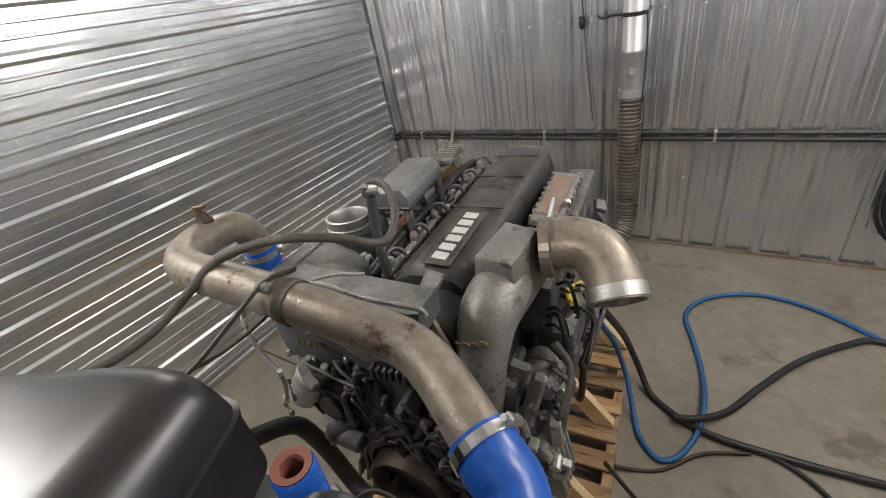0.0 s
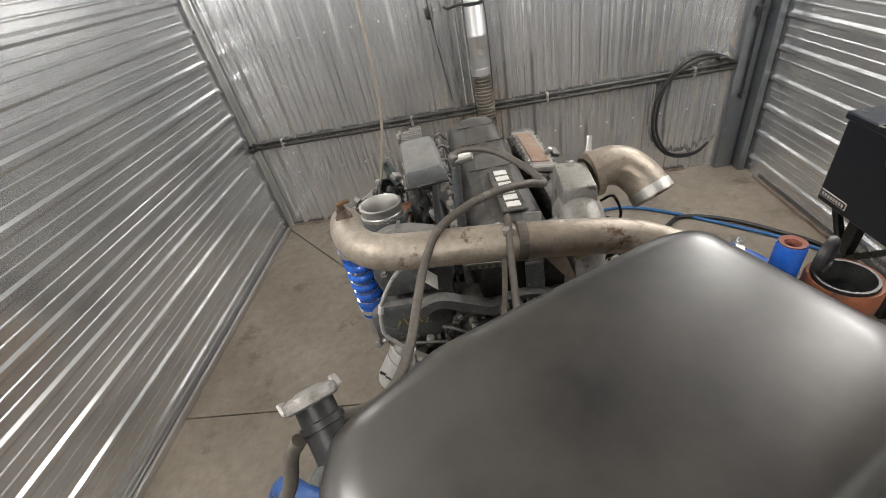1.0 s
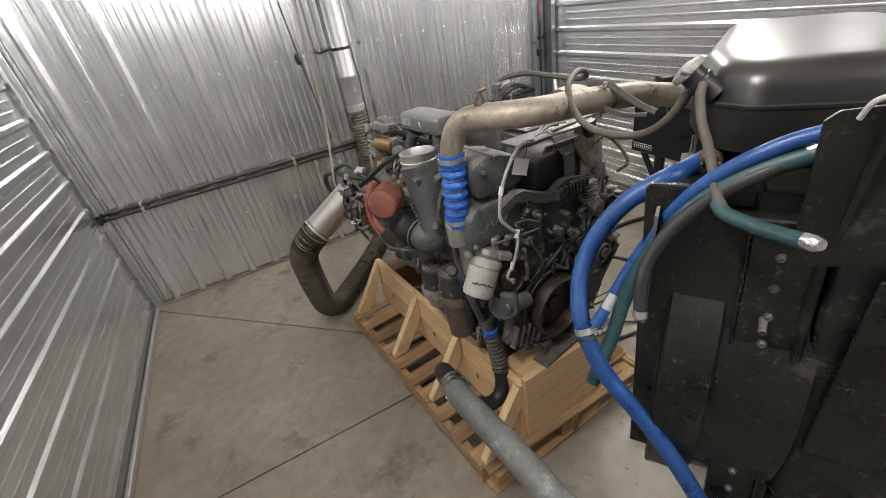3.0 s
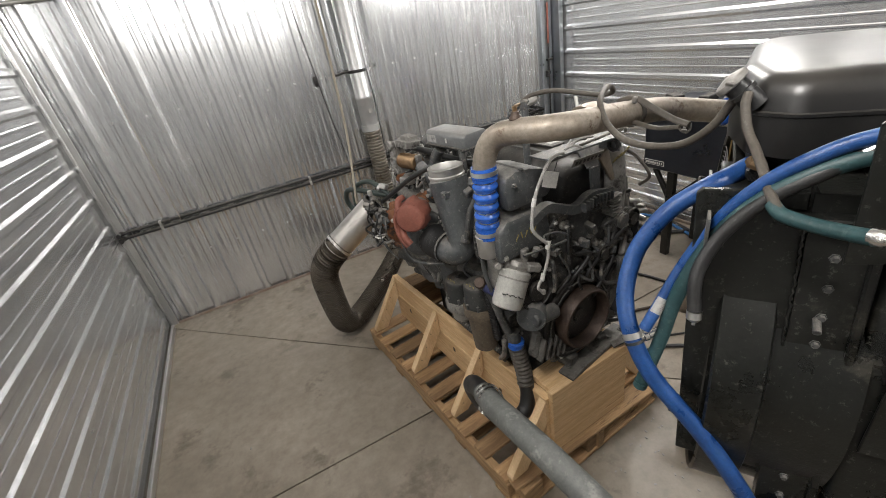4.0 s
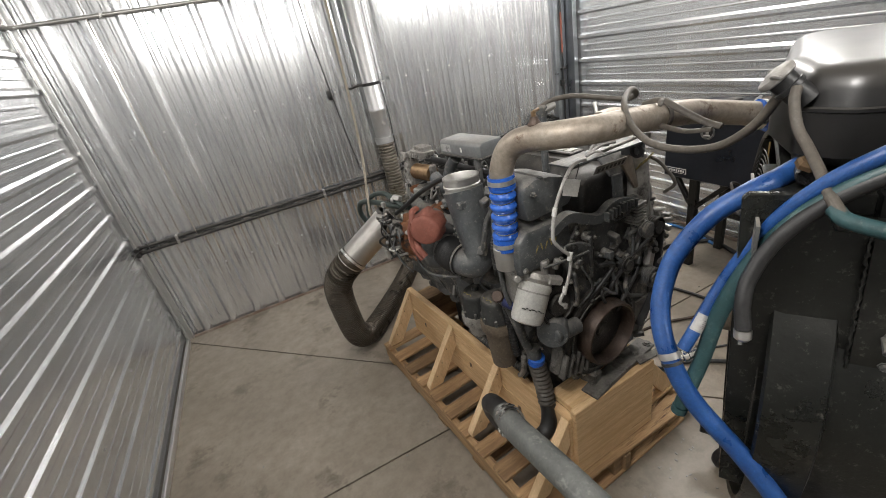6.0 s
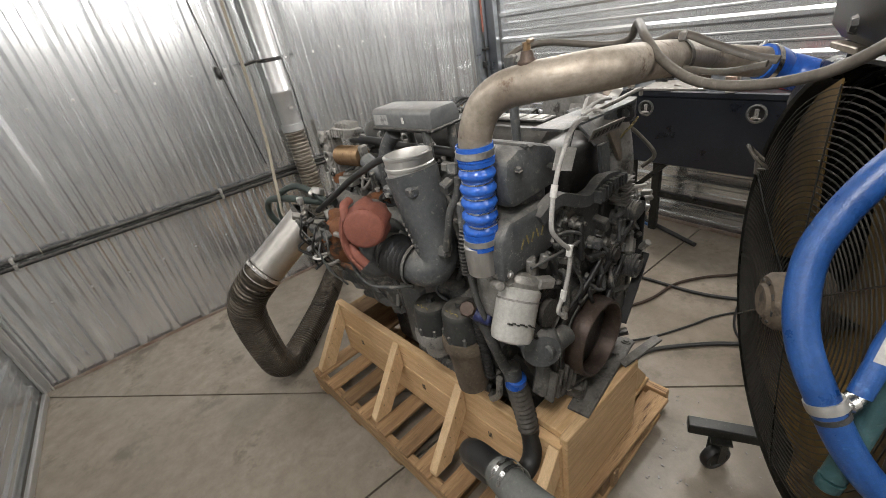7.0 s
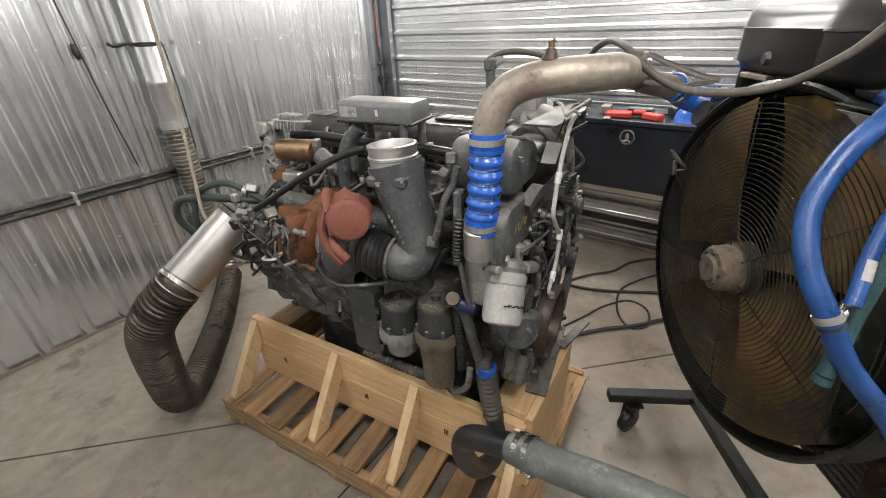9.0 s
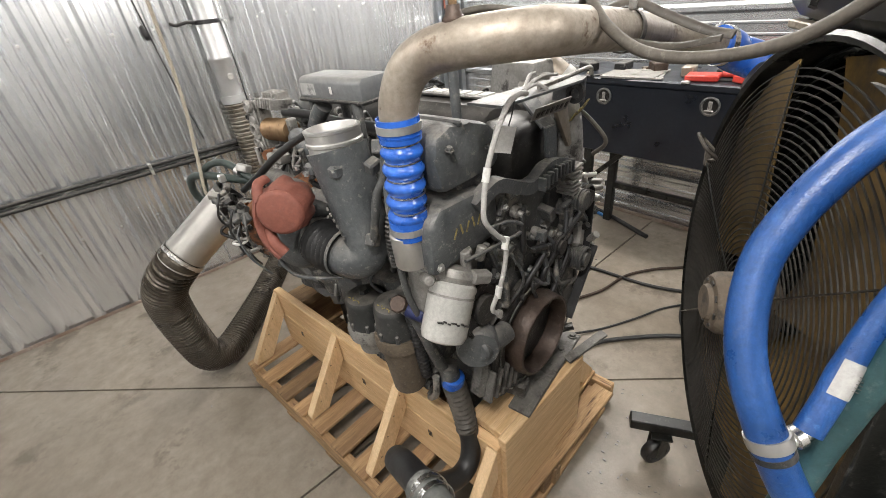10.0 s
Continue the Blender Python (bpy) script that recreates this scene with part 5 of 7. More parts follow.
for i in range(26):
    v = rng.uniform(-0.42, 0.40)
    u = rng.uniform(-0.33, -0.155)
    z = rng.uniform(1.20, 1.34) if u > -0.26 else rng.uniform(1.17, 1.27)
    if rng.random() < 0.5:
        part("connector", box((rng.uniform(0.015, 0.035), rng.uniform(0.02, 0.05), rng.uniform(0.015, 0.04)), (u, v, z), 0.004, (rng.uniform(-30, 30), rng.uniform(-30, 30), rng.uniform(0, 90))), rng.choice((DARK, CASTD, DUSTY, CAST)), engine)
    else:
        part("fitting", rod((u, v, z - 0.02), (u + rng.uniform(-0.02, 0.02), v + rng.uniform(-0.03, 0.03), z + 0.045), rng.uniform(0.006, 0.013), steps=8, bevel=0.002), rng.choice((DUSTY, ALU, CASTD, DARK)), engine)
for i in range(16):
    v = rng.uniform(-0.40, 0.34)
    u = rng.uniform(-0.34, -0.18)
    z = rng.uniform(1.22, 1.33)
    w = [(u, v, z)]
    for k in range(3):
        w.append((u + rng.uniform(-0.05, 0.04), v + (k + 1) * rng.uniform(0.02, 0.06), z + rng.uniform(-0.05, 0.04)))
    part("small_line", hose(w, rng.uniform(0.004, 0.008), 7, 5), rng.choice((RUBBER, DARK, DUSTY, CASTD)), engine, smooth=60)
# lines and fittings at the rear corner
for i in range(12):
    base = Vector((rng.uniform(-0.52, -0.36), rng.uniform(0.22, 0.48), rng.uniform(1.02, 1.2)))
    w = [base]
    for k in range(3):
        w.append(base + Vector((rng.uniform(-0.05, 0.05), rng.uniform(-0.10, 0.08), -0.05 * (k + 1) + rng.uniform(-0.04, 0.06))))
    part("small_line", hose(w, rng.uniform(0.003, 0.006), 7, 5), rng.choice((RUBBER, DARK, CASTD, DARK, CAST)), engine, smooth=60)
for i in range(12):
    p = (rng.uniform(-0.50, -0.36), rng.uniform(0.18, 0.45), rng.uniform(1.0, 1.2))
    part("fitting", box((rng.uniform(0.02, 0.04), rng.uniform(0.02, 0.05), rng.uniform(0.015, 0.04)), p, 0.004, (rng.uniform(-40, 40), rng.uniform(-40, 40), rng.uniform(0, 90))), rng.choice((DUSTY, CASTD, DARK, ALU)), engine)
part("rear_bracket", box((0.16, 0.26, 0.03), (-0.36, 0.33, 1.01), 0.008, (0, 10, 0)), CASTD, engine)
bm = hose([(-0.36, -0.11, 1.365), (-0.37, -0.02, 1.335), (-0.39, 0.12, 1.265), (-0.41, 0.26, 1.18), (-0.43, 0.36, 1.12)], 0.011, 10)
part("diagonal_hose", bm, RUBBER, engine, "black rubber hose", smooth=60)
part("coolant_hose", hose([(-0.36, 0.34, 1.13), (-0.41, 0.46, 1.135), (-0.45, 0.60, 1.135), (-0.475, 0.73, 1.11), (-0.475, 0.785, 1.03), (-0.44, 0.775, 0.94)], 0.0145, 12), GREENHOSE, engine, "grey-green coolant hose", smooth=60)
part("coolant_hose", hose([(-0.38, 0.36, 1.13), (-0.40, 0.44, 1.175), (-0.42, 0.53, 1.19), (-0.45, 0.63, 1.15), (-0.46, 0.69, 1.05), (-0.44, 0.72, 0.94)], 0.0125, 12), GREENHOSE, engine, "grey-green coolant hose", smooth=60)
part("hose_clip", rod((-0.404, 0.435, 1.172), (-0.398, 0.42, 1.165), 0.017, steps=14), ALU, engine)
# low side: lines along the crankcase
for i in range(14):
    v = rng.uniform(0.05, 0.5)
    w = [(-0.22, v, rng.uniform(0.85, 0.95))]
    for k in range(3):
        w.append((-0.22 - rng.uniform(0.02, 0.09), v + rng.uniform(-0.08, 0.08), 0.83 - 0.1 * k + rng.uniform(-0.03, 0.03)))
    part("small_line", hose(w, rng.uniform(0.005, 0.01), 7, 5), rng.choice((RUBBER, DARK, CASTD, DUSTY)), engine, smooth=60)
for i in range(18):
    p = (rng.uniform(-0.26, -0.20), rng.uniform(-0.1, 0.5), rng.uniform(0.58, 0.95))
    part("boss", rod(p, (p[0] - rng.uniform(0.02, 0.06), p[1], p[2]), rng.uniform(0.008, 0.02), steps=10, bevel=0.002), rng.choice((CASTD, CAST, DUSTY, DARK)), engine)

# upright loom and dipstick tube on the near front corner
part("loom_channel", span((-0.425, -0.43, 1.10), (-0.405, -0.425, 1.30), 0.03, 0.022, 0.006, (0, 1, 0)), CAST, engine, "dusty wiring channel")
part("loom_tail", hose([(-0.40, -0.42, 1.36), (-0.405, -0.408, 1.31), (-0.418, -0.39, 1.27), (-0.428, -0.382, 1.22), (-0.432, -0.365, 1.16)], 0.0098, 12, 8), CASTD, engine, "taped dark loom", smooth=60)
part("loom_sleeve", corrugated([(-0.425, -0.438, 1.235), (-0.434, -0.437, 1.20), (-0.436, -0.435, 1.15), (-0.434, -0.434, 1.11)], 0.0115, 0.0140, 0.010, 12), DARK, engine, "ribbed grey wiring sleeve", smooth=50)
for p_, t_ in (((-0.395, -0.40, 1.375), (0, 20, 30)), ((-0.41, -0.385, 1.335), (20, -15, 0)), ((-0.43, -0.355, 1.15), (0, 30, 15))):
    part("connector", box((0.032, 0.026, 0.030), p_, 0.004, t_), CASTD, engine)
part("dipstick_tube", hose([(-0.43, -0.44, 1.11), (-0.432, -0.455, 1.03), (-0.42, -0.465, 0.96)], 0.0085, 8), CASTD, engine, smooth=60)
bm = hose([(-0.235, -0.655, 1.462), (-0.27, -0.66, 1.468), (-0.305, -0.66, 1.455), (-0.345, -0.66, 1.405), (-0.372, -0.661, 1.354), (-0.384, -0.661, 1.30), (-0.383, -0.661, 1.265), (-0.355, -0.665, 1.225), (-0.331, -0.669, 1.195), (-0.335, -0.67, 1.15), (-0.355, -0.67, 1.10), (-0.383, -0.669, 1.06), (-0.372, -0.672, 1.04)], 0.0053, 10, 8)
part("hanging_loom", bm, HARNESS, engine, "pale taped wiring loom", smooth=60)
for p_ in ((-0.372, -0.661, 1.354), (-0.331, -0.669, 1.195), (-0.362, -0.67, 1.09)):
    part("tape_band", rod(Vector(p_) + Vector((0.004, 0, 0.012)), Vector(p_) - Vector((0.004, 0, 0.012)), 0.0072, steps=12), PAPER, engine, smooth=40)
part("loom_plug", box((0.012, 0.014, 0.02), (-0.366, -0.674, 1.035), 0.003), DUSTY, engine)
for k in range(4):
    a = Vector((-0.19, -0.62, 1.455))
    d = Vector((rng.uniform(-0.1, 0.15), rng.uniform(-0.03, 0.06), rng.uniform(-0.005, 0.02)))
    part("loose_wire", hose([a, a + d * 0.5 + Vector((0, 0, 0.01)), a + d], 0.004, 6), HARNESS, engine)
part("paper_tag", box((0.045, 0.001, 0.055), (-0.245, -0.607, 1.372), 0, (4, 12, -42)), PAPER, engine, "white paper tag on a string")
part("tag_string", hose([(-0.235, -0.615, 1.398), (-0.228, -0.62, 1.425), (-0.235, -0.63, 1.455)], 0.0015, 5), RUBBER, engine)
# front mounting foot lying on the bearer
bm = prism([(-0.22, 0.497), (0.19, 0.497), (0.19, 0.508), (0.02, 0.516), (-0.12, 0.520), (-0.22, 0.508)], 0.075, 0.004, m=Matrix.Translation((0, -0.602, 0.0)) @ pose(0, 0, 0, 0, 0, 5))
for k in range(5):
    lathe([(0, 0.010), (0.010, 0.010), (0.012, 0.004), (0.018, 0.004), (0.018, 0)], (-0.17 + 0.085 * k, -0.60, 0.511), (0, 0, 1), 8, bm)
box((0.06, 0.07, 0.05), (-0.155, -0.575, 0.535), 0.008, (0, 10, 15), bm)
box((0.05, 0.05, 0.035), (0.05, -0.57, 0.525), 0.008, (0, 0, -10), bm)
part("front_mount", bm, MOUNT, engine, "dirty alloy mounting foot")
part("mount_arm", span((0.05, -0.640, 0.512), (0.205, -0.700, 0.556), 0.034, 0.009, 0.002), MOUNT, engine)
part("crank_sensor", rod((0.075, -0.60, 0.62), (0.10, -0.63, 0.63), 0.014, steps=10), DARK, engine)

# right-hand side: inlet box, duct, elbow and accessories
bm = bmesh.new()
INLET = [((0.135, -0.440), (0.219, -0.452), (0.236, -0.318), (0.155, -0.290))]
levels = [(1.447, 1.0), (1.436, 1.04), (1.385, 1.10), (1.30, 1.22)]
rings = []
for z, f in levels:
    c = Vector((0.186, -0.375))
    rings.append([bm.verts.new((*(c + (Vector(p) - c) * f), z)) for p in INLET[0]])
for lo, hi in zip(rings, rings[1:]):
    for i in range(4):
        bm.faces.new((lo[i], lo[(i + 1) % 4], hi[(i + 1) % 4], hi[i]))
bm.faces.new(rings[0][::-1])
bm.faces.new(rings[-1])
bmesh.ops.recalc_face_normals(bm, faces=bm.faces)
bmesh.ops.bevel(bm, geom=bm.edges[:], offset=0.006, segments=2, profile=0.5, affect="EDGES", clamp_overlap=True)
part("inlet_box", bm, DUSTY, engine, "dusty alloy inlet box", smooth=35)
bm = sweep(curve_points([(0.178, -0.40, 1.350), (0.176, -0.455, 1.352), (0.168, -0.500, 1.320), (0.158, -0.528, 1.24), (0.150, -0.540, 1.14), (0.14, -0.545, 1.05)], 8), lambda f: 0.064 - 0.030 * max(0, f - 0.3), 20)
idc = part("inlet_duct", bm, DUSTY, engine, "dusty grey duct with yellow chalk", smooth=60)
for k in range(4):
    part("chalk_mark", box((0.010, 0.003, 0.034), (0.134 + 0.019 * k, -0.572 + 0.002 * abs(k - 2), 1.318 + 0.006 * k), 0, (34, 12 - 9 * (k % 2), 0)), YELLOW, idc, "yellow chalk stroke")
part("fin", prism([(0.035, 1.385), (0.085, 1.405), (0.128, 1.275), (0.110, 1.272)], 0.012, 0.002, m=Matrix.Translation((0.0, -0.565, -0.03))), PIPE, engine, "brownish cast web", smooth=30)
eb = part("inlet_elbow", sweep(curve_points([(0.245, -0.315, 1.40), (0.30, -0.303, 1.41), (0.352, -0.312, 1.402), (0.392, -0.345, 1.370), (0.412, -0.388, 1.330)], 8), 0.057, 28, wall=0.005), PIPE, engine, "dull brownish metal intake elbow", smooth=60)
part("elbow_band", lathe([(0.055, 0), (0.061, 0), (0.061, 0.028), (0.055, 0.028)], (0.402, -0.366, 1.351), (0.32, -0.68, -0.66), 32, close=True), ALU, eb, "bright band", smooth=40)
part("flange_clamp", lathe([(0.05, 0), (0.068, 0), (0.068, 0.022), (0.05, 0.022)], (0.248, -0.315, 1.40), (1, 0.1, 0.1), 28, close=True), PIPE, eb)
part("clamp_bolt", rod((0.255, -0.29, 1.455), (0.265, -0.27, 1.50), 0.008, steps=8), ALU, eb)
mt = part("manifold_top", box((0.085, 0.34, 0.025), (0.185, 0.10, 1.315), 0.005, (0, 8, 0)), DUSTY, engine, "pale alloy inlet manifold with rust", smooth=30)
for k in range(9):
    part("rib", box((0.10, 0.012, 0.03), (0.185, -0.05 + 0.038 * k, 1.312), 0.003, (0, 8, 0)), DUSTY, mt)
part("rust_patch", box((0.060, 0.27, 0.004), (0.183, 0.10, 1.3305), 0.001, (0, 8, 0)), RUSTDUST, engine, "rusty cover strip")
part("inlet_manifold", box((0.10, 0.74, 0.16), (0.21, 0.06, 1.20), 0.02, segments=2), CASTD, engine, smooth=40)
for i in range(30):
    p = (rng.uniform(0.12, 0.30), rng.uniform(-0.28, 0.38), rng.uniform(1.14, 1.31))
    if rng.random() < 0.5:
        part("fitting", rod(p, (p[0] + rng.uniform(-0.01, 0.04), p[1] + rng.uniform(-0.03, 0.03), p[2] + rng.uniform(0.0, 0.05)), rng.uniform(0.007, 0.016), steps=8, bevel=0.002), rng.choice((DUSTY, ALU, CASTD, DARK)), engine)
    else:
        part("connector", box((rng.uniform(0.015, 0.04), rng.uniform(0.02, 0.05), rng.uniform(0.015, 0.04)), p, 0.004, (rng.uniform(-30, 30), rng.uniform(-30, 30), rng.uniform(0, 90))), rng.choice((DARK, CASTD, DUSTY)), engine)
for i in range(16):
    p = Vector((rng.uniform(0.2, 0.30), rng.uniform(-0.38, 0.3), rng.uniform(0.95, 1.2)))
    part("small_line", hose([p, p + Vector((0.03, rng.uniform(-0.05, 0.05), -0.08)), p + Vector((rng.uniform(-0.02, 0.04), rng.uniform(-0.1, 0.1), -0.18)), p + Vector((0.0, rng.uniform(-0.1, 0.1), -0.30))], rng.uniform(0.005, 0.011), 8, 5), rng.choice((RUBBER, DARK, CASTD, BROWN)), engine, smooth=60)
part("yellow_lever", box((0.03, 0.05, 0.018), (0.285, -0.235, 1.205), 0.004, (10, 20, 35)), LEVER, engine, "yellow lever")
part("yellow_lever", box((0.014, 0.04, 0.014), (0.295, -0.20, 1.215), 0.004, (0, 30, -40)), LEVER, engine, "yellow lever")
part("fuel_pump", box((0.10, 0.18, 0.16), (0.26, -0.22, 1.06), 0.02, segments=2), CASTD, engine, smooth=40)
part("air_compressor", box((0.12, 0.24, 0.22), (0.25, 0.08, 0.92), 0.025, segments=2), CASTD, engine, smooth=40)
for k in range(6):
    part("cooling_fin", box((0.135, 0.25, 0.006), (0.25, 0.08, 0.88 + 0.022 * k), 0.001), CASTD, engine)
part("starter", rod((0.24, 0.18, 0.70), (0.24, 0.44, 0.70), 0.06, steps=20, bevel=0.008), DARK, engine, smooth=40)
part("front_arm", span((0.18, -0.52, 0.90), (0.205, -0.50, 1.16), 0.035, 0.03, 0.006, (0, 1, 0)), DUSTY, engine)
for i in range(14):
    p = (rng.uniform(0.14, 0.27), rng.uniform(-0.60, -0.46), rng.uniform(0.78, 1.12))
    part("fitting", rod(p, (p[0] + rng.uniform(-0.02, 0.03), p[1] - rng.uniform(0.0, 0.04), p[2] + rng.uniform(-0.03, 0.04)), rng.uniform(0.008, 0.018), steps=10, bevel=0.002), rng.choice((DUSTY, CASTD, ALU)), engine)
crng = random.Random(41)
for k in range(34):
    p = Vector((crng.uniform(0.20, 0.32), crng.uniform(-0.60, -0.42), crng.uniform(0.80, 1.16)))
    m_ = crng.choice((DUSTY, DUSTY, CAST, CASTD, ALU, DARK))
    kind = crng.random()
    if kind < 0.4:
        part("boss", rod(p, p + Vector((crng.uniform(-0.01, 0.03), -crng.uniform(0.015, 0.04), crng.uniform(-0.01, 0.03))), crng.uniform(0.006, 0.014), steps=10, bevel=0.002), m_, engine)
    elif kind < 0.7:
        part("bracket", box((crng.uniform(0.012, 0.045), crng.uniform(0.012, 0.04), crng.uniform(0.012, 0.06)), p, 0.003, (crng.uniform(-30, 30), crng.uniform(-30, 30), crng.uniform(-30, 30))), m_, engine)
    else:
        part("small_line", hose([p, p + Vector((0.02, -0.03, 0.04)), p + Vector((0.03, crng.uniform(-0.03, 0.05), 0.10)), p + Vector((crng.uniform(-0.03, 0.03), 0.06, 0.14))], crng.uniform(0.004, 0.008), 8, 6), crng.choice((RUBBER, CAST, DUSTHOSE)), engine, smooth=60)
for k in range(10):
    p = Vector((crng.uniform(0.24, 0.30), crng.uniform(-0.36, -0.10), crng.uniform(1.16, 1.32)))
    part("small_line", hose([p, p + Vector((0.03, -0.02, 0.02)), p + Vector((0.05, crng.uniform(-0.06, 0.02), -0.05)), p + Vector((0.03, crng.uniform(-0.06, 0.06), -0.14))], crng.uniform(0.004, 0.007), 8, 6), crng.choice((RUBBER, DARK, CASTD)), engine, smooth=60)
# vent tube standing beside the cover
part("vent_tube", hose([(-0.135, -0.40, 1.26), (-0.14, -0.395, 1.40), (-0.132, -0.39, 1.52), (-0.13, -0.388, 1.565)], 0.0125, 12), CAST, engine, smooth=60)
part("vent_fitting", box((0.03, 0.03, 0.035), (-0.13, -0.388, 1.565), 0.006), CASTD, engine)
part("vent_fitting", rod((-0.13, -0.388, 1.565), (-0.085, -0.395, 1.575), 0.015, steps=12), ALU, engine)

# cast ribs, bosses, lines and brackets over the front of the gear case
rng = random.Random(29)
for k in range(9):
    a = -0.9 + 0.42 * k
    p = Vector((-0.112, -0.568, 0.755))
    q = p + Vector((math.sin(a) * 0.34, 0, math.cos(a) * 0.42))
    if q.z > 0.62:
        part("cast_rib", span(p + (q - p) * 0.55, q, 0.012, 0.018, 0.003, (0, 1, 0)), CASTD, engine)
for k in range(46):
    p = Vector((rng.uniform(-0.27, 0.20), -0.572, rng.uniform(0.90, 1.19)))
    kind = rng.random()
    m_ = rng.choice((CAST, CASTD, DARK, CASTD, DARK, DUSTY))
    if kind < 0.35:
        r = rng.uniform(0.009, 0.02)
        part("boss", lathe([(0, 0.03), (r * 0.55, 0.03), (r * 0.6, 0.018), (r, 0.016), (r * 1.1, 0)], p, (rng.uniform(-0.2, 0.2), -1, rng.uniform(-0.2, 0.2)), 12), m_, engine, smooth=35)
    elif kind < 0.65:
        part("bracket", box((rng.uniform(0.015, 0.05), rng.uniform(0.015, 0.05), rng.uniform(0.012, 0.05)), p + Vector((0, -0.01, 0)), 0.003, (rng.uniform(-15, 15), rng.uniform(-40, 40), rng.uniform(-15, 15))), m_, engine)
    else:
        w = [p, p + Vector((rng.uniform(-0.06, 0.06), -0.025, rng.uniform(-0.05, 0.03))), p + Vector((rng.uniform(-0.10, 0.10), -0.03, rng.uniform(-0.12, 0.0))), p + Vector((rng.uniform(-0.12, 0.12), -0.01, rng.uniform(-0.16, -0.02)))]
        part("small_line", hose(w, rng.uniform(0.004, 0.009), 8, 6), rng.choice((RUBBER, DARK, CAST, RUBBER, CASTD)), engine, smooth=60)
# fittings along the near side between head and filters
for k in range(54):
    p = Vector((rng.uniform(-0.33, -0.20), rng.uniform(-0.42, 0.42), rng.uniform(0.93, 1.22)))
    kind = rng.random()
    m_ = rng.choice((DUSTY, CAST, CASTD, DARK, CASTD, ALU))
    if kind < 0.35:
        r = rng.uniform(0.007, 0.016)
        part("boss", lathe([(0, 0.03), (r * 0.55, 0.03), (r * 0.6, 0.018), (r, 0.016), (r * 1.1, -0.02)], p, (-1, rng.uniform(-0.4, 0.4), rng.uniform(-0.2, 0.4)), 12), m_, engine, smooth=35)
    elif kind < 0.65:
        part("bracket", box((rng.uniform(0.02, 0.06), rng.uniform(0.02, 0.06), rng.uniform(0.012, 0.04)), p, 0.003, (rng.uniform(-25, 25), rng.uniform(-40, 40), rng.uniform(-25, 25))), m_, engine)
    else:
        w = [p, p + Vector((-0.04, rng.uniform(-0.06, 0.06), rng.uniform(-0.03, 0.04))), p + Vector((-0.06, rng.uniform(-0.12, 0.12), rng.uniform(-0.10, 0.0))), p + Vector((-0.02, rng.uniform(-0.14, 0.14), rng.uniform(-0.16, -0.04)))]
        part("small_line", hose(w, rng.uniform(0.004, 0.010), 8, 6), rng.choice((RUBBER, DARK, CAST, RUBBER, CASTD)), engine, smooth=60)
# bolt heads on the castings
bolts("bolt", [(-0.205 - 0.006 * (i % 2), -0.44 + 0.082 * i, 0.885) for i in range(11)], (-1, 0, 0), 0.009, block, h=0.014)
bolts("bolt", [(-0.197, -0.36 + 0.155 * i + 0.03 * j, 0.985 + 0.06 * j) for i in range(6) for j in (0, 1)], (-1, 0, 0), 0.008, head, h=0.014)
bolts("bolt", [(-0.325, -0.40 + 0.11 * i, 0.805) for i in range(4)], (-1, 0, 0), 0.008, block, DUSTY, 0.014)
bolts("bolt", [(-0.343, -0.41 + 0.11 * i, 0.665) for i in range(4)], (-1, 0, 0), 0.008, block, DUSTY, 0.014)
bolts("bolt", [(-0.27 + 0.05 * i, -0.40, 1.30 - 0.004 * i) for i in range(2)], (0, 0, 1), 0.009, block, ALU, 0.012)
bolts("bolt", [(0.21 + 0.008 * (i % 2), -0.30 + 0.09 * i, 1.285) for i in range(8)], (0, 0, 1), 0.009, block, ALU, 0.014)
bolts("bolt", [(-0.432 + 0.062 * math.cos(k * 1.05 + 0.3), -0.222 + 0.062 * math.sin(k * 1.05 + 0.3), 1.322) for k in range(6)], (0, 0, -1), 0.006, duct_, ALU, 0.010)
# clutter low beside the pan
for k in range(24):
    p = Vector((rng.uniform(-0.27, -0.21), rng.uniform(0.05, 0.45), rng.uniform(0.55, 0.90)))
    part("bracket", box((rng.uniform(0.02, 0.06), rng.uniform(0.03, 0.08), rng.uniform(0.02, 0.05)), p, 0.006, (rng.uniform(-15, 15), rng.uniform(-15, 15), rng.uniform(-20, 20))), rng.choice((DARK, CASTD, CASTD, CAST)), engine)

# ---- charge air pipe ----
pipe = thing("charge_air_pipe", ENG, "weathered bare metal charge air pipe with blue silicone couplings", "pipe")
PL = [(-0.425, -0.508, 1.425), (-0.421, -0.512, 1.475), (-0.412, -0.535, 1.525), (-0.401, -0.575, 1.553), (-0.388, -0.63, 1.565), (-0.366, -0.685, 1.570), (-0.33, -0.725, 1.571), (-0.275, -0.744, 1.567), (-0.10, -0.746, 1.547), (0.08, -0.748, 1.520), (0.16, -0.750, 1.502), (0.22, -0.775, 1.487), (0.30, -0.834, 1.465), (0.322, -0.850, 1.456)]
part("pipe", sweep(curve_points(PL, 8), 0.0355, 28, wall=0.003), PIPE, pipe, smooth=60)
cpl = part("blue_coupling", ribbed([(-0.425, -0.508, 1.425), (-0.428, -0.506, 1.35), (-0.432, -0.50, 1.225)], 0.0335, 0.0415, 0.033, 28, 8), BLUE, pipe, "blue silicone coupling with humps", smooth=60)
part("coupling_sleeve", lathe([(0.0367, -0.012), (0.0402, -0.012), (0.0402, 0.03), (0.0367, 0.03)], (-0.425, -0.508, 1.425), (0, 0, 1), 32, close=True), BLUE, cpl, smooth=40)
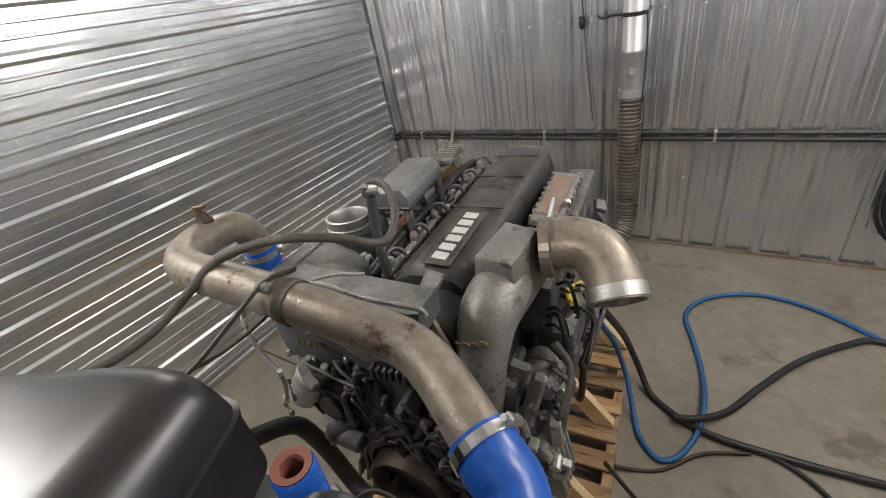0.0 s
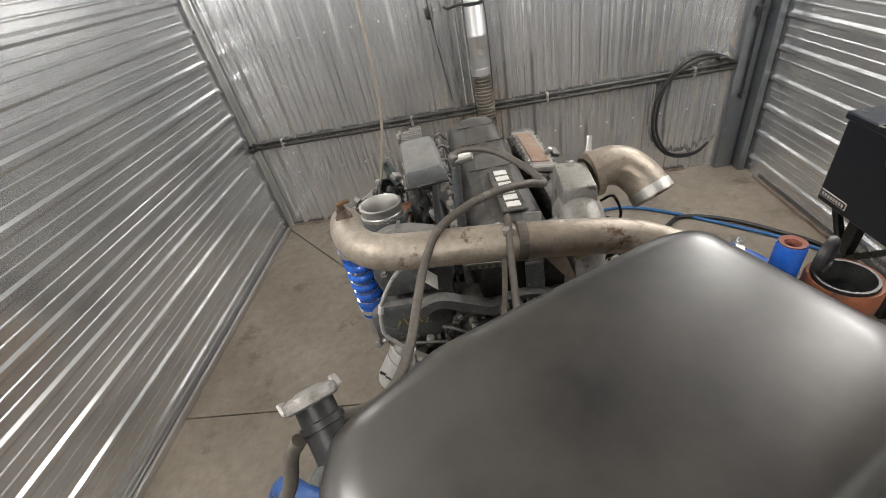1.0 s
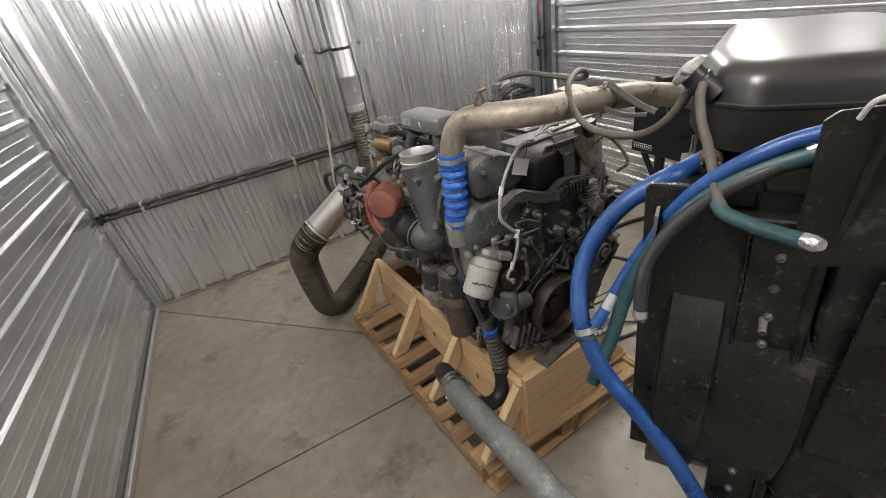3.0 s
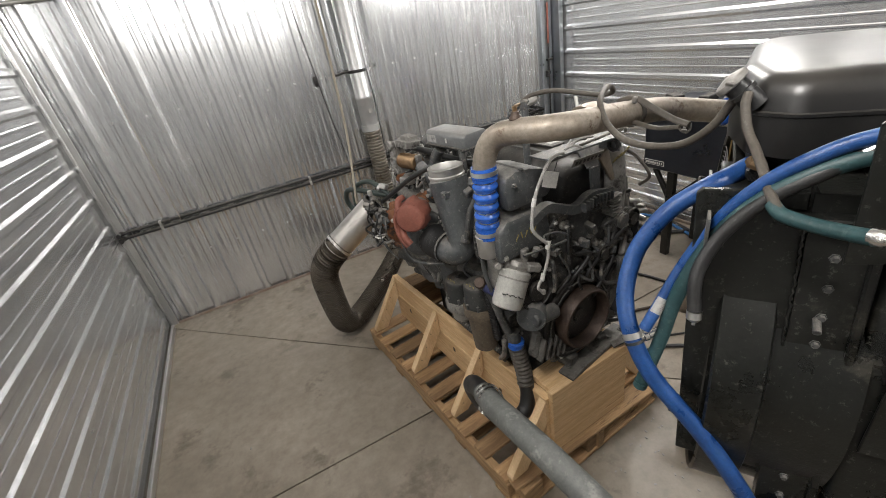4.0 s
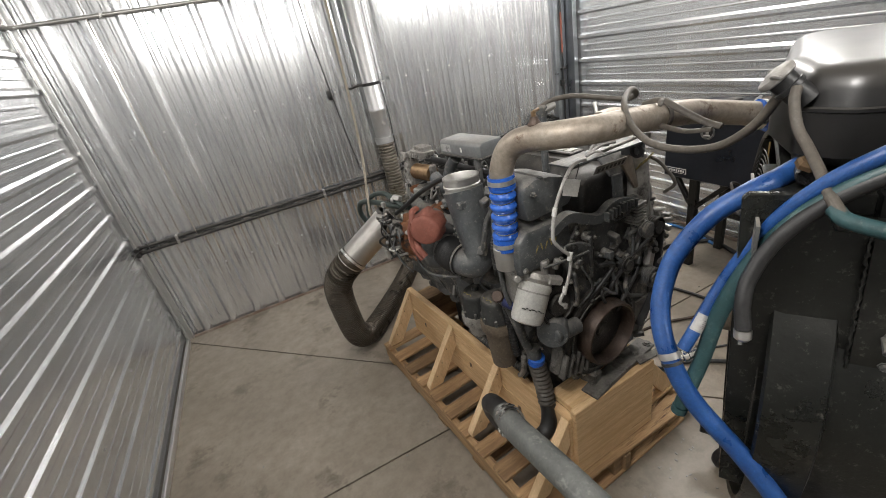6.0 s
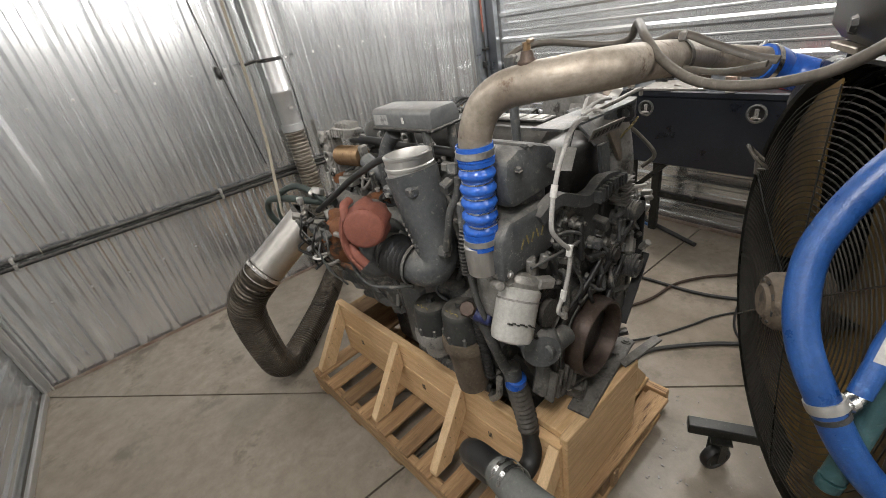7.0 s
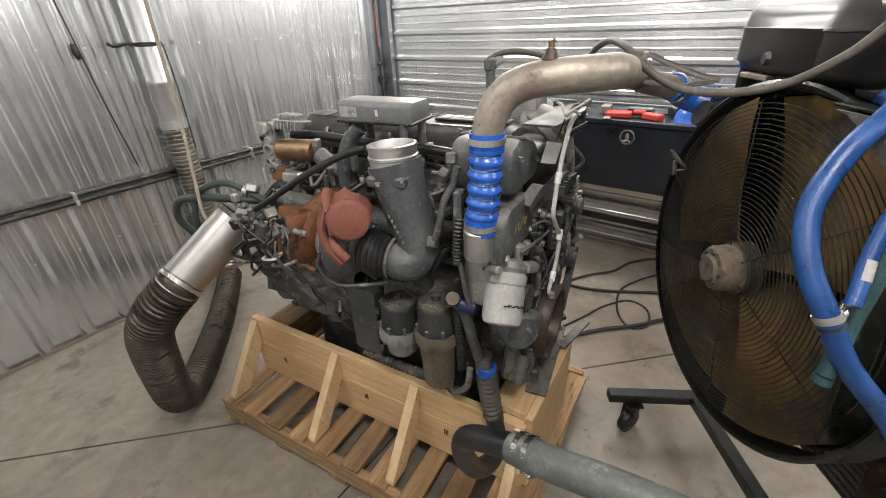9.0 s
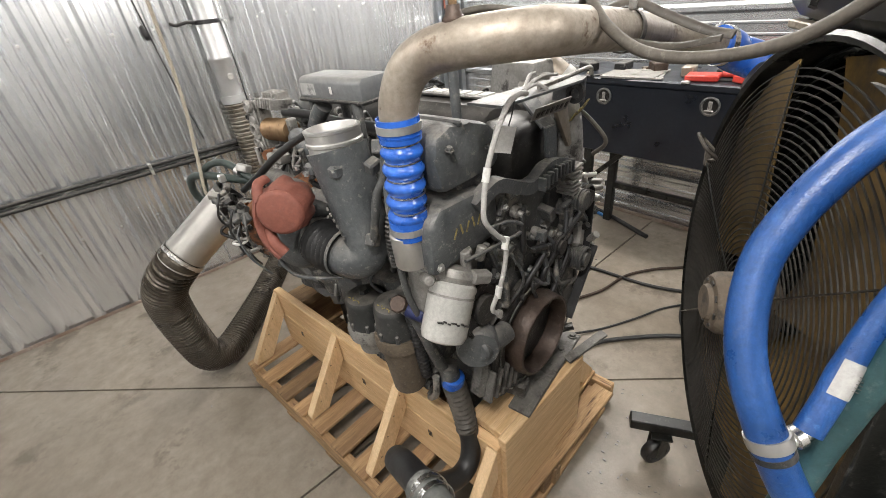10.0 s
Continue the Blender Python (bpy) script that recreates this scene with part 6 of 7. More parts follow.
part("coupling_sleeve", lathe([(0.036, -0.02), (0.0395, -0.02), (0.0395, 0.022), (0.036, 0.022)], (-0.432, -0.50, 1.232), (0, 0, 1), 32, close=True), BLUE, cpl, smooth=40)
part("hose_clamp", clamp_band((-0.425, -0.508, 1.438), (0, 0, 1), 0.0404), ALU, cpl, "worm-drive clamp")
part("hose_clamp", clamp_band((-0.432, -0.50, 1.232), (0, 0, 1), 0.0397), ALU, cpl, "worm-drive clamp")
for k in range(5):
    part("hump_ring", lathe([(0.0335, -0.0018), (0.0362, -0.0012), (0.0362, 0.0012), (0.0335, 0.0018)], (-0.4255 - 0.0013 * k, -0.5065 - 0.001 * k, 1.4085 - 0.033 * k), (0, 0, 1), 28, close=True), BRIGHT, cpl)
part("petcock_boss", lathe([(0, 0.022), (0.010, 0.022), (0.013, 0.010), (0.018, 0.004), (0.018, -0.006)], (-0.386, -0.625, 1.5965), (0, 0, 1), 12), BROWN, pipe, "rusty boss", smooth=30)
bm = rod((-0.386, -0.625, 1.614), (-0.386, -0.625, 1.632), 0.007, steps=8)
box((0.030, 0.007, 0.008), (-0.378, -0.627, 1.632), 0.002, (0, 0, 20), bm)
part("petcock", bm, BRASS, pipe, "brass drain cock")
part("strap", lathe([(0.0368, -0.009), (0.0388, -0.009), (0.0388, 0.009), (0.0368, 0.009)], (-0.045, -0.7465, 1.5388), (0.989, -0.01, -0.149), 28, close=True), DUSTHOSE, pipe, "rubber strap")
b2 = part("blue_boot", sweep(curve_points([(0.296, -0.831, 1.467), (0.322, -0.850, 1.456), (0.345, -0.865, 1.44), (0.36, -0.90, 1.425), (0.355, -0.945, 1.41)], 8), 0.0415, 28), BLUE, pipe, "blue silicone boot", smooth=60)
part("hose_clamp", clamp_band((0.308, -0.840, 1.462), (0.78, -0.58, -0.22), 0.0422), BRIGHT, b2, "bright clamp")

# ---- coolant hose at the low front corner ----
low = thing("lower_coolant_hose", ENG, "ribbed dark hose with blue end joined to a grey hose", "hose")
part("metal_stub", hose([(-0.355, -0.478, 0.74), (-0.356, -0.482, 0.70), (-0.355, -0.485, 0.66)], 0.028, 16), CASTD, low, smooth=60)
part("blue_sleeve", rod((-0.354, -0.486, 0.665), (-0.352, -0.49, 0.70), 0.033, steps=22, bevel=0.003), BLUE, low, smooth=40)
part("ribbed_hose", ribbed([(-0.353, -0.488, 0.67), (-0.345, -0.494, 0.60), (-0.34, -0.502, 0.53), (-0.345, -0.515, 0.47)], 0.027, 0.036, 0.022, 22, 6), DUSTHOSE, low, smooth=60)
part("black_bend", hose([(-0.345, -0.515, 0.48), (-0.352, -0.53, 0.42), (-0.385, -0.545, 0.37), (-0.44, -0.545, 0.36), (-0.505, -0.53, 0.40), (-0.56, -0.52, 0.50), (-0.60, -0.525, 0.61), (-0.622, -0.545, 0.69), (-0.638, -0.59, 0.74), (-0.655, -0.66, 0.78), (-0.672, -0.72, 0.812)], 0.032, 20), RUBBER, low, "black rubber bend", smooth=60)
part("hose_clamp", clamp_band((-0.668, -0.715, 0.81), (-0.2, -0.9, 0.4), 0.0375), BRIGHT, low)
part("hose_clamp", clamp_band((-0.676, -0.74, 0.822), (-0.2, -0.9, 0.4), 0.0375), BRIGHT, low)
GH = [(-0.664, -0.69, 0.798), (-0.69, -0.78, 0.835), (-0.70, -0.90, 0.86), (-0.70, -1.05, 0.86), (-0.69, -1.25, 0.82), (-0.66, -1.50, 0.70), (-0.60, -1.80, 0.45), (-0.55, -2.05, 0.16), (-0.50, -2.3, 0.05), (-0.30, -2.6, 0.046)]
part("grey_hose", hose(GH, 0.037, 22), GREYHOSE, low, "dusty grey rubber hose", smooth=60)

# ---- radiator unit ----
# local x along the core, local y towards the engine
RAD = pose(2.047, -3.129, 0, 0, 0, 33.3)
radiator = thing("radiator_unit", RAD, "black steel radiator frame with bolted flanges on a stand", "radiator")
def lean(bm):
    """The frame leans back towards its foot."""
    for v in bm.verts:
        v.co.y += (v.co.z - 1.55) * 0.042
        v.co.x += (v.co.z - 1.0) * 0.08
    return bm


shroud = part("side_cheek", lean(prism([(-0.078, 0.965), (0.068, 0.965), (0.068, 1.545), (0.060, 1.553), (-0.078, 1.553)], 0.012, 0.002, m=Matrix.Translation((-0.432, 0, 0)) @ pose(0, 0, 0, 0, 0, 90))), BLACK, radiator, "black sheet steel cheek")
part("top_plate", box((0.50, 0.18, 0.012), (-0.18, -0.125, 1.520), 0.003), BLACK, radiator)
part("tray_lip", box((0.20, 0.050, 0.006), (-0.270, 0.004, 1.520), 0.002), BLACK, radiator)
arc = [(-0.056 + 0.437 * math.cos(radians(a)), 1.112 + 0.437 * math.sin(radians(a))) for a in range(153, 111, -3)]
part("fan_shroud", prism([(-0.432, 1.300)] + arc + [(-0.205, 1.517), (-0.432, 1.517)], 0.005, 0, m=Matrix.Translation((0, 0.046, 0))), CASTD, radiator, "dusty corner of the fan shroud")
# flange angles with bolts
bm = box((0.04, 0.006, 1.45), (-0.425, -0.085, 0.83), 0.001)
box((0.006, 0.09, 1.45), (-0.443, -0.125, 0.83), 0.001, bm=bm)
fl = part("side_flange", lean(bm), BLACK, radiator)
bolts("bolt", [(-0.446 + (0.0525 * i - 0.70) * 0.08, -0.118 + (0.30 + 0.0525 * i - 1.55) * 0.042, 0.30 + 0.0525 * i) for i in range(24)], (-1, 0, 0), 0.0058, fl, CASTD, 0.008)
part("stud", rod((-0.418, -0.122, 1.345), (-0.447, -0.120, 1.338), 0.006, steps=10, bevel=0.001), CASTD, fl, "long bare stud")
wrng = random.Random(21)
part("weld_bead", lean(sweep([Vector((-0.447 + wrng.uniform(-0.0008, 0.0008), -0.0765 + wrng.uniform(-0.0015, 0.0015), 0.975 + 0.006 * i)) for i in range(93)], lambda f: 0.0026 + 0.0010 * math.sin(f * 260), 6)), BLACK, fl, "rough weld bead", smooth=60)
part("edge_lip", lean(span((-0.449, -0.163, 0.15), (-0.449, -0.163, 1.50), 0.010, 0.014, 0.003, (0, 1, 0))), BLACK, fl)
part("header_box", box((0.165, 0.15, 0.10), (0.345, -0.165, 1.42), 0.012, segments=2), BLACK, radiator, smooth=40)
# side tank behind the flange, core with fins
part("side_tank", lean(box((0.07, 0.22, 1.30), (-0.415, -0.285, 0.86), 0.024, segments=3)), BLACK, radiator, "black pressed side tank", smooth=40)
part("side_tank", box((0.06, 0.22, 0.86), (0.28, -0.275, 1.07), 0.02, segments=2), BLACK, radiator, "black pressed side tank", smooth=40)
part("core", box((0.64, 0.10, 0.86), (-0.0675, -0.26, 1.07)), CASTD, radiator)
bm = bmesh.new()
for i in range(42):
    box((0.63, 0.104, 0.004), (-0.0675, -0.26, 0.65 + 0.02 * i), bm=bm)
tagged(part("fin_pack", bm, DARK, radiator), kind="stuff")
part("rear_panel", box((0.65, 0.012, 0.84), (-0.0675, -0.375, 1.07), 0.003), BLACK, radiator)
part("top_tank", box((0.72, 0.22, 0.06), (-0.06, -0.275, 1.503), 0.02, segments=2), BLACK, radiator, smooth=40)
part("access_panel", box((0.006, 0.10, 0.36), (-0.4475, -0.27, 1.28), 0.002), BLACK, radiator)
part("grab_loop", hose([(-0.448, -0.24, 1.50), (-0.475, -0.27, 1.535), (-0.475, -0.32, 1.535), (-0.448, -0.35, 1.50)], 0.008, 8), BLACK, radiator, smooth=60)
bm = prism([(-0.116, 1.600), (-0.112, 1.668), (-0.124, 1.680), (-0.196, 1.690), (-0.206, 1.682), (-0.214, 1.600), (-0.232, 1.490), (-0.120, 1.470)], 0.006, 0.001, m=Matrix.Translation((-0.452, 0, 0)) @ pose(0, 0, 0, 0, 0, 90))
part("hose_hook", bm, BLACK, radiator, "black hook plate over the hoses")
part("hook_clip", hose([(-0.458, -0.140, 1.672), (-0.464, -0.146, 1.692), (-0.464, -0.164, 1.698), (-0.464, -0.182, 1.692), (-0.458, -0.188, 1.672)], 0.0032, 8), HARNESS, radiator, "pale wire clip", smooth=60)
part("hook_arm", span((-0.43, -0.16, 1.50), (-0.45, -0.165, 1.67), 0.05, 0.006, 0.001, (0, 1, 0)), BLACK, radiator)
part("nozzle", rod((-0.16, -0.025, 1.540), (-0.30, -0.018, 1.545), 0.0165, steps=18, bevel=0.003), DARK, radiator)
part("pipe_nut", lathe([(0, 0.013), (0.013, 0.013), (0.016, 0.007), (0.016, 0)], (-0.297, -0.013, 1.560), (-0.3, -0.3, 1), 6), BRASS, radiator)
for u in (-0.40,):
    part("leg", box((0.05, 0.05, 0.22), (u, -0.28, 0.11), 0.004), BLACK, radiator)
    part("foot", box((0.06, 0.40, 0.04), (u, -0.28, 0.022), 0.004), BLACK, radiator)
# inlet pipe with blue boot of the charge pipe, and capped stubs
part("charge_inlet", hose([(0.395, -0.055, 1.40), (0.395, -0.09, 1.385), (0.40, -0.15, 1.36), (0.40, -0.22, 1.33)], 0.038, 20), DARK, radiator, smooth=60)
st = part("stub_boot", lathe([(0.0125, 0.0), (0.0165, 0.0), (0.0165, 0.112), (0.0150, 0.115), (0.0125, 0.113)], (0.333, -0.114, 1.533), (0.05, 0, 1), 28, close=True), BLUE, radiator, "short blue boot with red lining", smooth=40)
part("boot_lining", lathe([(0.0090, 0.03), (0.0122, 0.02), (0.0122, 0.112), (0.0150, 0.1165), (0.0090, 0.115)], (0.333, -0.114, 1.533), (0.05, 0, 1), 28, close=True), REDCAP, st, "red lining", smooth=40)
part("hose_clamp", clamp_band((0.334, -0.114, 1.555), (0.05, 0, 1), 0.0178, 0.010), BRIGHT, st)
part("stub_pipe", rod((0.333, -0.114, 1.36), (0.333, -0.114, 1.55), 0.0122, steps=16), DARK, radiator)
ob = part("orange_boot", lathe([(0.033, 0.0), (0.039, 0.0), (0.039, 0.075), (0.037, 0.08), (0.033, 0.078)], (0.362, -0.168, 1.532), (0, 0, 1), 32, close=True), ORANGE, radiator, "orange silicone boot", smooth=40)
part("black_cap", lathe([(0, 0.045), (0.031, 0.045), (0.032, 0.082), (0.029, 0.082), (0.028, 0.05), (0, 0.05)], (0.362, -0.168, 1.532), (0, 0, 1), 28), RUBBER, ob)
part("cap_loop", sweep([Vector((0.368 + 0.020 * math.cos(a), -0.142, 1.625 + 0.024 * math.sin(a))) for a in [i * math.pi / 12 for i in range(25)]], 0.006, 8, flat=0.6), RUBBER, ob, smooth=60)
part("hose_clamp", clamp_band((0.362, -0.168, 1.547), (0, 0, 1), 0.0395, 0.012), BRIGHT, ob)
part("stub_base", rod((0.362, -0.168, 1.40), (0.362, -0.168, 1.56), 0.0325, steps=22), DARK, radiator)

# ---- drum fan ----
fan = thing("drum_fan", RAD, "black drum fan with wire guard and yellow blades", "fan")
FC = Vector((-0.056, 0.006, 1.112))
R = 0.431
part("drum", lathe([(R - 0.012, 0.0), (R - 0.004, 0.004), (R + 0.002, 0.0), (R, -0.012), (R, -0.075), (R - 0.012, -0.08)], FC, (0, 1, 0), 72, close=True), BLACK, fan, "black rolled steel drum", smooth=35)
part("rear_shell", lathe([(R - 0.028, -0.076), (R - 0.022, -0.076), (R - 0.022, -0.208), (R - 0.028, -0.208)], FC, (0, 1, 0), 64, close=True), BLACK, fan, smooth=35)
for k in range(30):
    r = 0.07 + (R - 0.115) * k / 29
    ring = [FC + Vector((r * math.cos(a), 0.004 + 0.018 * (1 - (r / R) ** 2), r * math.sin(a))) for a in [2 * math.pi * i / 56 for i in range(57)]]
    part("guard_ring", sweep(ring, 0.0014, 4), GUARD, fan)
for k in range(6):
    a = math.pi * (k + 0.3) / 3
    part("guard_spoke", sweep([FC + Vector((r * math.cos(a), 0.009 + 0.018 * (1 - (r / R) ** 2), r * math.sin(a))) for r in (0.05, 0.15, 0.25, 0.35, R - 0.04)], 0.0016, 6), BLACK, fan)
part("motor", lathe([(0, 0.076), (0.030, 0.076), (0.034, 0.069), (0.048, 0.067), (0.056, 0.056), (0.058, 0.02), (0.066, 0.014), (0.066, -0.02), (0.0, -0.02)], FC + Vector((0.0, 0.0, 0.0)), (0, 1, 0), 32), MOTORDUST, fan, "dusty round fan motor", smooth=35)
for k in range(8):
    a = math.pi * 2 * k / 8
    part("motor_slot", box((0.006, 0.004, 0.012), FC + Vector((0.041 * math.cos(a), 0.068, 0.041 * math.sin(a))), 0.001, (0, -math.degrees(a), 0)), DARK, fan)
for k in range(4):
    a0 = math.pi * k / 2 + 2.05
    bm = bmesh.new()
    grid = []
    for i in range(7):
        r = 0.055 + (R - 0.085) * i / 6
        half = 0.78 + 0.10 * (i / 6)
        row = []
        for j in range(7):
            a = a0 + (j / 6 - 0.5) * 2 * half * (0.75 + 0.15 * i / 6)
            row.append(bm.verts.new(FC + Vector((r * math.cos(a), -0.035 + 0.06 * (j / 6 - 0.5), r * math.sin(a)))))
        grid.append(row)
    for i in range(6):
        for j in range(6):
            bm.faces.new((grid[i][j], grid[i + 1][j], grid[i + 1][j + 1], grid[i][j + 1]))
    bmesh.ops.recalc_face_normals(bm, faces=bm.faces)
    bmesh.ops.solidify(bm, geom=bm.faces[:], thickness=0.003)
    part("fan_blade", bm, GOLD, fan, "yellow painted fan blade", smooth=50)
for k in range(15):
    r = 0.07 + (R - 0.085) * k / 14
    part("rear_ring", sweep([FC + Vector((r * math.cos(a), -0.072, r * math.sin(a))) for a in [2 * math.pi * i / 40 for i in range(41)]], 0.0018, 4), DARK, fan)
part("cable_tie", hose([(0.305, 0.010, 1.265), (0.33, 0.035, 1.29), (0.29, 0.055, 1.31), (0.25, 0.045, 1.29), (0.27, 0.015, 1.26), (0.33, 0.015, 1.235)], 0.004, 6), DUSTHOSE, fan)
part("cable_tie", box((0.016, 0.012, 0.045), (0.330, 0.016, 1.245), 0.003, (0, 15, 0)), DUSTHOSE, fan)
# wheeled stand under the fan
Ri = RAD.inverted()
def toR(x, y, z):
    return Ri @ Vector((x, y, z))
bar_a, bar_b = toR(2.325, -2.885, 0.205), toR(2.54, -3.245, 0.205)
stand = part("stand_bar", span(bar_a, bar_b, 0.05, 0.045, 0.004), BLACK, fan, "dark steel stand bar")
part("stand_leg", span((0.37, -0.312, 0.205), (-0.385, -0.312, 0.205), 0.05, 0.045, 0.004), BLACK, fan)
for (x, y) in ((2.375, -2.98),):
    c = toR(x, y, 0.058)
    w_ = part("caster_wheel", lathe([(0, 0.013), (0.034, 0.013), (0.038, 0.019), (0.052, 0.018), (0.058, 0.009), (0.058, -0.009), (0.052, -0.018), (0.038, -0.019), (0.034, -0.013), (0, -0.013)], c, (0.8, 0.5, 0), 24), RUBBER, fan, "rubber caster wheel", smooth=40)
    part("caster_fork", box((0.085, 0.07, 0.008), c + Vector((0, 0, 0.120)), 0.002), BLACK, w_)
    part("hub_cap", lathe([(0, 0.017), (0.014, 0.017), (0.022, 0.014), (0.03, 0.013)], c, (0.8, 0.5, 0), 20), BRIGHT, w_, "bright steel hub")
    for s in (-1, 1):
        part("fork_side", box((0.004, 0.036, 0.125), c + Vector((0.024 * s, 0.015 * s, 0.057)), 0.001, (0, 0, 32)), BLACK, w_)

# ---- surge tank ----
tank = thing("surge_tank", RAD, "satin black moulded coolant surge tank on top of the radiator", "tank")
FOOT = [(-0.268, -0.06), (-0.235, -0.004), (-0.10, 0.020), (0.22, -0.022), (0.262, -0.048), (0.228, -0.26), (0.18, -0.295), (-0.19, -0.285), (-0.255, -0.23)]


def tank_ring(z, inset):
    c = Vector((sum(p[0] for p in FOOT) / 9, sum(p[1] for p in FOOT) / 9))
    out = []
    for i, p in enumerate(FOOT):
        d = Vector(p) - c
        q = c + d * (1 - inset / d.length)
        out.append((q.x, q.y, z))
    return out


bm = bmesh.new()
rings = [[bm.verts.new(p) for p in tank_ring(z, s)] for z, s in ((1.538, 0.05), (1.542, 0.02), (1.562, -0.006), (1.630, -0.008), (1.632, -0.0105), (1.637, -0.0105), (1.639, -0.006), (1.662, -0.001), (1.678, 0.006), (1.688, 0.017), (1.694, 0.031), (1.697, 0.050))]
for lo, hi in zip(rings, rings[1:]):
    for i in range(9):
        bm.faces.new((lo[i], lo[(i + 1) % 9], hi[(i + 1) % 9], hi[i]))
bm.faces.new(rings[0][::-1])
bm.faces.new(rings[-1])
up = [e for e in bm.edges if abs(e.verts[0].co.z - e.verts[1].co.z) > 1e-4]
bmesh.ops.bevel(bm, geom=up, offset=0.02, segments=4, profile=0.5, affect="EDGES", clamp_overlap=True)
bmesh.ops.recalc_face_normals(bm, faces=bm.faces)
tb = part("tank_body", bm, TANK, tank, "satin black moulded tank body", smooth=42)
part("tank_bolt", lathe([(0, 0.012), (0.012, 0.012), (0.016, 0.004), (0.016, 0)], (0.075, -0.002, 1.575), (0.2, 1, 0), 8), DARK, tb)
part("sight_boss", lathe([(0.006, 0.008), (0.014, 0.008), (0.016, 0)], (-0.252, -0.12, 1.60), (-1, 0, 0), 12), DARK, tb)
nk = Vector((-0.234, 0.018, 1.670))
nax = Vector((0.03, 0.73, 0.68)).normalized()
part("filler_neck", lathe([(0.020, -0.035), (0.020, -0.006), (0.0225, -0.005), (0.0225, 0.002), (0.0195, 0.003), (0.0195, 0.019), (0, 0.019)], nk, nax, 28), RUBBER, tank, smooth=40)
fc = part("filler_cap", lathe([(0, 0.017), (0.012, 0.017), (0.015, 0.015), (0.020, 0.0145), (0.0262, 0.012), (0.0278, 0.008), (0.0272, 0.002), (0.024, 0.0), (0, 0)], nk + nax * 0.018, nax, 32), DUSTY, tank, "metal pressure cap", smooth=35)
part("cap_ear", box((0.010, 0.016, 0.005), nk + nax * 0.028 + Vector((0.027, 0.0, 0.0)), 0.002, (20, 30, 20)), DUSTY, fc)
part("cap_ear", box((0.010, 0.016, 0.005), nk + nax * 0.028 - Vector((0.027, 0.0, 0.0)), 0.002, (20, 30, 20)), DUSTY, fc)
part("tank_bracket", box((0.10, 0.02, 0.012), (0.13, -0.02, 1.532), 0.002), PIPE, tank)
part("tank_bracket", box((0.03, 0.22, 0.008), (0.17, -0.13, 1.532), 0.002), BLACK, tank)
part("tank_bracket", box((0.03, 0.22, 0.008), (-0.17, -0.13, 1.532), 0.002), BLACK, tank)

# ---- hoses round the radiator ----
def hose_thing(name, pts, r, material, label, sides=16, ends=()):
    t = thing(name, pose(0, 0, 0), label, "hose")
    part("hose_line", hose(pts, r, sides, 8), material, t, smooth=60)
    for p, ax, rr, m in ends:
        part("end_fitting", lathe([(0, 0.014), (rr * 0.6, 0.014), (rr, 0.009), (rr, -0.004), (0, -0.004)], p, ax, 14), m, t, smooth=40)
    return t


bh = hose_thing("blue_coolant_hose", [(1.90, -3.262, 1.535), (1.855, -3.268, 1.537), (1.81, -3.266, 1.532), (1.765, -3.25, 1.518), (1.72, -3.222, 1.485), (1.683, -3.201, 1.435), (1.654, -3.195, 1.388), (1.616, -3.213, 1.326), (1.593, -3.252, 1.266), (1.60, -3.302, 1.185), (1.635, -3.382, 1.09), (1.665, -3.45, 0.99), (1.705, -3.53, 0.83), (1.76, -3.60, 0.60), (1.80, -3.63, 0.33), (1.80, -3.60, 0.12), (1.84, -3.52, 0.035)], 0.0168, HOSEBLUE, "thick blue silicone coolant hose hanging beside the radiator", 22)
part("hose_clamp", lathe([(0.0168, -0.006), (0.0190, -0.006), (0.0194, 0), (0.0190, 0.006), (0.0168, 0.006)], (1.5935, -3.254, 1.263), (-0.1, -0.53, -0.84), 28, close=True), ALU, bh, "dull band clamp", smooth=40)
part("clamp_strip", lathe([(0.0166, -0.003), (0.0182, -0.003), (0.0182, 0.003), (0.0166, 0.003)], (1.5925, -3.261, 1.251), (-0.05, -0.53, -0.84), 28, close=True), DARK, bh)
part("t_fitting", lathe([(0, 0), (0.0085, 0), (0.0085, 0.012), (0.0105, 0.014), (0.0105, 0.022), (0.0085, 0.024), (0.0085, 0.040), (0.011, 0.042), (0.011, 0.050), (0, 0.052)], (1.597, -3.262, 1.258), (0.86, -0.40, 0.18), 18), BRIGHT, bh, "bright branch fitting", smooth=35)
h2 = hose_thing("blue_branch_hose", [(1.600, -3.274, 1.287), (1.620, -3.276, 1.315), (1.640, -3.277, 1.342), (1.678, -3.288, 1.414), (1.700, -3.322, 1.503), (1.715, -3.365, 1.568), (1.735, -3.41, 1.612), (1.765, -3.455, 1.640), (1.80, -3.52, 1.655), (1.87, -3.62, 1.65), (1.95, -3.72, 1.60), (2.02, -3.78, 1.45), (2.06, -3.80, 1.1), (2.07, -3.80, 0.5), (2.07, -3.78, 0.03)], 0.0108, HOSEBLUE, "thin blue silicone hose running over the hook plate")
lab0, lab1 = Vector((1.622, -3.2762, 1.318)), Vector((1.641, -3.277, 1.3435))
lax = (lab1 - lab0).normalized()
lcx = Vector((-0.55, -0.8, 0.2))
lcx = (lcx - lax * lcx.dot(lax)).normalized()
lcy = lax.cross(lcx)
bm = bmesh.new()
rows = [[bm.verts.new(p + (lcx * math.cos(a) + lcy * math.sin(a)) * 0.0113) for a in [radians(-75 + 15 * j) for j in range(11)]] for p in (lab0, lab1)]
for j in range(10):
    bm.faces.new((rows[0][j], rows[0][j + 1], rows[1][j + 1], rows[1][j]))
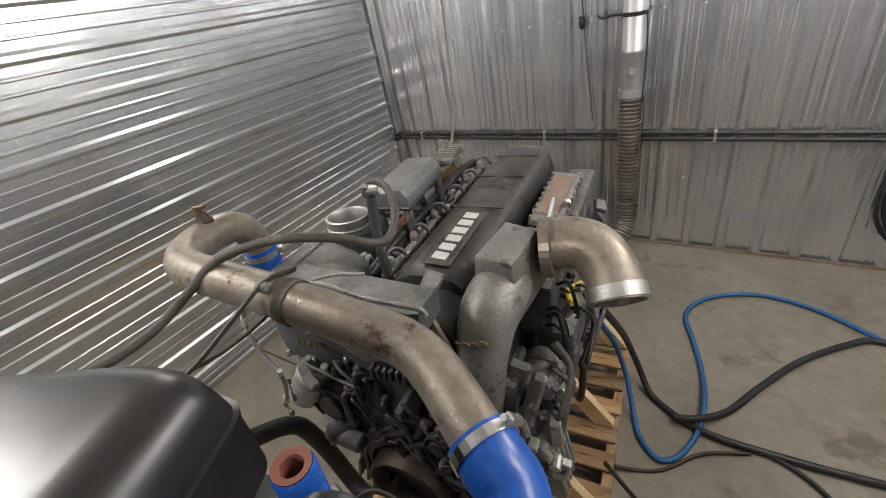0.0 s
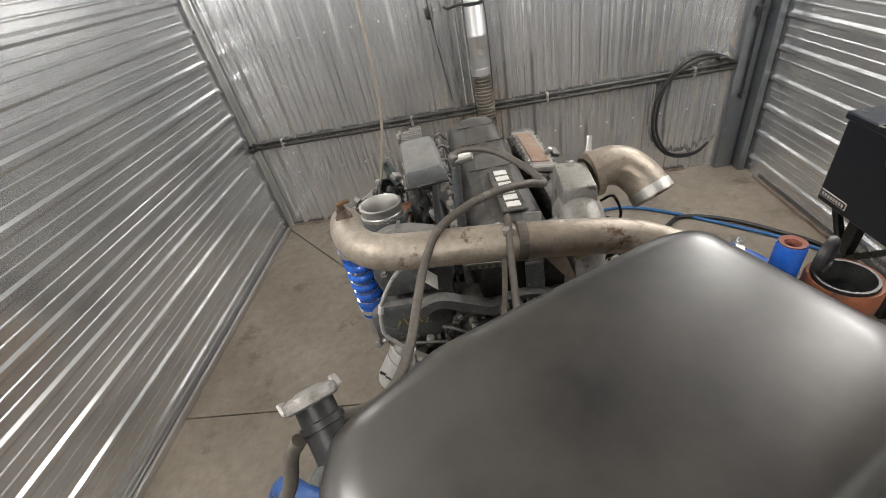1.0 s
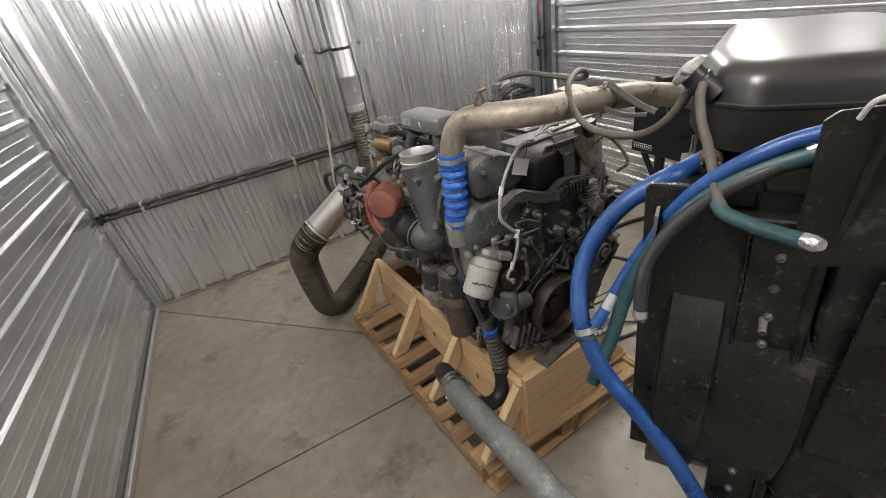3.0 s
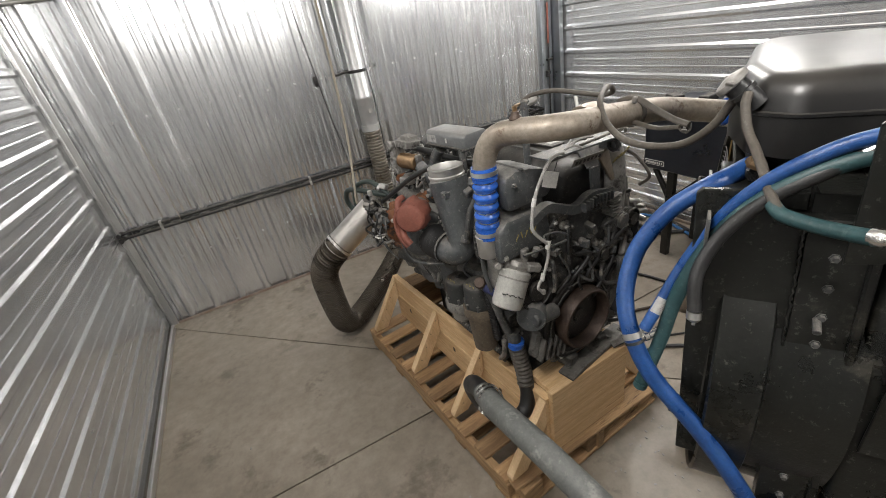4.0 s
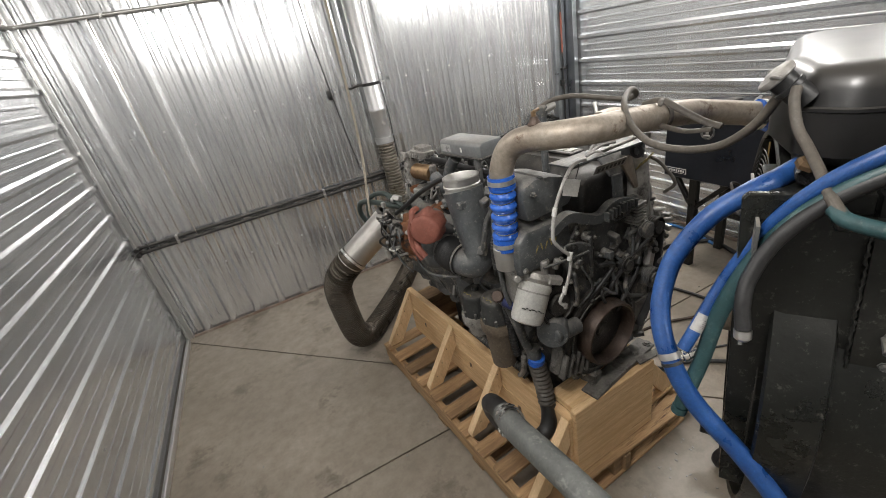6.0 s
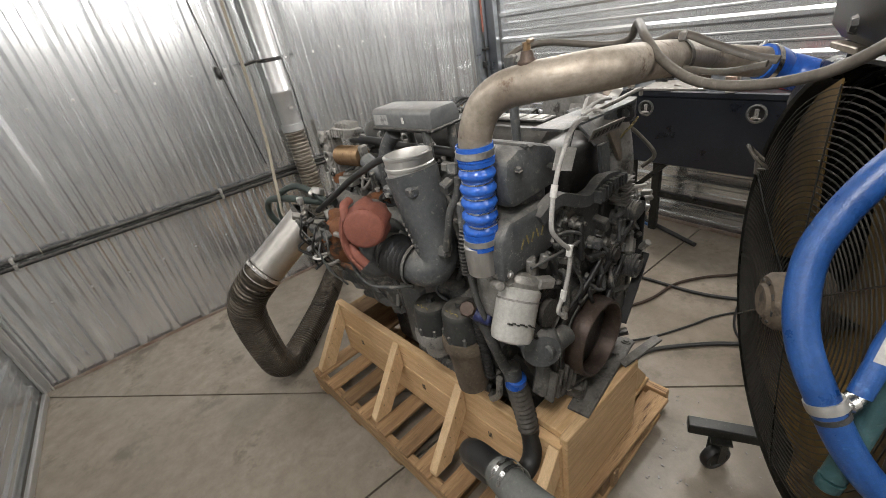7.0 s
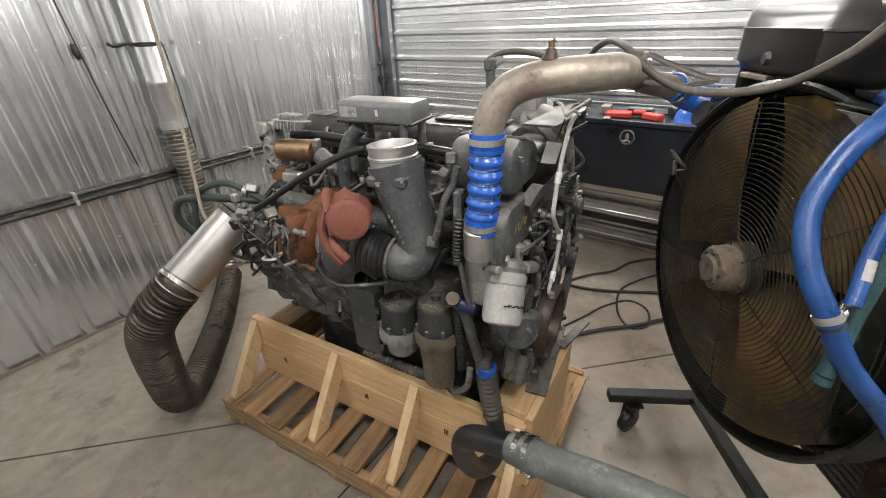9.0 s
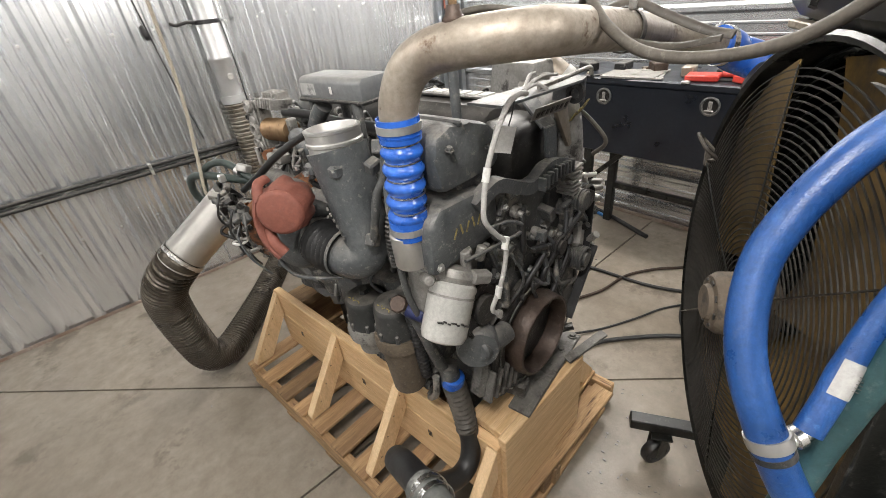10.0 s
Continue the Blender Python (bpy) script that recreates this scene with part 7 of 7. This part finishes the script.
bmesh.ops.recalc_face_normals(bm, faces=bm.faces)
bmesh.ops.solidify(bm, geom=bm.faces[:], thickness=0.0005)
lb = part("label", bm, SCUFF, h2, "worn white printed label", smooth=60)
for k in range(5):
    q0 = lab0.lerp(lab1, 0.30 + 0.10 * k) + (lcx * math.cos(0.35) + lcy * math.sin(0.35)) * 0.0116
    part("label_print", span(q0 - lcy * 0.004, q0 + lcy * 0.004, 0.0013, 0.0006, 0, lax), CASTD, lb)
hose_thing("teal_hose", [(1.596, -3.283, 1.160), (1.612, -3.287, 1.21), (1.630, -3.29, 1.26), (1.649, -3.299, 1.36), (1.676, -3.323, 1.458), (1.700, -3.360, 1.530), (1.728, -3.405, 1.582), (1.76, -3.455, 1.614), (1.80, -3.51, 1.632), (1.86, -3.60, 1.625), (1.93, -3.68, 1.58), (2.0, -3.75, 1.43), (2.03, -3.77, 1.1), (2.04, -3.77, 0.5), (2.04, -3.74, 0.03)], 0.0128, TEAL, "faded teal silicone hose beside the blue hose", 16, [((1.594, -3.2825, 1.155), (-0.2, 0.1, -0.9), 0.0135, TEAL)])
hose_thing("black_branch_hose", [(1.613, -3.355, 1.374), (1.622, -3.344, 1.412), (1.641, -3.338, 1.447), (1.675, -3.348, 1.500), (1.709, -3.384, 1.556), (1.735, -3.424, 1.592), (1.763, -3.455, 1.619)], 0.0108, RUBBER, "black rubber hose with bare clamped end", 16, [((1.612, -3.356, 1.370), (-0.2, -0.2, -1), 0.0118, BRIGHT), ((1.764, -3.456, 1.620), (0.5, -0.6, 0.5), 0.0118, BRIGHT)])
hose_thing("tank_drain_hose", [(1.825, -3.262, 1.672), (1.812, -3.268, 1.655), (1.80, -3.285, 1.62), (1.775, -3.315, 1.60), (1.735, -3.355, 1.578), (1.70, -3.388, 1.56), (1.682, -3.415, 1.548), (1.672, -3.46, 1.55), (1.66, -3.50, 1.558), (1.648, -3.531, 1.566)], 0.0075, DUSTHOSE, "weathered hose from the filler neck of the tank", 14, [((1.650, -3.525, 1.565), (-0.3, -0.8, 0.2), 0.0105, BRIGHT)])
hose_thing("teal_drain_hose", [(1.694, -3.394, 1.552), (1.682, -3.415, 1.546), (1.672, -3.46, 1.548), (1.660, -3.50, 1.556), (1.650, -3.525, 1.563)], 0.0100, TEAL, "short teal hose sleeve with a metal end", 14)
hose_thing("overflow_hose", [(1.945, -2.465, 1.575), (1.99, -2.475, 1.59), (2.05, -2.51, 1.592), (2.11, -2.57, 1.575), (2.143, -2.63, 1.565), (2.145, -2.675, 1.575), (2.105, -2.71, 1.60), (2.04, -2.755, 1.617), (1.98, -2.795, 1.615), (1.93, -2.835, 1.60), (1.90, -2.885, 1.565), (1.885, -2.95, 1.535), (1.88, -3.03, 1.53), (1.872, -3.12, 1.55), (1.855, -3.19, 1.60), (1.838, -3.235, 1.66)], 0.0082, DUSTHOSE, "weathered black overflow hose looping over the charge pipe", 14)
t = thing("rubber_strap", pose(0, 0, 0), "frayed grey rubber strands hanging from the charge pipe", "strap")
part("strand", hose([(2.057, -2.78, 1.575), (2.058, -2.835, 1.588), (2.054, -2.90, 1.566), (2.052, -2.965, 1.543), (2.05, -3.01, 1.535)], 0.0085, 8, flat=0.45), DUSTHOSE, t, smooth=60)
part("strand", hose([(2.045, -2.80, 1.540), (2.042, -2.86, 1.525), (2.036, -2.93, 1.520), (2.03, -3.0, 1.533)], 0.007, 8, flat=0.5), DUSTHOSE, t, smooth=60)
part("buckle", box((0.022, 0.014, 0.018), (2.057, -2.842, 1.583), 0.003), DUSTY, t)

# ---- tool box by the east wall ----
chest = thing("tool_chest", pose(3.60, -1.64, 0), "black steel truck tool box on a stand, lid down", "tool box")
part("box_body", box((0.46, 1.62, 0.40), (0.23, -0.81, 0.885), 0.008), CHEST, chest, "black painted box body")
part("lid", box((0.48, 1.64, 0.035), (0.23, -0.81, 1.103), 0.006), CHEST, chest)
for y in (-0.30, -0.87, -1.40):
    la = part("latch", lathe([(0.036, 0), (0.046, 0.002), (0.048, 0.008), (0.040, 0.012), (0.034, 0.006)], (-0.002, y, 1.02), (-1, 0, 0), 28, close=True), CASTD, chest, "dark ring of a recessed paddle latch", smooth=40)
    part("latch_cup", lathe([(0, 0.003), (0.034, 0.004), (0.036, 0.0)], (-0.001, y, 1.02), (-1, 0, 0), 24), DARK, la)
    part("latch_lever", box((0.008, 0.020, 0.046), (-0.010, y, 1.022), 0.004), DUSTY, la, "bright latch lever")
    part("latch_bar", box((0.010, 0.044, 0.012), (-0.012, y, 0.997), 0.004), DUSTY, la, "bright latch bar")
sg = part("name_strip", box((0.003, 0.155, 0.036), (-0.002, -0.095, 0.735), 0.001), PAPER, chest, "white strip with a dark panel")
part("strip_panel", box((0.003, 0.147, 0.028), (-0.0035, -0.095, 0.735), 0.0005), CHEST, sg)
for k in range(8):
    part("strip_mark", box((0.003, 0.010, 0.016), (-0.0048, -0.035 - 0.0172 * k, 0.735), 0), PAPER, sg, "plain white mark")
for x in (0.06, 0.40):
    for y in (-0.20, -1.42):
        part("leg", box((0.045, 0.055, 0.685), (x, y, 0.3425), 0.004), BLACK, chest)
for y in (-0.20, -1.42):
    part("leg_brace", span((0.06, y, 0.45), (0.06, y - 0.22 if y > -1 else y + 0.22, 0.67), 0.03, 0.03, 0.003), BLACK, chest)
    part("leg_brace", span((0.06, y, 0.45), (0.06, y + 0.14 if y > -1 else y - 0.1, 0.67), 0.03, 0.03, 0.003), BLACK, chest)
part("stand_rail", box((0.04, 1.3, 0.04), (0.40, -0.81, 0.30), 0.003), BLACK, chest)


def loose(name, m, label, category, bm, material):
    t = thing(name, m, label, category, "tools on the tool box")
    part("piece", bm, material, t, smooth=40)
    return t


trng = random.Random(7)
for k in range(9):
    x, y, a = 3.66 + trng.uniform(0, 0.3), -1.75 - 0.15 * k, trng.uniform(0, 180)
    bm = box((0.20, 0.018, 0.008), (0, 0, 0.004), 0.002)
    lathe([(0.010, 0), (0.022, 0), (0.022, 0.012), (0.010, 0.012)], (0.11, 0, 0), (0, 0, 1), 14, bm, True)
    box((0.03, 0.04, 0.012), (-0.105, 0, 0.006), 0.003, bm=bm)
    loose("spanner", pose(x, y, 1.1215, 0, 0, a), "dirty steel spanner lying on the tool box", "spanner", bm, trng.choice((DARK, ALU, PIPE)))
for k in range(7):
    x, y = 3.64 + trng.uniform(0, 0.32), -1.72 - 0.2 * k
    bm = box((trng.uniform(0.06, 0.16), trng.uniform(0.05, 0.10), trng.uniform(0.03, 0.06)), (0, 0, 0.028), 0.006)
    bm.transform(Matrix.Translation((0, 0, -min(v.co.z for v in bm.verts))))
    loose("parts_box", pose(x, y, 1.1215, 0, 0, trng.uniform(0, 90)), "small worn box of parts on the tool box", "box", bm, trng.choice((DARK, CASTD, PIPE, BROWN)))
bm = box((0.10, 0.15, 0.03), (0, 0, 0.016), 0.006)
rod((0.0, -0.08, 0.03), (0.0, -0.15, 0.03), 0.014, bm, 12)
loose("red_tool", pose(3.68, -2.42, 1.1215, 0, 0, 10), "red handled tool lying on the tool box", "tool", bm, REDPAINT)
loose("red_tool", pose(3.66, -2.62, 1.1215, 0, 0, -30), "small red handled tool on the tool box", "tool", box((0.06, 0.12, 0.035), (0, 0, 0.018), 0.006), REDPAINT)
loose("blue_rag", pose(3.70, -2.82, 1.1215), "crumpled blue rag on the tool box", "rag", lathe([(0, 0.10), (0.05, 0.09), (0.085, 0.05), (0.09, 0.02), (0.10, 0.0), (0, 0)], steps=9), BLUE)
bm = box((0.22, 0.30, 0.012), (0, 0, 0.006), 0.002)
loose("clipboard", pose(3.70, -2.05, 1.1215, 0, 0, 5), "pale clipboard with papers on the tool box", "clipboard", bm, DUSTY)
# small dirt on the floor
drng = random.Random(3)
t = thing("floor_debris", pose(0, 0, 0), "scattered chips and dirt on the concrete", "debris", kind="stuff")
bm = bmesh.new()
for k in range(140):
    x, y = (2.25 + drng.gauss(0, 0.25), -3.0 + drng.gauss(0, 0.2)) if k < 80 else (drng.uniform(0.2, 4.0), drng.uniform(-3.4, -0.1))
    s = drng.uniform(0.002, 0.006)
    box((s * 2, s, s * 0.6), (x, y, s * 0.3), 0, (0, 0, drng.uniform(0, 180)), bm)
part("chips", bm, DUSTY, t)
